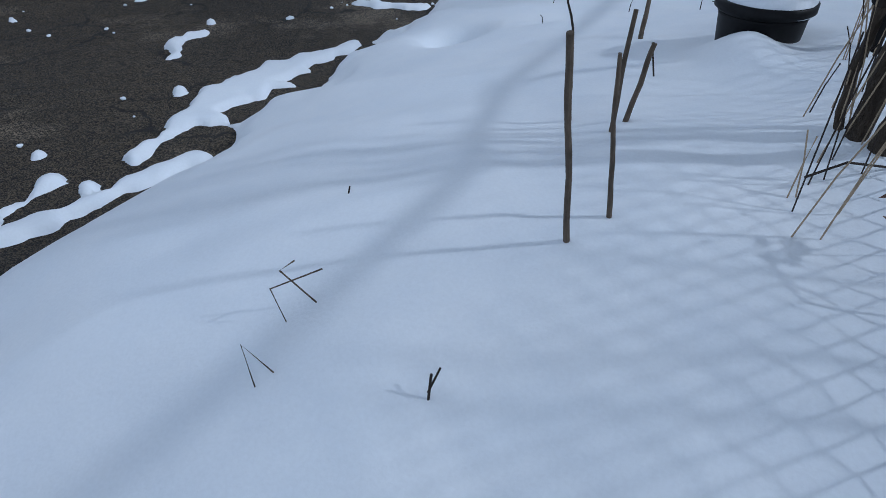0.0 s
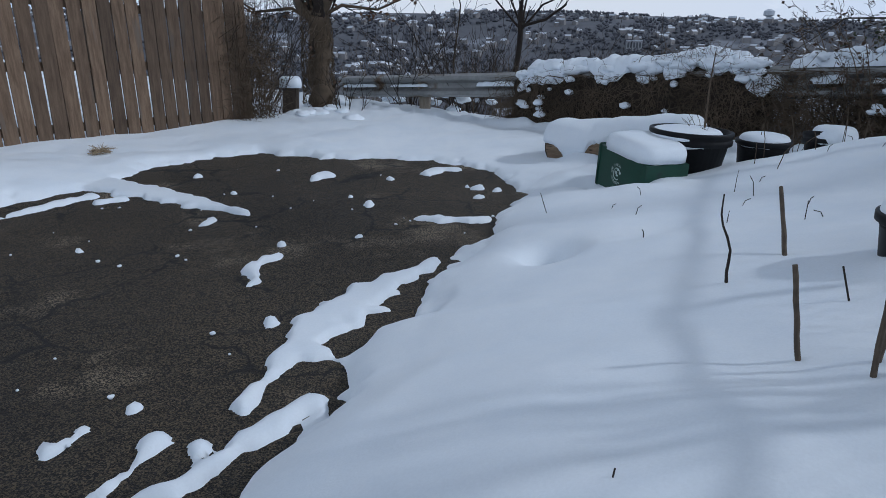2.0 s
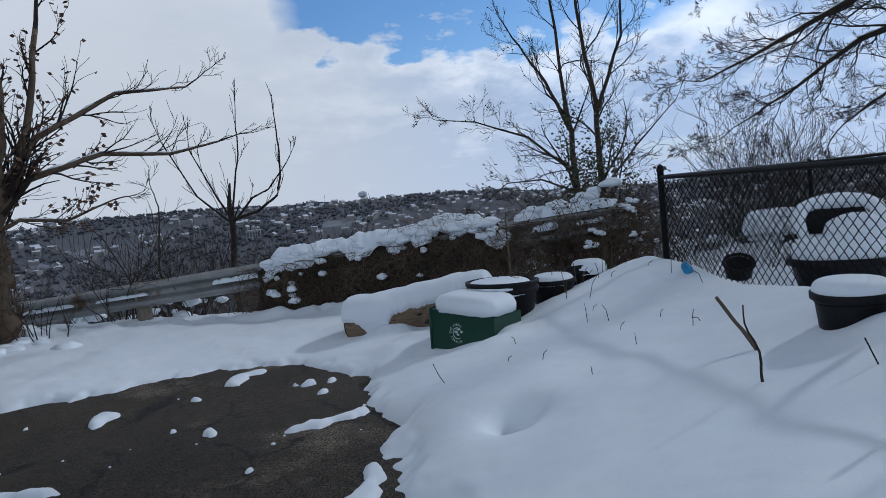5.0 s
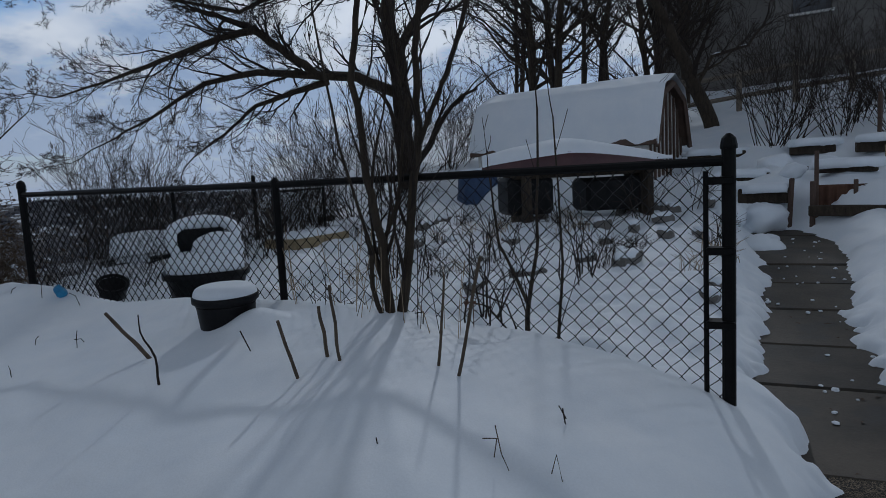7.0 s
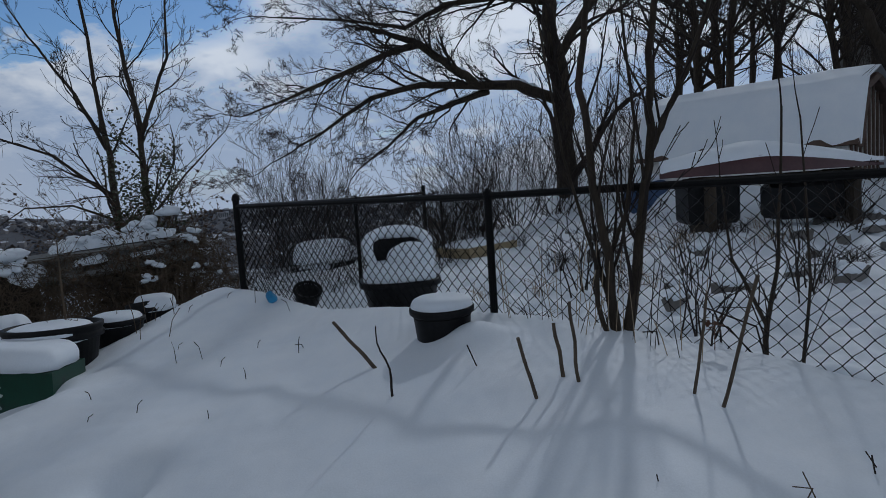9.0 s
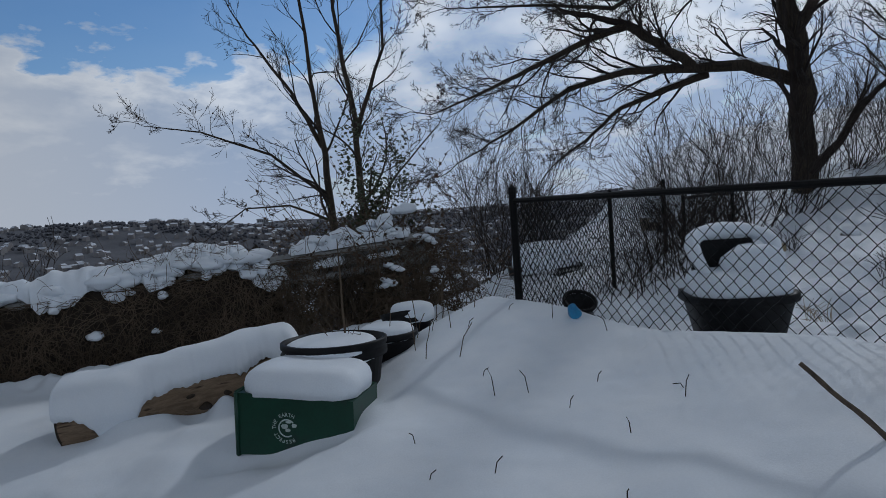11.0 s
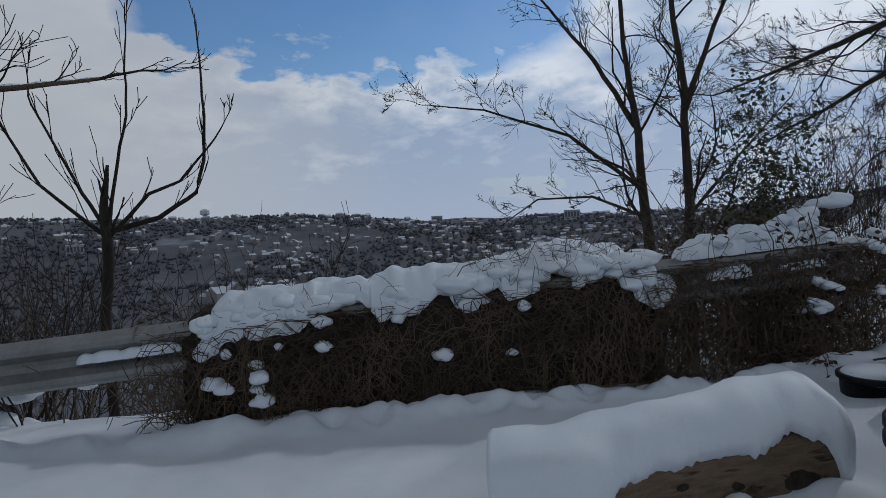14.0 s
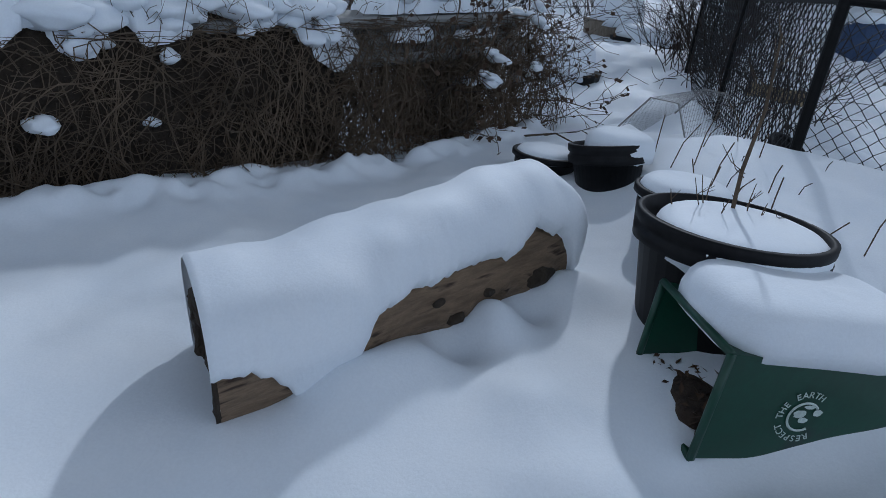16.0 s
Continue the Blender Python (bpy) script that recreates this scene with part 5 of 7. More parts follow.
# overgrown tree at the end of the board fence
tree((-1.95, 10.0, 0.0), "vine-hung tree with curled brown leaves at the fence end", [
    ([(0, 0, 0), (.03, .0, .6), (.06, .0, 1.1), (.08, 0, 1.62)], .18, .15, 3, .4),
    ([(.1, 0, 1.7), (.55, -.1, 2.2), (1.3, -.2, 2.45), (2.1, -.2, 2.42), (2.7, -.3, 2.55)], .055, .012, 16, .7),
    ([(.1, 0, 1.9), (.7, .1, 2.7), (1.6, .2, 3.25), (2.5, .2, 3.35)], .06, .012, 14, .8),
    ([(.06, 0, 1.45), (-.25, -.1, 1.95), (-.62, -.2, 2.5), (-.95, -.2, 3.6)], .085, .035, 14, .8),
    ([(.06, 0, 1.5), (-.05, 0, 2.1), (-.2, .1, 2.8), (-.3, .2, 4.2)], .095, .04, 14, .8),
    ([(.09, 0, 1.5), (.22, 0, 2.0), (.33, .05, 2.8), (.42, .2, 4.6)], .11, .04, 14, .9),
    ([(.1, 0, 1.6), (.4, .1, 1.75), (.9, .1, 1.7), (1.4, .0, 1.9)], .035, .01, 10, .5),
    ([(.1, 0, 1.5), (-.3, .1, 1.7), (-.8, .2, 1.65), (-1.2, .2, 1.9)], .035, .01, 10, .5),
    ([(.1, 0, 1.6), (.36, .06, 2.05), (.62, .1, 2.8), (.85, .2, 4.0)], .075, .03, 12, .9)], 15, trunk_mat=VINE, depth=2, kids=(4, 6), spread=.5, least=.003, leaves=.45, leaf_size=.075, leaf_reach=1.5, leaf_mat=HANGLEAF, snow_on=True)
vq = random.Random(6)
tv = Soup()
for i in range(260):
    a, z = vq.uniform(0, 6.28), vq.uniform(0, 1.6)
    pts = []
    for k in range(6):
        r = .21 - .03 * z / 1.6 + vq.uniform(0, .05)
        pts.append((-1.95 + .05 + r * math.cos(a), 10.0 + r * math.sin(a), max(.05, z)))
        a += vq.gauss(0, .22)
        z += vq.uniform(-.02, .12)
    tv.tube(pts, .005, 3)
tagged(tv.out("trunk_vines", VINE), "dry brown vines wound round the tree trunk", "vines", kind="stuff")
# branch reaching in from above the yard
tree((-5.2, 10.4, 0.0), "bare tree behind the board fence with a long overhanging limb", [
    ([(0, 0, 0), (.1, 0, 2), (.2, 0, 4)], .16, .10, 3, 1.0),
    ([(.1, 0, 2.1), (.9, -.3, 2.5), (1.7, -.5, 2.62), (2.7, -.6, 2.45)], .045, .01, 24, .8),
    ([(.1, 0, 2.3), (1.0, -.2, 2.9), (2.0, -.4, 3.0), (3.0, -.5, 2.8)], .04, .01, 24, .8),
    ([(.1, 0, 2.6), (.6, .6, 3.2), (1.2, 1.0, 4)], .06, .02, 8, 1.0)], 16, depth=3, kids=(3, 5), spread=.5, least=.003, snow_on=True)

tree((0.15, 11.1, -1.2), "thin young bare tree on the slope", [
    ([(0, 0, 0), (.03, 0, 1.2), (-.05, 0, 2.1), (.05, 0, 3.0)], .03, .01, 9, .7),
    ([(.03, 0, 1.3), (-.4, .1, 1.9), (-.7, .1, 2.6)], .018, .007, 6, .5)], 18, depth=2, kids=(2, 4), spread=.5, least=.003)

# ---------------------------------------------------------------- vines and snow on the guard rail


def rail_point(t, off, z):
    p = along_rail(t, off)
    return Vector((p.x, p.y, z))


vr = random.Random(31)
hedge = thing("vine_hedge", (0, 0, 0), "dense brown leafless vine thicket smothering the guard rail", "hedge")
# inner filler body, coloured dark to imitate the shade between the matted stems
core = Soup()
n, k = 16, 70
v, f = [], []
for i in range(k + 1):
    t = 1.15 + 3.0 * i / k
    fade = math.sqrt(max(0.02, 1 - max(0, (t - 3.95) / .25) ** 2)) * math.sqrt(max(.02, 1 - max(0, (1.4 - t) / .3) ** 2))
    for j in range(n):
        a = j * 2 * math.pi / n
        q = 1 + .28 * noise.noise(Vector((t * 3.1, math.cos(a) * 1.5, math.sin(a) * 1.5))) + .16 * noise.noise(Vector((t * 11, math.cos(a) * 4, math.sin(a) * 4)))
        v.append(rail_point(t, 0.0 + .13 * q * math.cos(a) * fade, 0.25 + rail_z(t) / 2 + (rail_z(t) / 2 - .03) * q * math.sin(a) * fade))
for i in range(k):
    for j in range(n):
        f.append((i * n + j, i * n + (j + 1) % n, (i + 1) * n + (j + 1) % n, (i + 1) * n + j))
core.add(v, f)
core.out("matted_core", VINESHADE, hedge, smooth=True)
stems = Soup()
for i in range(4600):
    t = vr.uniform(1.0, 4.25) if i % 3 else vr.uniform(-.6, 1.3)
    g = snow_at(*along_rail(t, .2)) - .04
    p = [t, vr.uniform(-.12, .2), vr.uniform(g, rail_z(t) + (.10 if vr.random() < .95 else .25))]
    high = rail_z(t) + (.40 if i % 20 == 0 else .10)
    head = vr.uniform(0, 6.28)
    bend = vr.gauss(0, .55)
    step = vr.uniform(.05, .10)
    pts = []
    for q in range(8):
        pts.append(rail_point(p[0], p[1], min(max(p[2], g), high)))
        head += bend + vr.gauss(0, .25)
        p[0] += math.cos(head) * step * .8
        p[1] = min(.30, max(-.15, p[1] + vr.gauss(.006, .02)))
        p[2] += math.sin(head) * step - .025
    stems.tube(pts, [vr.uniform(.0012, .0034)] * 8, 3)
for i in range(500):        # twigs sticking out every way
    t = vr.uniform(-.5, 4.4)
    p = rail_point(t, vr.uniform(-.1, .22), rail_z(t) + vr.uniform(-.45, .25))
    d = Vector((vr.gauss(0, 1), vr.gauss(0, 1), vr.gauss(.3, .8))).normalized()
    L = vr.uniform(.06, .22)
    k = Vector((vr.gauss(0, .025), vr.gauss(0, .025), vr.gauss(0, .025)))
    stems.tube([p, p + d * L * .35 + k, p + d * L * .7 + k * 1.1, p + d * L], [.002, .0018, .0014, .001], 3)
for i in range(230):        # tangle standing up through the snow
    t = vr.gauss(1.9, .26)
    p = rail_point(t, vr.uniform(.0, .24), rail_z(t) + vr.uniform(.0, .36))
    d = Vector((vr.gauss(0, 1), vr.gauss(0, 1), vr.gauss(.5, .8))).normalized()
    L = vr.uniform(.06, .2)
    k = Vector((vr.gauss(0, .03), vr.gauss(0, .03), vr.gauss(0, .03)))
    stems.tube([p, p + d * L * .35 + k, p + d * L * .7 + k * 1.2, p + d * L], [.002, .0018, .0015, .001], 3)
stems.out("stem_mass", VINE, hedge)

# snow lying along the top, hanging in a few lobes
LOBES = ((3.98, .10, .20), (3.62, .09, .17), (3.45, .05, .08), (2.86, .10, .15), (2.45, .06, .13), (2.12, .07, .17), (1.70, .06, .10), (1.30, .08, .15))
v, f = [], []
k2, n2 = 420, 24
for i in range(k2 + 1):
    t = 1.06 + 3.04 * i / k2
    fade = max(.03, math.sqrt(max(0, 1 - max(0, (t - 3.92) / .18) ** 2))) * max(.03, math.sqrt(max(0, 1 - max(0, (1.18 - t) / .12) ** 2)))
    drip = sum(d * math.exp(-((t - c) / (w * 1.7)) ** 4) for c, w, d in LOBES) + .06 * noise.noise(Vector((t * 7, 1, 0))) + .03 * noise.noise(Vector((t * 23, 2, 0)))
    drip = max(0.0, min(drip + .01, .13)) * fade
    crest = rail_z(t) + .27 - .20 * (1 - float(smooth(1.1, 1.55, t))) - .14 * float(smooth(3.8, 4.1, t)) + .04 * noise.noise(Vector((t * 1.9, 0, 3))) + .035 * noise.noise(Vector((t * 5.5, 0, 4))) + .02 * noise.noise(Vector((t * 13, 0, 4))) + .05 * math.exp(-((t - 1.9) / .4) ** 2)
    for j in range(n2 + 1):
        w = j / n2
        a = math.pi * (.02 + w * .93)
        lump = 1 + .18 * noise.noise(Vector((t * 5, w * 3, 5))) + .12 * noise.noise(Vector((t * 14, w * 8, 6)))
        off = -.03 + .17 * -math.cos(a) * lump * (.5 + .5 * fade)
        z = crest - .15 + .175 * math.sin(a) * lump * fade
        if w > .70:
            q = (w - .70) / .30
            z -= q * drip
            off += .03 * math.sin(q * 2.6) - (.05 * q if drip < .05 else .01 * q)
        v.append(rail_point(t, off, z))
for i in range(k2):
    for j in range(n2):
        f.append((i * (n2 + 1) + j, (i + 1) * (n2 + 1) + j, (i + 1) * (n2 + 1) + j + 1, i * (n2 + 1) + j + 1))
tagged(mesh_object("rail_snow", v, f, SNOW, smooth=True), "thick lobed snow lying on the vine-covered rail", "snow", "snow caps")


def clump(s, p, r, seed, flat=.75):
    b = bmesh.new()
    bmesh.ops.create_icosphere(b, subdivisions=3, radius=1)
    vs = []
    for q in b.verts:
        c = q.co.copy()
        m = r * (1 + .34 * noise.noise(c * 1.1 + Vector((seed, 0, 0))) + .14 * noise.noise(c * 2.6 + Vector((0, seed, 0))))
        vs.append((p[0] + c.x * m, p[1] + c.y * m, p[2] + c.z * m * flat))
    fs = [tuple(q.index for q in fc.verts) for fc in b.faces]
    b.free()
    s.add(vs, fs)


s = Soup()
for i in range(34):        # soft heaps along the crest
    t = 1.35 + 2.5 * i / 33 + vr.gauss(0, .03)
    clump(s, rail_point(t, vr.uniform(-.08, .10), rail_z(t) + .17 + .05 * math.exp(-((t - 1.9) / .4) ** 2) + vr.gauss(0, .012)), vr.uniform(.10, .16), i + 700, .42)
for c, w, d in LOBES:       # lobes hanging down the front
    for i in range(int(2 + d * 15)):
        u = vr.random()
        clump(s, rail_point(c + vr.gauss(0, w * .55) * (1 - .4 * u), .12 + .05 * u + vr.gauss(0, .012), rail_z(c) + .15 - u * d * 1.15), vr.uniform(.035, .065) * (1 - .3 * u), int(c * 100) + i + 900, .85)
for i in range(22):
    t = vr.uniform(1.2, 4.0)
    hi = vr.random() < .6
    clump(s, rail_point(t, vr.uniform(.10, .24) if not hi else vr.uniform(-.1, .2), rail_z(t) + (vr.uniform(-.35, .0) if not hi else vr.uniform(.05, .22))), vr.uniform(.03, .065) if not hi else vr.uniform(.04, .08), i, .6)
def beam_snow(t0, t1, off, z, w, h, seed):
    """A long pad of snow on a ledge of the beam."""
    v, f = [], []
    n, k = 60, 10
    for i in range(n + 1):
        t = t0 + (t1 - t0) * i / n
        fade = math.sqrt(max(0.01, 1 - (2 * i / n - 1) ** 8)) * (1 + .35 * noise.noise(Vector((t * 7, seed, 0))) + .2 * noise.noise(Vector((t * 19, seed, 1))))
        for j in range(k + 1):
            a = math.pi * j / k
            v.append(rail_point(t, off - w * math.cos(a) * fade * (1 + .2 * noise.noise(Vector((t * 11, j * .3, seed)))), rail_z(t) + z + h * math.sin(a) ** .7 * fade - .012))
    for i in range(n):
        for j in range(k):
            f.append((i * (k + 1) + j, (i + 1) * (k + 1) + j, (i + 1) * (k + 1) + j + 1, i * (k + 1) + j + 1))
    s.add(v, f)


beam_snow(4.15, 4.75, .035, .0, .05, .06, 1)
beam_snow(5.6, 6.3, .035, .0, .04, .04, 5)
beam_snow(6.6, 7.3, .035, .0, .045, .05, 6)
beam_snow(-.1, 1.05, -.02, .15, .11, .12, 2)
beam_snow(.55, .85, .05, .0, .06, .08, 3)
beam_snow(.02, .35, .05, .0, .045, .05, 4)
for i in range(30):
    t = vr.uniform(-.15, .9)
    clump(s, rail_point(t, vr.uniform(-.12, .08), rail_z(t) + .20 + .28 * max(0, .55 - t) + vr.uniform(-.03, .05)), vr.uniform(.045, .095), i + 300, .6)
tagged(s.out("snow_lumps", SNOW, smooth=True), "loose lumps of snow caught in the vines", "snow", kind="stuff")

# overgrown bush at the end of the rail
bush = thing("overgrown_bush", (4.03, 6.33, 0.3), "tall tangled bush with shrivelled leaves and caught snow", "bush")
bs, lv = Soup(), []
br = random.Random(44)
for i in range(64):
    a, q = br.uniform(0, 6.28), br.uniform(0, .32)
    grow(bs, Vector((q * math.cos(a) * 1.3, q * math.sin(a), 0)), Vector((math.cos(a) * .28, math.sin(a) * .28, 1)), br.uniform(.7, 1.7), .011, 2, br, .8, .0, (3, 5), .25, (lv, .45), .0022, 4)
bs.out("stem_mass", VINE, bush)
leaf_soup(lv, br, .045).out("foliage", LEAF, bush, "brown shrivelled leaves")
low = [Vector((br.gauss(0, .26), br.gauss(0, .22), br.uniform(.1, 1.0))) for _ in range(900)]
s = Soup()
for p in low:
    d = Vector((br.gauss(0, 1), br.gauss(0, 1), br.gauss(0, .7))).normalized() * br.uniform(.08, .25)
    s.tube([p, p + d * .5 + Vector((0, 0, .02)), p + d], [.003, .003, .002], 3)
s.out("tangle", VINE, bush)
ev = []
for _ in range(70):        # leafy sprays climbing above the tangle
    c = Vector((.05 + br.gauss(0, .20), br.gauss(0, .17), .95 + abs(br.gauss(0, .55))))
    ev += [c + Vector((br.gauss(0, .05), br.gauss(0, .05), br.gauss(0, .07))) for _ in range(26)]
leaf_soup(ev, br, .042).out("evergreen_foliage", GREENLEAF, bush, "dark green climbing leaves")
s = Soup()
for i in range(26):
    c = (3.85 + br.gauss(-.05, .24), 6.1 + br.gauss(0, .2), .3 + br.uniform(.5, 1.0))
    for q in range(5):
        clump(s, (c[0] + br.gauss(0, .045), c[1] + br.gauss(0, .045), c[2] + br.gauss(0, .018)), br.uniform(.02, .05), i * 9 + q + 600, .55)
tagged(s.out("bush_snow", SNOW, smooth=True), "snow lumps caught in the tangled bush", "snow", kind="stuff")

# crumbs of snow scattered over the path and the asphalt
cr = random.Random(17)
s = Soup()
for i in range(60):
    u, w = cr.random(), cr.gauss(0, .30)
    x, y = .6 + 5.2 * u + .38 * w, -.90 - 2.12 * u + .92 * w
    clump(s, (x, y, float(path_z(x)) + .012), cr.uniform(.006, .02), i + 40, .6)
for i in range(60):
    x, y = cr.uniform(-3.2, .2), cr.uniform(1.0, 5.6)
    clump(s, (x, y, .225), cr.choice((.004, .006, .008, .012)), i + 140, .6)
tagged(s.out("snow_crumbs", SNOW, smooth=True), "small crumbs of snow scattered on the paving", "snow", kind="stuff")

# ---------------------------------------------------------------- paved garden path


def path_slabs():
    a, b = Vector((0.15, -0.72)), Vector((6.1, -3.15))
    e = (b - a).normalized()
    nrm = Vector((-e.y, e.x))
    L, u, i = (b - a).length, 0.0, 0
    pr = random.Random(2)
    pv = thing("garden_path", (0, 0, 0), "wet dark concrete slab path between snow banks", "path")
    pv["kind"] = "structure"
    while u < L:
        ln = pr.uniform(.72, .98)
        c = a + e * (u + ln / 2)
        bm = box_bm(ln - .02, 1.75, .09, (0, 0, 0), .010)
        ob = part("slab", bm, CONCRETE, pv)
        ob.matrix_world = Matrix.Translation((c.x, c.y, float(path_z(c.x)) - .035 + pr.uniform(-.006, .006))) @ Matrix.Rotation(math.atan2(e.y, e.x), 4, "Z") @ Matrix.Rotation(radians(-2.6 + pr.uniform(-.5, .5)), 4, "Y")
        u += ln


path_slabs()

# ---------------------------------------------------------------- shed


def shed():
    pl, pr_ = Vector((10.9, 0.25)), Vector((9.0, -2.50))        # ridge ends
    e = (pr_ - pl).normalized()
    L = (pr_ - pl).length
    m = Matrix.Translation((pl.x, pl.y, 0)) @ Matrix.Rotation(math.atan2(e.y, e.x), 4, "Z")
    t = thing("garden_shed", m, "barn-roofed wooden shed with dark-striped gable and snowy roof", "shed")
    g, ridge, knee, eave, W = 0.95, 2.84, 2.62, 1.80, 0.92
    prof = [(-W, eave), (-W * .62, knee), (0, ridge), (W * .62, knee), (W, eave)]
    wall = [(-W + .06, g), (-W + .06, eave), (-W * .60, knee - .03), (0, ridge - .04), (W * .60, knee - .03), (W - .06, eave), (W - .06, g)]
    bm = bmesh.new()
    ends = []
    for x in (0.06, L - .06):
        ends.append([bm.verts.new((x, y, z)) for y, z in wall])
    bm.faces.new(ends[0])
    bm.faces.new(ends[1][::-1])
    for k in range(7):
        bm.faces.new((ends[0][k], ends[0][(k + 1) % 7], ends[1][(k + 1) % 7], ends[1][k]))
    part("wall", bm, WHITEPAINT, t)
    for k in range(4):
        (y0, z0), (y1, z1) = prof[k], prof[k + 1]
        bm = bmesh.new()
        nrm = Vector((0, -(z1 - z0), y1 - y0)).normalized() * .03
        q = [bm.verts.new(p) for p in ((-.08, y0, z0), (L + .08, y0, z0), (L + .08, y1, z1), (-.08, y1, z1))]
        w = [bm.verts.new(x.co + nrm) for x in q]
        bm.faces.new(q)
        bm.faces.new(w[::-1])
        for a in range(4):
            bm.faces.new((q[a], w[a], w[(a + 1) % 4], q[(a + 1) % 4]))
        part("roof", bm, BROWNPAINT, t)
    # snow on the roof
    v, f = [], []
    nx, ny = 40, 24
    ys = np.linspace(-1.02, 1.02, ny + 1)
    for i in range(nx + 1):
        x = -.12 + (L + .24) * i / nx
        for yq in ys:
            y = W * yq
            z = np.interp(y, [p[0] for p in prof], [p[1] for p in prof])
            if abs(yq) > 1:
                z -= .04
            edge = min(1.0, 8 * (1.02 - abs(yq)) + .15) * min(1, .75 + 6 * min(i / nx, 1 - i / nx))
            v.append((x, y * (1 + .02 * noise.noise(Vector((x * 4, yq, 0)))), z + .035 + .13 * edge + .015 * noise.noise(Vector((x * 2, y * 3, 1)))))
    for i in range(nx):
        for j in range(ny):
            f.append((i * (ny + 1) + j, (i + 1) * (ny + 1) + j, (i + 1) * (ny + 1) + j + 1, i * (ny + 1) + j + 1))
    mesh_object("roof_snow", v, f, SNOW, t, "even snow blanket", smooth=True)
    for i in range(9):
        y = -W + .09 + i * (2 * W - .18) / 8
        top = np.interp(y, [p[0] for p in prof], [p[1] for p in prof]) - .06
        part("batten", box_bm(.03, .055, top - g, (L - .04, y, (top + g) / 2), .004), BROWNPAINT, t, "dark batten stripe")
    for k in range(4):
        (y0, z0), (y1, z1) = prof[k], prof[k + 1]
        vv, ff = tube([(L + .09, y0, z0 - .03), (L + .09, y1, z1 - .03)], [.045, .045], 4)
        mesh_object("barge_board", vv, ff, BROWNPAINT, t)
    part("sill", box_bm(L - .1, 1.8, .12, (L / 2, 0, g - .02), .01), GREYWOOD, t)
    return t


shed()


def boat():
    """Upturned small boat under snow before the shed."""
    t = thing("upturned_boat", Matrix.Translation((6.7, -0.55, 1.40)) @ Matrix.Rotation(radians(-79), 4, "Z"), "upturned maroon hull propped before the shed under snow", "boat")
    for name, sc, mat, z in (("hull", 1.0, MAROON, 0), ("snow_cover", .86, SNOW, .085)):
        v, f = [], []
        n, k = 26, 12
        for i in range(n + 1):
            x = -1.35 + 2.7 * i / n
            w = (.50 if not z else .46) * max(.02, 1 - abs(x / 1.37) ** 2.2)
            for j in range(k + 1):
                a = math.pi * j / k
                v.append((x, -w * math.cos(a), z + .10 + .36 * sc * math.sin(a) ** .8 * max(.08, 1 - abs((x + .25) / 1.62) ** 1.35) + (.012 * noise.noise(Vector((x * 3, a, 2))) if z else 0) - (.03 if z and j in (0, k) else 0)))
        for i in range(n):
            for j in range(k):
                f.append((i * (k + 1) + j, (i + 1) * (k + 1) + j, (i + 1) * (k + 1) + j + 1, i * (k + 1) + j + 1))
        mesh_object(name, v, f, mat, t, smooth=True)
    for x in (-1.05, 1.05):
        part("trestle", box_bm(.10, .7, .9, (x * .8, 0, -.36), .01), BARK, t)
    for x, w, h in ((-.75, .62, .50), (.42, .80, .44)):
        part("crate", box_bm(w, .6, h, (x, .1, -.24 - (.5 - h) / 2), .05), BLACKPLASTIC, t, "dark crate stowed under the hull")
    part("bearer", box_bm(2.0, .5, .10, (0, .05, .03), .02), BARK, t)


boat()

tree((12.0, -4.5, 2.0), "dark leaning trunk on the bank with snow along its back", [
    ([(0, 0, -.2), (0, .35, .9), (0, .8, 1.8), (0, 1.3, 2.9), (.1, 1.6, 4.2)], .17, .09, 6, 1.2),
    ([(0, .45, 1.1), (.0, .1, 1.7), (.1, -.7, 1.9), (.2, -1.1, 2.4)], .05, .02, 6, .7)], 23, depth=2, kids=(3, 5), spread=.6, least=.005, group="bank trees", snow_on=True)


def tarp_bundle():
    t = thing("tarp_bundle", (9.9, 0.72, 1.05), "stack under a dark blue tarp beside the hull, snow on top", "tarp", rz=-70)
    b = bmesh.new()
    bmesh.ops.create_icosphere(b, subdivisions=4, radius=1)
    for q in b.verts:
        c = q.co
        k = 1 + .16 * noise.noise(c * 2.1) + .06 * noise.noise(c * 6)
        q.co = Vector((math.copysign(abs(c.x) ** .6, c.x) * .36 * k, math.copysign(abs(c.y) ** .6, c.y) * .30 * k, math.copysign(abs(c.z) ** .7, c.z) * .36 * k + .12))
    part("tarp", b, TARPBLUE, t, smooth=True)
    vv, ff = cap_mesh("s", -.04, 0, .28, .24, .42, .13, 2.4, 0, 55, .2, .04)
    mesh_object("snow_top", vv, ff, SNOW, t, smooth=True)


tarp_bundle()

# ---------------------------------------------------------------- things inside the wire fence


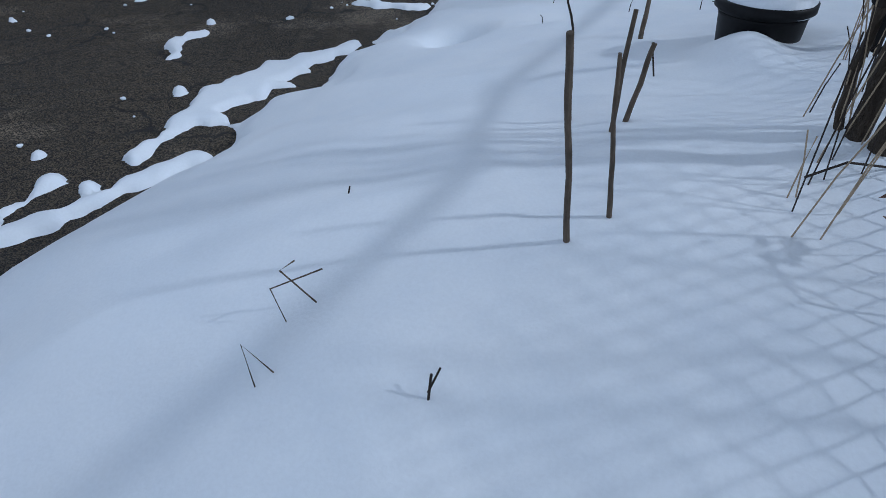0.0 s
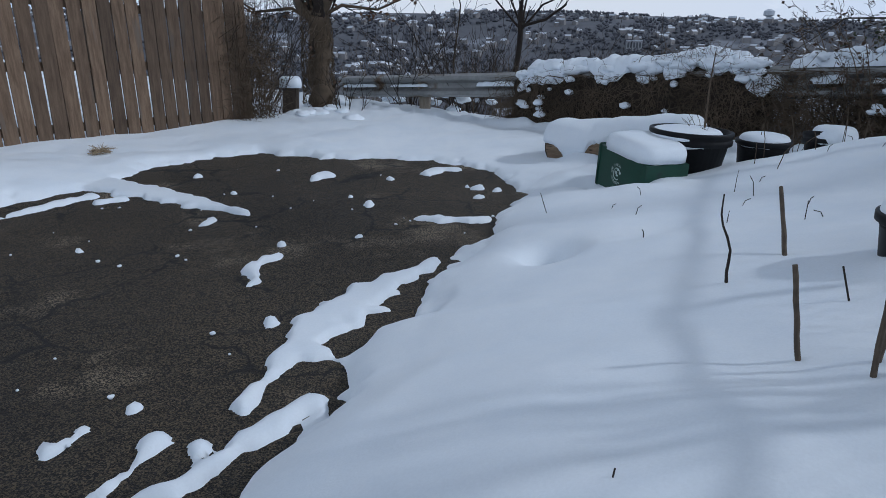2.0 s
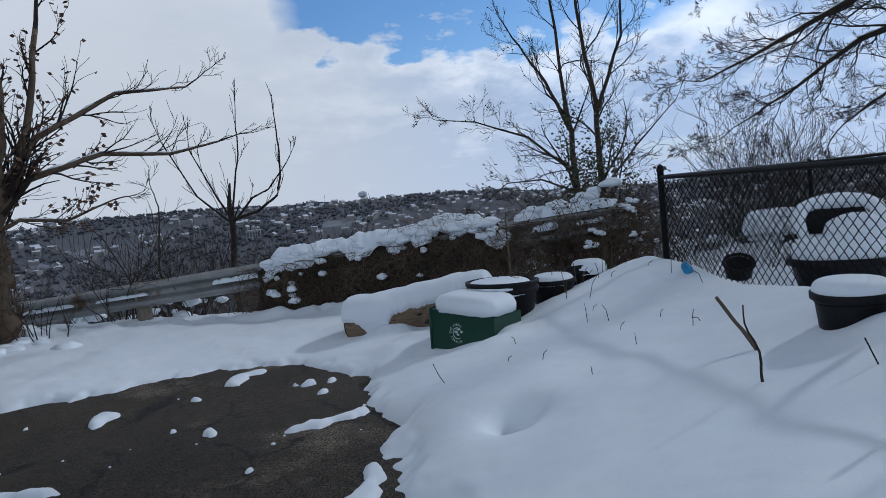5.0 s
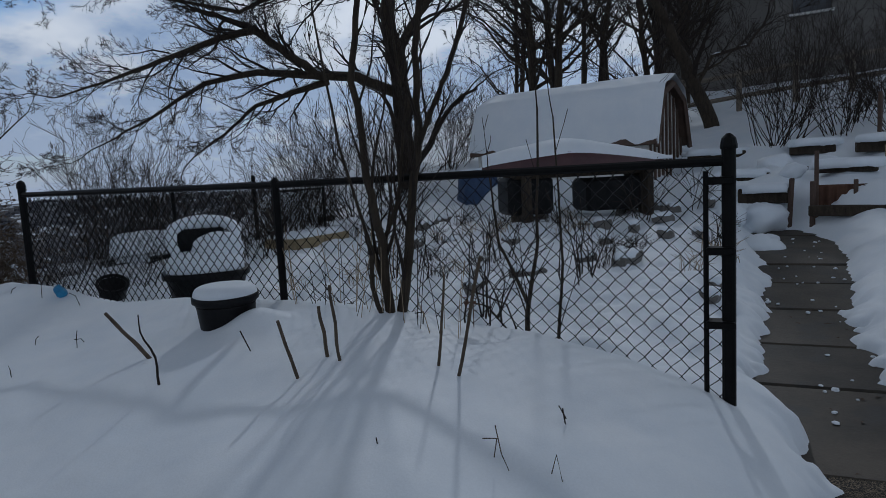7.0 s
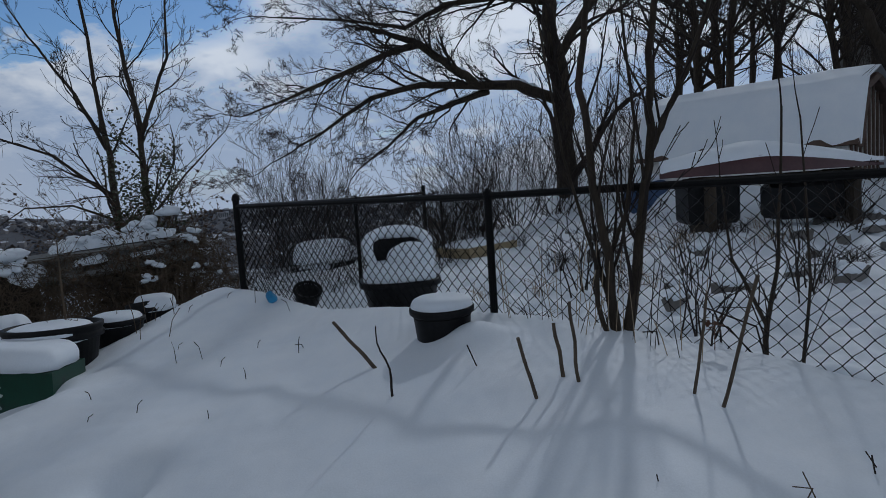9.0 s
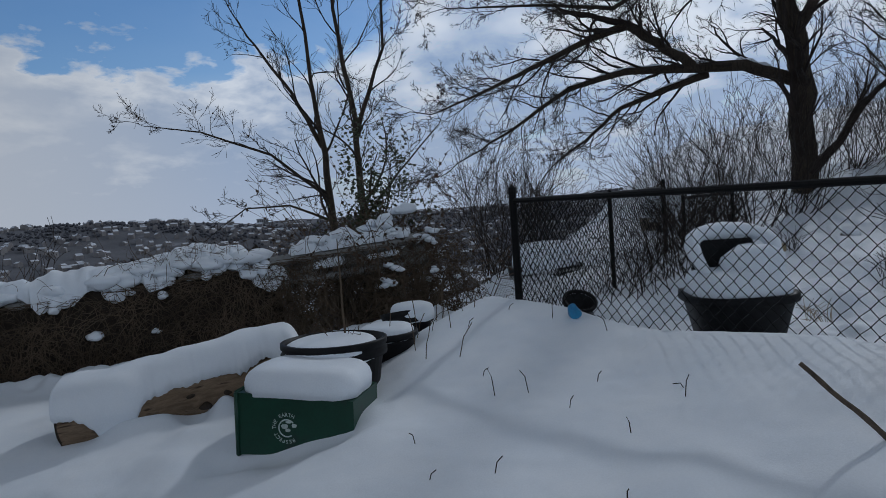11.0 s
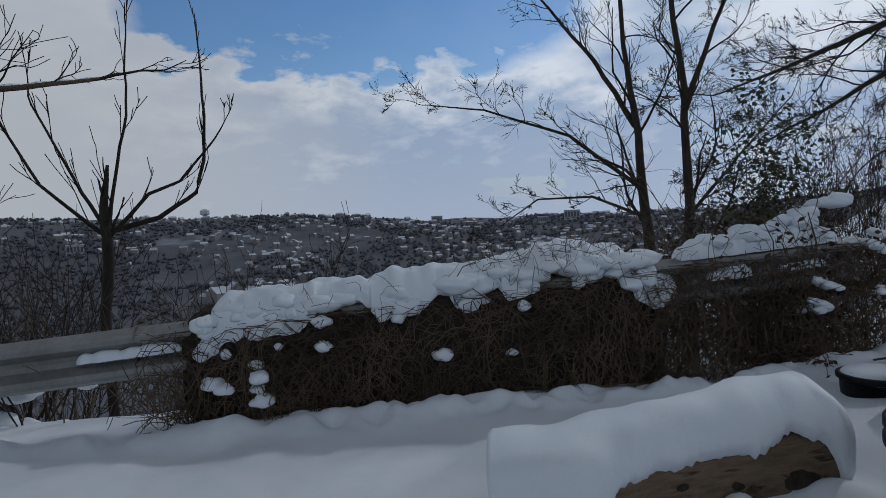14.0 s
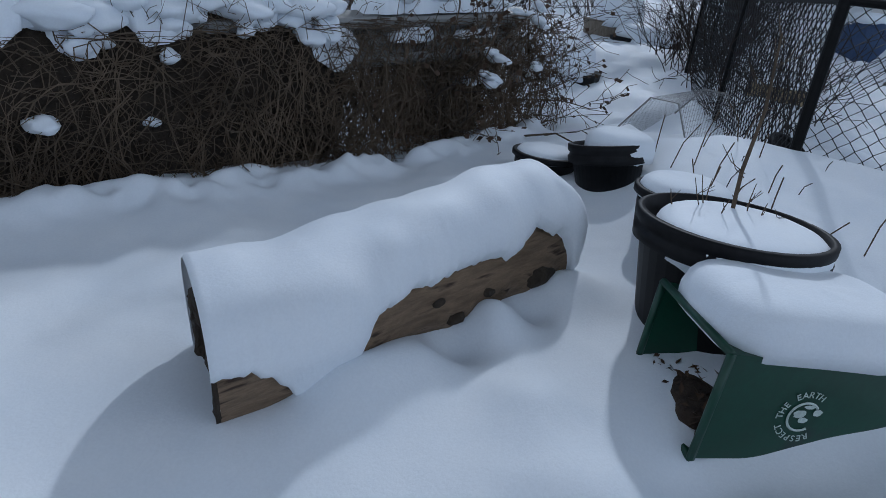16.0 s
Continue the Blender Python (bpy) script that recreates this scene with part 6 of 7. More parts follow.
def tub_chair():
    """Moulded dark tub heaped with snow, like an armchair."""
    x, y = 2.62, 3.02
    g = 0.57
    t = thing("snowy_tub_seat", (x, y, g), "black tub with an armchair-shaped heap of snow", "garden tub", rz=20)
    n = 30
    v, f = [], []
    for r, z in ((.21, 0), (.27, .25), (.295, .26), (.295, .30), (.25, .30), (.23, .22)):
        for i in range(n):
            a = i * 2 * math.pi / n
            q = (abs(math.cos(a)) ** 3 + abs(math.sin(a)) ** 3) ** (-1 / 3)
            v.append((r * q * math.cos(a), r * q * math.sin(a), z))
    for k in range(5):
        for i in range(n):
            f.append((k * n + i, k * n + (i + 1) % n, (k + 1) * n + (i + 1) % n, (k + 1) * n + i))
    mesh_object("tub", v, f, BLACKPLASTIC, t, smooth=True)
    vv, ff = cap_mesh("seat", 0, 0, .27, .26, .28, .15, 3, 0, 21, .06, .02)
    mesh_object("seat_snow", vv, ff, SNOW, t, smooth=True)
    ms = Soup()
    clump(ms, (-.01, -.09, .43), .18, 77, .75)
    clump(ms, (-.10, .10, .36), .13, 78, .55)
    ms.out("heap_snow", SNOW, t, smooth=True)
    pts = [(.02 + .17 * math.cos(a), .22 * math.sin(a), .36 + .27 * (1 - (abs(a) / 2.35) ** 3)) for a in np.linspace(-2.2, 2.2, 13)]
    vv, ff = tube(pts, [.030, .038, .042, .040, .046, .052, .058, .054, .046, .042, .044, .038, .030], 12)
    mesh_object("back_snow", vv, ff, SNOW, t, smooth=True)
    # black plate added as the shade in the hollow under the snow arch
    part("backrest", box_bm(.03, .34, .26, (.12, .03, .46), .012), BLACKPLASTIC, t)
    t.scale = (1.05, 1.05, 1.03)


tub_chair()


def raised_bed(x, y, rz, L, W, H, g, label):
    t = thing("raised_bed", (x, y, g), label, "raised bed", rz=rz)
    for sy in (-1, 1):
        part("plank", box_bm(L, .035, H, (0, sy * W / 2, H / 2), .005), YELLOWWOOD, t)
    for sx in (-1, 1):
        part("plank", box_bm(.035, W - .04, H, (sx * L / 2, 0, H / 2), .005), YELLOWWOOD, t)
    vv, ff = cap_mesh("s", 0, 0, L / 2 - .01, W / 2 - .01, H - .03, .10, 6, 0, 33, .03, .0)
    mesh_object("bed_snow", vv, ff, SNOW, t, smooth=True)


raised_bed(6.3, 3.1, -25, 1.1, .5, .2, .60, "pale wooden raised bed with snow inside the fence")


def wire_cage():
    t = thing("wire_cage", (3.50, 4.62, 0.50), "galvanised wire mesh cloche leaning by the raised bed", "wire cage", rz=-33)
    s = Soup()
    W, H, L, st = .6, .34, 1.0, .030
    for i in range(int(L / st) + 1):
        s.tube([(i * st, 0, 0), (i * st, .16, H), (i * st, .34, H), (i * st, W, 0)], .0011, 3)
    prof = [(0, 0), (.16, H), (.34, H), (W, 0)]
    for a, b in zip(prof, prof[1:]):
        m = int(math.hypot(b[0] - a[0], b[1] - a[1]) / st)
        for q in range(m + 1):
            y, z = a[0] + (b[0] - a[0]) * q / m, a[1] + (b[1] - a[1]) * q / m
            s.tube([(0, y, z), (L, y, z)], .0011, 3)
    s.out("mesh", WIRE, t)
    for x in (0, L):
        f = Soup()
        f.tube([(x, 0, 0), (x, .16, H), (x, .34, H), (x, W, 0)], .006, 5)
        f.out("hoop", STEEL, t)


wire_cage()
pot((3.42, 4.20, 0.53), 0.12, 0.10, 0.21, "small black pot lying by the wire cage", rim=.02, ribs=False, tilt=(20, -25))

# blue scrap on the snow by the corner post
b = bmesh.new()
bmesh.ops.create_icosphere(b, subdivisions=3, radius=.040)
for q in b.verts:
    q.co *= 1 + .7 * noise.noise(q.co * 22)
    q.co.z *= 1.1
ob = part("plastic_bag", b, BLUE)
ob.location = (2.2, 3.88, snow_at(2.2, 3.88) + .045)
tagged(ob, "crumpled bright blue plastic bag on the snow", "bag")

# barrels and blocks of snow along the way past the corner
for i, (x, y, rx, h) in enumerate(((6.4, 5.35, .50, .46), (10.2, 4.3, .50, .60), (9.6, 3.9, .55, .30))):
    z = snow_at(x, y)
    t = thing("garden_tub", (x, y, z - .05), "dark garden tub buried under a snow dome", "garden tub", "buried tubs")
    v, f = tube([(0, 0, 0), (0, 0, h * .45)], [rx * .9, rx * .97], 20)
    mesh_object("body", v, f, BLACKPLASTIC if i != 1 else GREYWOOD, t)
    vv, ff = cap_mesh("s", 0, 0, rx, rx * .8, h * .4, h * .7, 2.2, 0, i + 60, .1, .05)
    mesh_object("snow_dome", vv, ff, SNOW, t, smooth=True)

# ---------------------------------------------------------------- terraces, barrow, house above
for i, (ux, w) in enumerate(((6.65, 0), (8.65, 1))):
    e = Vector((.66, .75)).normalized()
    for j in range(4):
        c = Vector((.75, -.66)) * ux + e * (-5.6 + j * 2.05 + .7 * w)
        g = float(garden(np.array(c.x - .3), np.array(c.y + .26)))
        t = part("retaining_timber", box_bm(1.95, .14, .13, (0, 0, 0), .012), BARK)
        t.matrix_world = Matrix.Translation((c.x, c.y, g + .12)) @ Matrix.Rotation(math.atan2(e.y, e.x), 4, "Z")
        tagged(t, "dark weathered retaining timber holding a snowy terrace", "timber", "terrace timbers")


def rusty_panel():
    """Ribbed rusted sheet standing between stakes."""
    t = thing("rusty_panel", (5.95, -3.78, 0.60), "ribbed rust-brown sheet panel standing between stakes by the path", "metal panel", rz=60)
    v, f = [], []
    n = 48
    for i in range(n + 1):
        x = -.40 + .80 * i / n
        for z in (-.05, .22, .50):
            for off in (0, .008):
                v.append((x, .014 * math.sin(i * 1.1) + off, z + .01 * math.sin(i * .5)))
    for i in range(n):
        for k in (0, 2):
            a, c = i * 6 + k, (i + 1) * 6 + k
            f += [(a, c, c + 2, a + 2), (a + 1, a + 3, c + 3, c + 1)]
        f.append((i * 6 + 4, (i + 1) * 6 + 4, (i + 1) * 6 + 5, i * 6 + 5))
    mesh_object("sheet", v, f, RUST, t)
    part("top_bar", box_bm(.86, .035, .04, (0, -.015, .50), .006), RUST, t)
    for x, h in ((-.42, .62), (.0, .58), (.42, .95)):
        part("stake", box_bm(.05, .05, h + .2, (x, .05, h / 2 - .1), .008), BROWNPAINT, t)


rusty_panel()
for i, (x, y, h, lean) in enumerate(((6.36, -3.18, .62, 6), (6.03, -3.30, .55, 0), (7.9, -5.3, .75, 0))):
    bm = box_bm(.055, .055, h + .2, (0, 0, h / 2 - .1), .010)
    ob = part("bank_post", bm, BROWNPAINT)
    ob.matrix_world = pose(x, y, snow_at(x, y), lean, lean, 20 * i)
    tagged(ob, "dark weathered short post in the snowy bank", "post", "bank posts")
ob = part("garden_canister", box_bm(.15, .13, .30, (0, 0, .13), .02, segs=2), YELLOWWOOD)
ob.matrix_world = pose(6.9, -4.85, snow_at(6.9, -4.85), 0, 3, 40)
tagged(ob, "dull yellow canister standing on the snowy terrace", "canister")
for x, y, L, h in ((8.0, -4.35, .62, .18), (7.35, -5.05, .75, .20), (6.45, -3.95, .7, .12), (6.64, -2.98, .62, .20), (8.9, -3.25, .9, .14), (7.5, -3.1, .7, .12)):
    t = part("terrace_block", box_bm(L, .16, h, (0, 0, h / 2), .015), BARK)
    t.matrix_world = pose(x, y, snow_at(x, y) - .02, 0, 0, 60 + 9 * math.sin(x * 7 + y * 5))
    tagged(t, "dark terrace edging block capped with snow", "edging", "terrace blocks")
    vv, ff = cap_mesh("s", 0, .02, L * .54, .16, h - .02, .09, 2.3, 0, x * 3, .5, .05)
    mesh_object("snow_top", vv, ff, SNOW, t, smooth=True)
for x, y, r in ((5.2, -2.3, .22), (5.7, -2.6, .16), (6.3, -2.4, .2), (6.42, -2.86, .27), (7.2, -4.1, .2), (7.8, -3.7, .25), (6.9, -3.5, .16)):
    s = Soup()
    clump(s, (0, 0, .05), r, x * 7, .8)
    ob = s.out("snowy_stone", SNOW, smooth=True)
    ob.location = (x, y, snow_at(x, y))
    tagged(ob, "rounded stone under a snow dome by the path", "stone", "snowy stones")


def house():
    m = pose(19.0, -12.5, 3.2, 0, 0, -32)
    t = thing("house", m, "plain grey rendered house wall above the garden", "house")
    part("wall", box_bm(.3, 14, 8, (0, 0, 3.5), .02), GREYWALL, t)
    for i, y in enumerate((-4, -1.2, 2.0)):
        w = part("window", box_bm(.06, 1.1, .8, (-.16, y, 3.4), .01), DARKGLASS, t)
        part("frame", box_bm(.10, 1.3, .08, (-.17, y, 3.85), .01), WHITEPAINT, w)
        part("sill", box_bm(.16, 1.3, .08, (-.19, y, 2.95), .01), WHITEPAINT, w)
    part("roof", box_bm(4, 15, .25, (1, 0, 7.6), .03), BROWNPAINT, t)


house()
rl = thing("wooden_railing", (0, 0, 0), "weathered wooden railing on the bank, snow on its bars", "railing")
ra, rb = Vector((13.2, -4.2)), Vector((13.0, -10.5))
for i in range(6):
    p = ra.lerp(rb, i / 5)
    g = float(garden(np.array(p.x), np.array(p.y)))
    part("post", box_bm(.1, .1, 1.1, (p.x, p.y, g + .5), .01), GREYWOOD, rl)
    if i < 5:
        q = ra.lerp(rb, (i + 1) / 5)
        h = float(garden(np.array(q.x), np.array(q.y)))
        for z in (.45, .95):
            v, f = tube([(p.x, p.y, g + z), (q.x, q.y, h + z)], [.05, .05], 4)
            mesh_object("bar", v, f, GREYWOOD, rl)

# ---------------------------------------------------------------- woods and thickets


def generic_tree(seed, h, r):
    q = random.Random(seed)
    bend = [(q.uniform(-.5, .5), q.uniform(-.5, .5)) for _ in range(3)]
    limbs = [([(0, 0, -.3), (bend[0][0] * .3, bend[0][1] * .3, h * .3), (bend[1][0], bend[1][1], h * .6), (bend[2][0] * 1.6, bend[2][1] * 1.6, h * .85)], r, r * .3, 12, h * .22)]
    for i in range(8):
        a, z = q.uniform(0, 6.28), h * q.uniform(.12, .6)
        c, sn = math.cos(a), math.sin(a)
        limbs.append(([(bend[0][0] * .3 * z / (h * .3), bend[0][1] * .3 * z / (h * .3), z), (c * h * .10, sn * h * .10, z + h * .06), (c * h * .2, sn * h * .2, z + h * .16), (c * h * .27, sn * h * .27, z + h * .2)], r * .42, r * .1, 8, h * .16))
    return tree((0, 0, 0), "tall bare winter woodland tree on the bank", limbs, seed, depth=3, kids=(2, 4), spread=.55, least=.006, group="bank trees", trunk_sides=7)


gt = [generic_tree(51, 9, .12), generic_tree(52, 7.5, .09), generic_tree(53, 10, .15)]
wr = random.Random(9)
spots = [(14.5, -1.5), (13.2, -3.6), (18.8, -2.2), (18.5, -3.5), (20.5, -1), (21, -7), (24, -4), (26, -9), (15.6, -4.4), (28, -2), (16.8, -5.6), (17, -1.2), (22, -4.5)]
for i, (x, y) in enumerate(spots):
    m = pose(x, y, float(garden(np.array(x), np.array(y))) - .1, wr.uniform(-6, 6), wr.uniform(-6, 6), wr.uniform(0, 360))
    if i < 3:
        gt[i].matrix_world = m
    else:
        copy_thing(gt[i % 3], m)


def thicket(name, label, n, h, spread, seed, mat=TWIG, depth=1):
    t = thing(name, (0, 0, 0), label, "shrub", "bare shrubs")
    q, s = random.Random(seed), Soup()
    for i in range(n):
        a, u = q.uniform(0, 6.28), q.uniform(0, spread * .5)
        grow(s, Vector((u * math.cos(a), u * math.sin(a), -.05)), Vector((math.cos(a) * .5, math.sin(a) * .5, 1.1)), h * q.uniform(.6, 1.1), .008, depth, q, .6, .2, (3, 5), .16, None, .0028, 4)
    s.out("stem_mass", mat, t)
    return t


th = [thicket("bare_shrub", "leafless brushy shrub rising from snow", 22, 1.3, .5, 61), thicket("bare_shrub", "leafless brushy shrub rising from snow", 9, .6, .5, 62), thicket("bare_shrub", "leafless brushy shrub rising from snow", 30, 1.9, .8, 63, depth=2)]
places = [(7.4, 6.4, 2), (8.8, 6.6, 2), (6.9, 3.6, 0), (9.5, 3.0, 2), (8.2, 3.4, 0), (10.6, 2.4, 2), (12.5, 4.4, 2), (1.85, 1.0, 1), (2.9, 0.2, 1), (4.3, 0.7, 1), (4.9, 1.6, 1), (8.6, -6.2, 0), (9.4, -7.4, 0), (10.2, -5.2, 2), (11.3, -7.6, 2), (12.3, -3.0, 2), (3.1, 1.6, 1), (14, 0.6, 2), (12.9, 1.2, 2), (2.0, 9.2, 0), (3.2, 8.4, 0), (0.2, 9.8, 0), (4.2, 7.6, 0), (-0.6, 10.2, 0), (8.45, -4.0, 2), (8.8, -5.2, 0), (9.6, -5.9, 0), (8.3, -5.9, 0), (10.6, -6.6, 0), (7.0, -2.2, 1), (6.0, -1.2, 1), (2.6, 10.4, 2), (0.9, 11.6, 2), (-2.6, 9.2, 0), (-1.5, 9.6, 1), (-3.0, 10.4, 2)]
used = set()
for x, y, k in places:
    m = pose(x, y, snow_at(x, y), wr.uniform(-8, 8), wr.uniform(-8, 8), wr.uniform(0, 360))
    if k not in used:
        used.add(k)
        th[k].matrix_world = m
    else:
        copy_thing(th[k], m)
# brush on the drop below the rail, and vines over the fence end
s = Soup()
q = random.Random(77)
for i in range(420):
    t = q.uniform(-.5, 9.5)
    p = along_rail(t, -q.uniform(.15, 2.2))
    z = snow_at(p.x, p.y)
    grow(s, Vector((p.x, p.y, z - .05)), Vector((q.gauss(0, .35), q.gauss(0, .35), 1)), q.uniform(.4, 1.1), .006, 1, q, .6, .1, (2, 4), .18, None, .0022, 3)
tagged(s.out("slope_brush", VINE), "tangled brown brush on the slope behind the rail", "brush", kind="stuff")
s = Soup()
for i in range(900):
    x, y = q.uniform(3.2, 9.5), q.uniform(3.2, 6.6)
    lim = CORNER[1] - .62 * (x - CORNER[0])
    if y < lim + .25 or (y > 4.6 and x < 5.0 + (y - 4.6) * 1.2 and y < 5.9) or 4.1 < y < 6.1:
        continue
    z = snow_at(x, y)
    grow(s, Vector((x, y, z - .05)), Vector((q.gauss(0, .4), q.gauss(0, .4), 1)), q.uniform(.4, .95), .006, 1, q, .7, .0, (2, 4), .22, None, .0028, 3)
tagged(s.out("garden_brush", TWIG), "dark matted brush behind the wire fence", "brush", kind="stuff")
s = Soup()
for i in range(1100):
    u = q.uniform(0, 1) ** .6
    p = FA.lerp(FB, .80 + .34 * u) + Vector((fe.y, -fe.x)) * q.uniform(-.05, .10)
    z0 = q.uniform(.25, 1.65 - .9 * max(0, u - .55))
    pts = [Vector((p.x, p.y, z0))]
    d = Vector((q.gauss(0, .5), q.gauss(0, .5), q.uniform(-.8, 1)))
    for k in range(4):
        d += Vector((q.gauss(0, .4), q.gauss(0, .4), q.gauss(0, .4)))
        pts.append(pts[-1] + d.normalized() * .09)
    s.tube(pts, .0025, 3)
tagged(s.out("fence_vines", VINE), "dry vines climbing over the end of the board fence", "vines", kind="stuff")

# ---------------------------------------------------------------- small things of the garden
sap = Soup()
sap.tube([(0, 0, 0), (.004, .01, .2), (-.006, .0, .4), (.012, .014, .62)], [.0075, .007, .0055, .003], 6, True)
sq = random.Random(15)
for i in range(9):
    z = sq.uniform(.05, .6)
    a = sq.uniform(0, 6.28)
    sap.tube([(0, 0, z), (math.cos(a) * .05, math.sin(a) * .05, z + .03), (math.cos(a) * .09, math.sin(a) * .09, z + .08)], [.002, .0016, .001], 3)
ob = sap.out("sapling", VINE)
ob.location = (TUB[0] + .10, TUB[1] - .02, .74)
tagged(ob, "thin bare sapling planted in the large tub", "sapling")
for i in range(9):
    a, r = sq.uniform(0, 6.28), sq.uniform(.05, .2)
    x, y = TUB[0] + r * math.cos(a), TUB[1] + r * math.sin(a)
    tw = Soup()
    d = Vector((sq.gauss(0, .05), sq.gauss(0, .05), sq.uniform(.05, .14)))
    tw.tube([Vector(), d * .6 + Vector((.01, 0, 0)), d], [.0025, .002, .0012], 4, True)
    tw.tube([d * .55, d * .55 + Vector((sq.gauss(0, .03), sq.gauss(0, .03), .03))], [.0016, .001], 3)
    ob = tw.out("rose_twig", VINE)
    ob.location = (x, y, .785)
    tagged(ob, "short thorny reddish twig poking through tub snow", "twig", "tub twigs")
# thorny canes round the pots
for i in range(16):
    x, y = sq.uniform(1.7, 3.0), sq.uniform(4.4, 5.1)
    dx, dy, h = sq.gauss(0, .07), sq.gauss(0, .07), sq.uniform(.08, .3)
    stalk([(x, y, -.03), (x + dx * .4, y + dy * .4, h * .6), (x + dx, y + dy, h)], .0028, "bare thorny cane among the pots", VINE)
# black can sunk in a hollow of the snow
can = pot((0.04, 3.42, snow_at(.04, 3.42) - .06), .045, .04, .10, "small black can sunk in a snow hollow", rim=.012, ribs=False, tilt=(30, 20))
# dead plants and stones in the garden beyond the wire
gq = random.Random(88)


def tuft(seed, n, h):
    t, q = Soup(), random.Random(seed)
    for i in range(n):
        a, b = q.uniform(0, 6.28), q.uniform(.1, .5)
        L = h * q.uniform(.4, 1)
        d = Vector((math.cos(a) * b, math.sin(a) * b, 1)).normalized()
        p0 = Vector((q.gauss(0, .05), q.gauss(0, .05), -.03))
        t.tube([p0, p0 + d * L * .6, p0 + d * L + Vector((math.cos(a) * .08, math.sin(a) * .08, -.03))], [.003, .0025, .0015], 3)
    return t


bases = [tuft(1, 26, .42).out("dead_plant", TWIG), tuft(2, 18, .30).out("dead_plant", STRAW), tuft(3, 34, .26).out("dead_plant", TWIG)]
for b in bases:
    tagged(b, "withered garden plant standing in snow", "dead plant", "withered plants")
first = [True] * 3
for i in range(46):
    x, y = gq.uniform(1.6, 7.5), gq.uniform(-2.2, 2.6)
    if fence_side(np.array(x), np.array(y)) < .35 or float(poly_sdf(np.array([x]), np.array([y]), PATH_EDGE)[0]) < .25:
        continue
    k = gq.randrange(3)
    m = pose(x, y, snow_at(x, y), gq.uniform(-10, 10), gq.uniform(-10, 10), gq.uniform(0, 360))
    if first[k]:
        bases[k].matrix_world, first[k] = m, False
    else:
        copy_thing(bases[k], m)
for i in range(38):
    x, y = gq.uniform(2.2, 8.0), gq.uniform(-2.4, 2.0)
    if fence_side(np.array(x), np.array(y)) < .5 or float(poly_sdf(np.array([x]), np.array([y]), PATH_EDGE)[0]) < .2:
        continue
    L, w, h = gq.uniform(.12, .42), gq.uniform(.08, .2), gq.uniform(.07, .15)
    b = box_bm(L, w, h, (0, 0, 0), .02)
    for q in b.verts:
        q.co += noise.noise_vector(q.co * 9 + Vector((i, 0, 0))) * .03
    st = part("edging_stone", b, GREYWALL)
    st.matrix_world = pose(x, y, snow_at(x, y) + .01, gq.uniform(-8, 8), gq.uniform(-8, 8), gq.uniform(-50, 0))
    tagged(st, "dark garden edging stone poking out of snow", "stone", "edging stones")
    v, f = cap_mesh("s", 0, 0, L * .5, w * .5, h * .42, .05, 2.4, 0, i + 90, .2, .02)
    mesh_object("snow_cover", v, f, SNOW, st, smooth=True)
# snow crumbs and leaf litter on the path
for i in range(46):
    x = gq.uniform(.2, 2.6)
    y = -.5 - .42 * x + gq.uniform(-.35, .35)
    s = Soup()
    if i % 4 == 0:
        clump(s, (0, 0, 0), gq.uniform(.008, .018), i, .4)
        ob = s.out("snow_crumb", SNOW, smooth=True)
        tagged(ob, "crumb of snow on the wet path", "snow", "snow crumbs")
    else:
        u = gq.uniform(.012, .03)
        s.add([(-u, 0, 0), (0, u * .5, .006), (u, 0, .003), (0, -u * .5, .004)], [(0, 1, 2, 3)])
        ob = s.out("fallen_leaf", LEAF)
        tagged(ob, "dead brown leaf lying on the wet path", "leaf", "fallen leaves")
    ob.matrix_world = pose(x, y, float(path_z(x)) + .014, 0, 0, gq.uniform(0, 360))
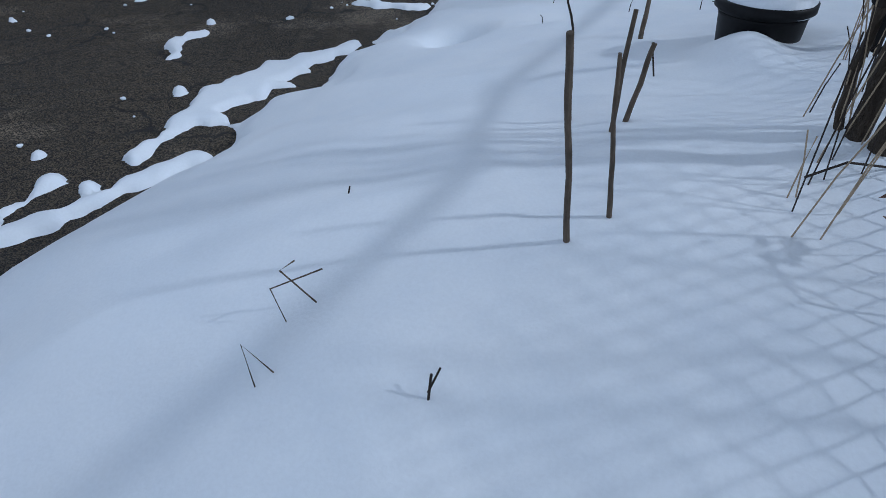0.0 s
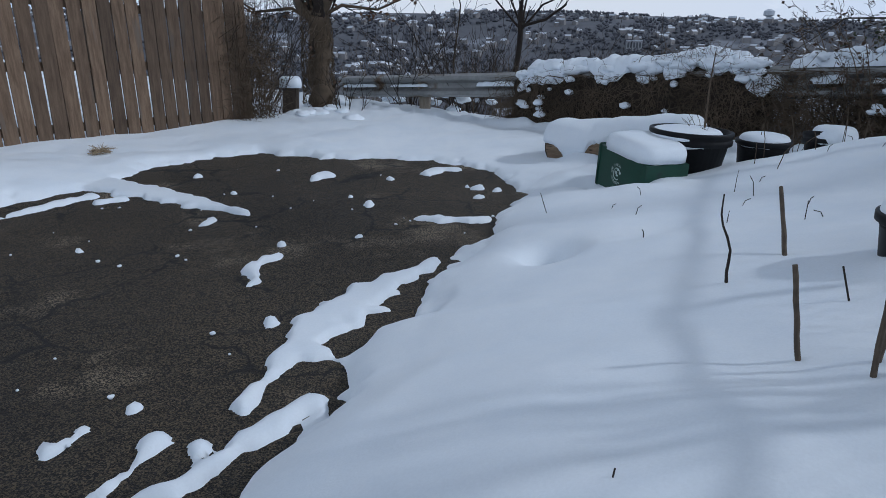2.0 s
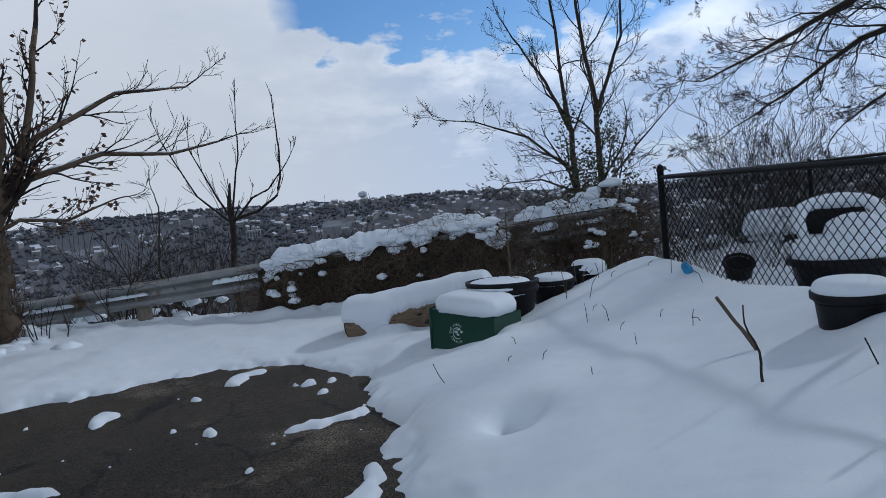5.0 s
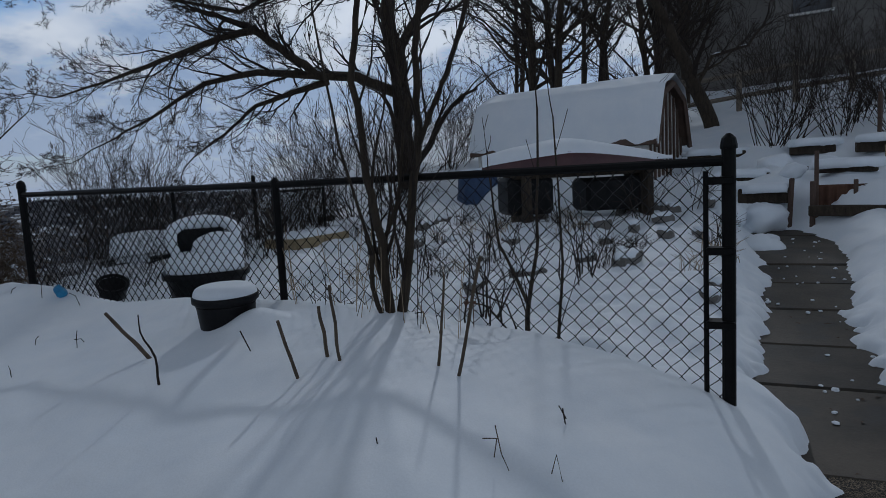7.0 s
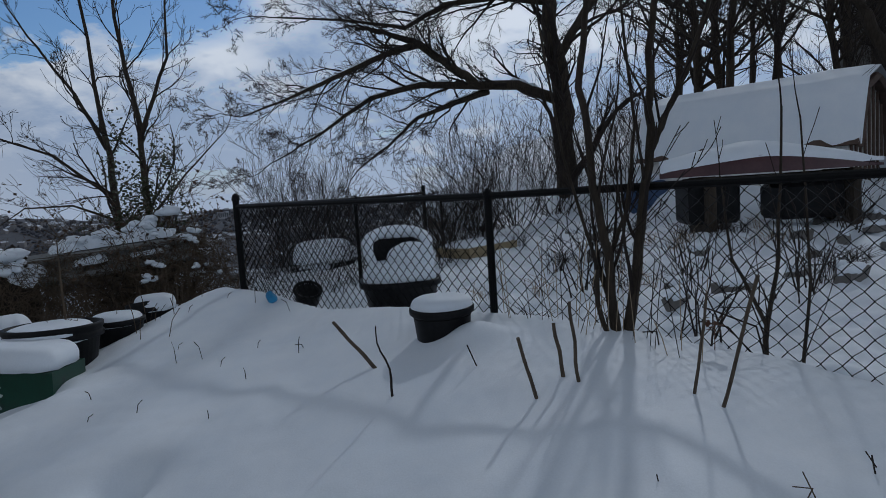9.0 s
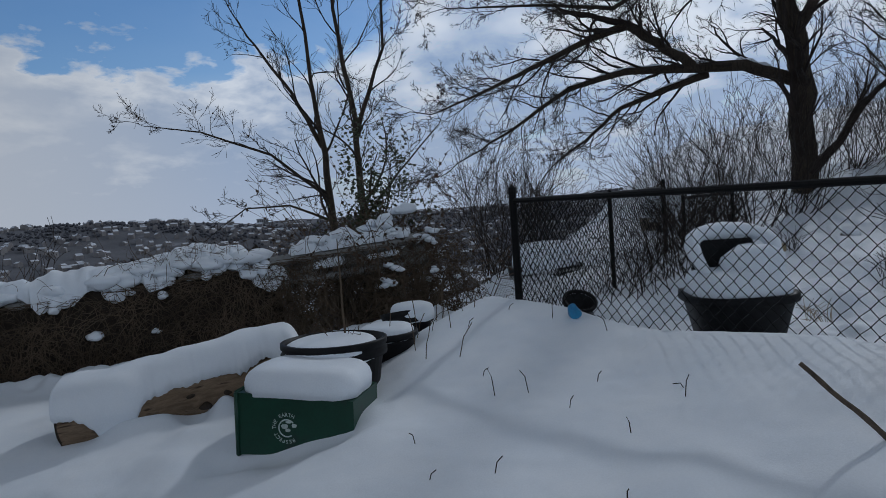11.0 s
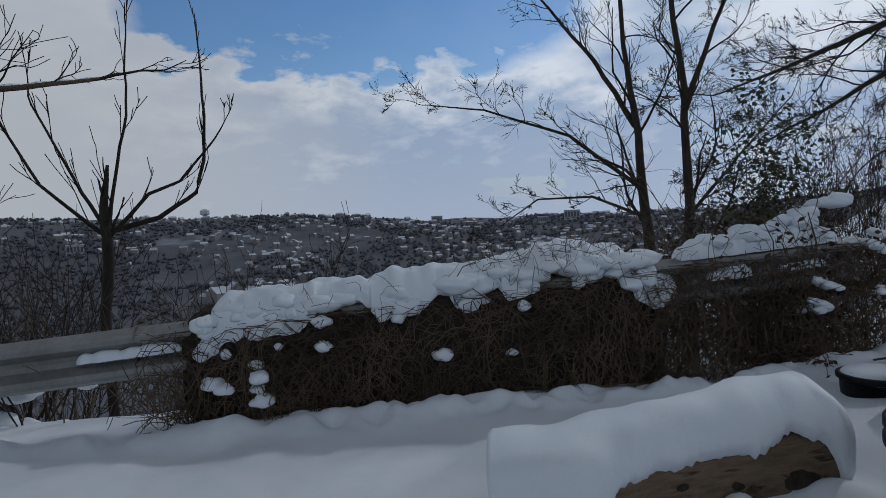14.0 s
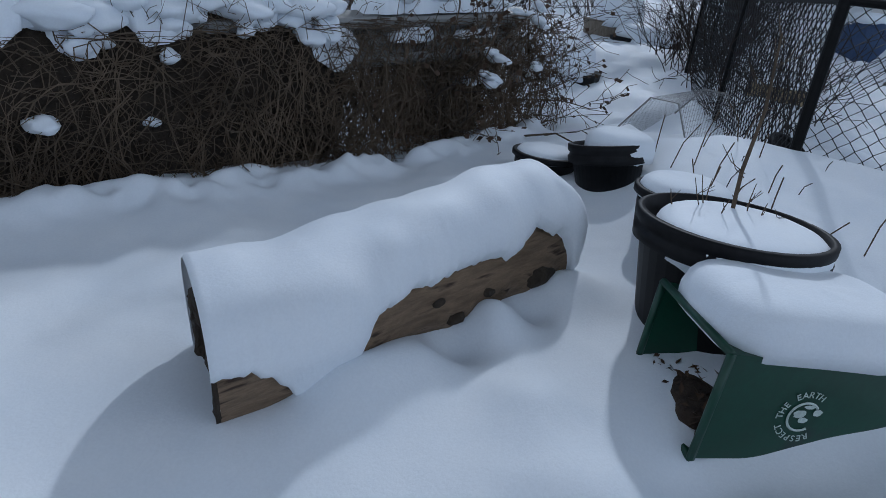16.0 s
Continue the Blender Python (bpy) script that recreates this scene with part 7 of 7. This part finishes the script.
# round snow lump and ball of twigs at the foot of the board fence
gx, gy = -3.55, 6.62
s = Soup()
for i in range(90):
    a, b = gq.uniform(0, 6.28), gq.uniform(-.2, 1)
    d = Vector((math.cos(a), math.sin(a), b)).normalized() * gq.uniform(.06, .16)
    s.tube([Vector((gq.gauss(0, .05), gq.gauss(0, .05), 0)), d * .6, d + Vector((0, 0, -.02))], [.003, .002, .0015], 3)
ob = s.out("grass_clump", STRAW)
ob.location = (gx, gy, snow_at(gx, gy) + .02)
tagged(ob, "dry grass clump half buried at the board fence", "grass")

st = thing("gate_stump", (-2.22, 9.35, 0.10), "short weathered gate post capped with snow", "post")
part("post", box_bm(.20, .18, .80, (0, 0, .25), .02, Matrix.Rotation(radians(4), 4, "Y")), BARK, st)
v, f = cap_mesh("s", 0.02, 0, .15, .14, .62, .12, 2.6, 0, 77, .12, .03)
mesh_object("snow_top", v, f, SNOW, st, smooth=True)
s = Soup()
lq = random.Random(66)
for i in range(12):
    c = (-1.9 + lq.gauss(0, .35), 9.6 + lq.gauss(0, .3))
    clump(s, (c[0], c[1], snow_at(*c) + lq.uniform(-.02, .03)), lq.uniform(.08, .16), i + 50, .45)
for i in range(24):
    t = lq.uniform(4.8, 7.4)
    p = along_rail(t, -lq.uniform(.2, .9))
    clump(s, (p.x, p.y, .45 + lq.uniform(-.2, .2)), lq.uniform(.05, .14), i + 90, .55)
tagged(s.out("brush_snow", SNOW, smooth=True), "snow lumps caught in brush by the rail end", "snow", kind="stuff")

# curled brown leaf cluster on a stalk by the fence
cl = Soup()
for i in range(14):
    a, u = lq.uniform(0, 6.28), lq.uniform(.02, .045)
    p = Vector((lq.gauss(0, .010), lq.gauss(0, .010), lq.gauss(0, .016)))
    d = Vector((math.cos(a) * u, math.sin(a) * u, lq.uniform(-.03, .01)))
    w = d.cross(Vector((0, 0, 1))).normalized() * u * .35
    cl.add([p, p + d * .5 + w, p + d, p + d * .5 - w], [(0, 1, 2, 3)])
cl.tube([(0, 0, 0), (.004, 0, -.08), (0, .004, -.2)], .002, 4)
ob = cl.out("dry_leaf_cluster", RUST)
ob.location = (0.79, 1.07, 0.90)
tagged(ob, "curled rust-brown dry leaf on a stalk", "leaf")
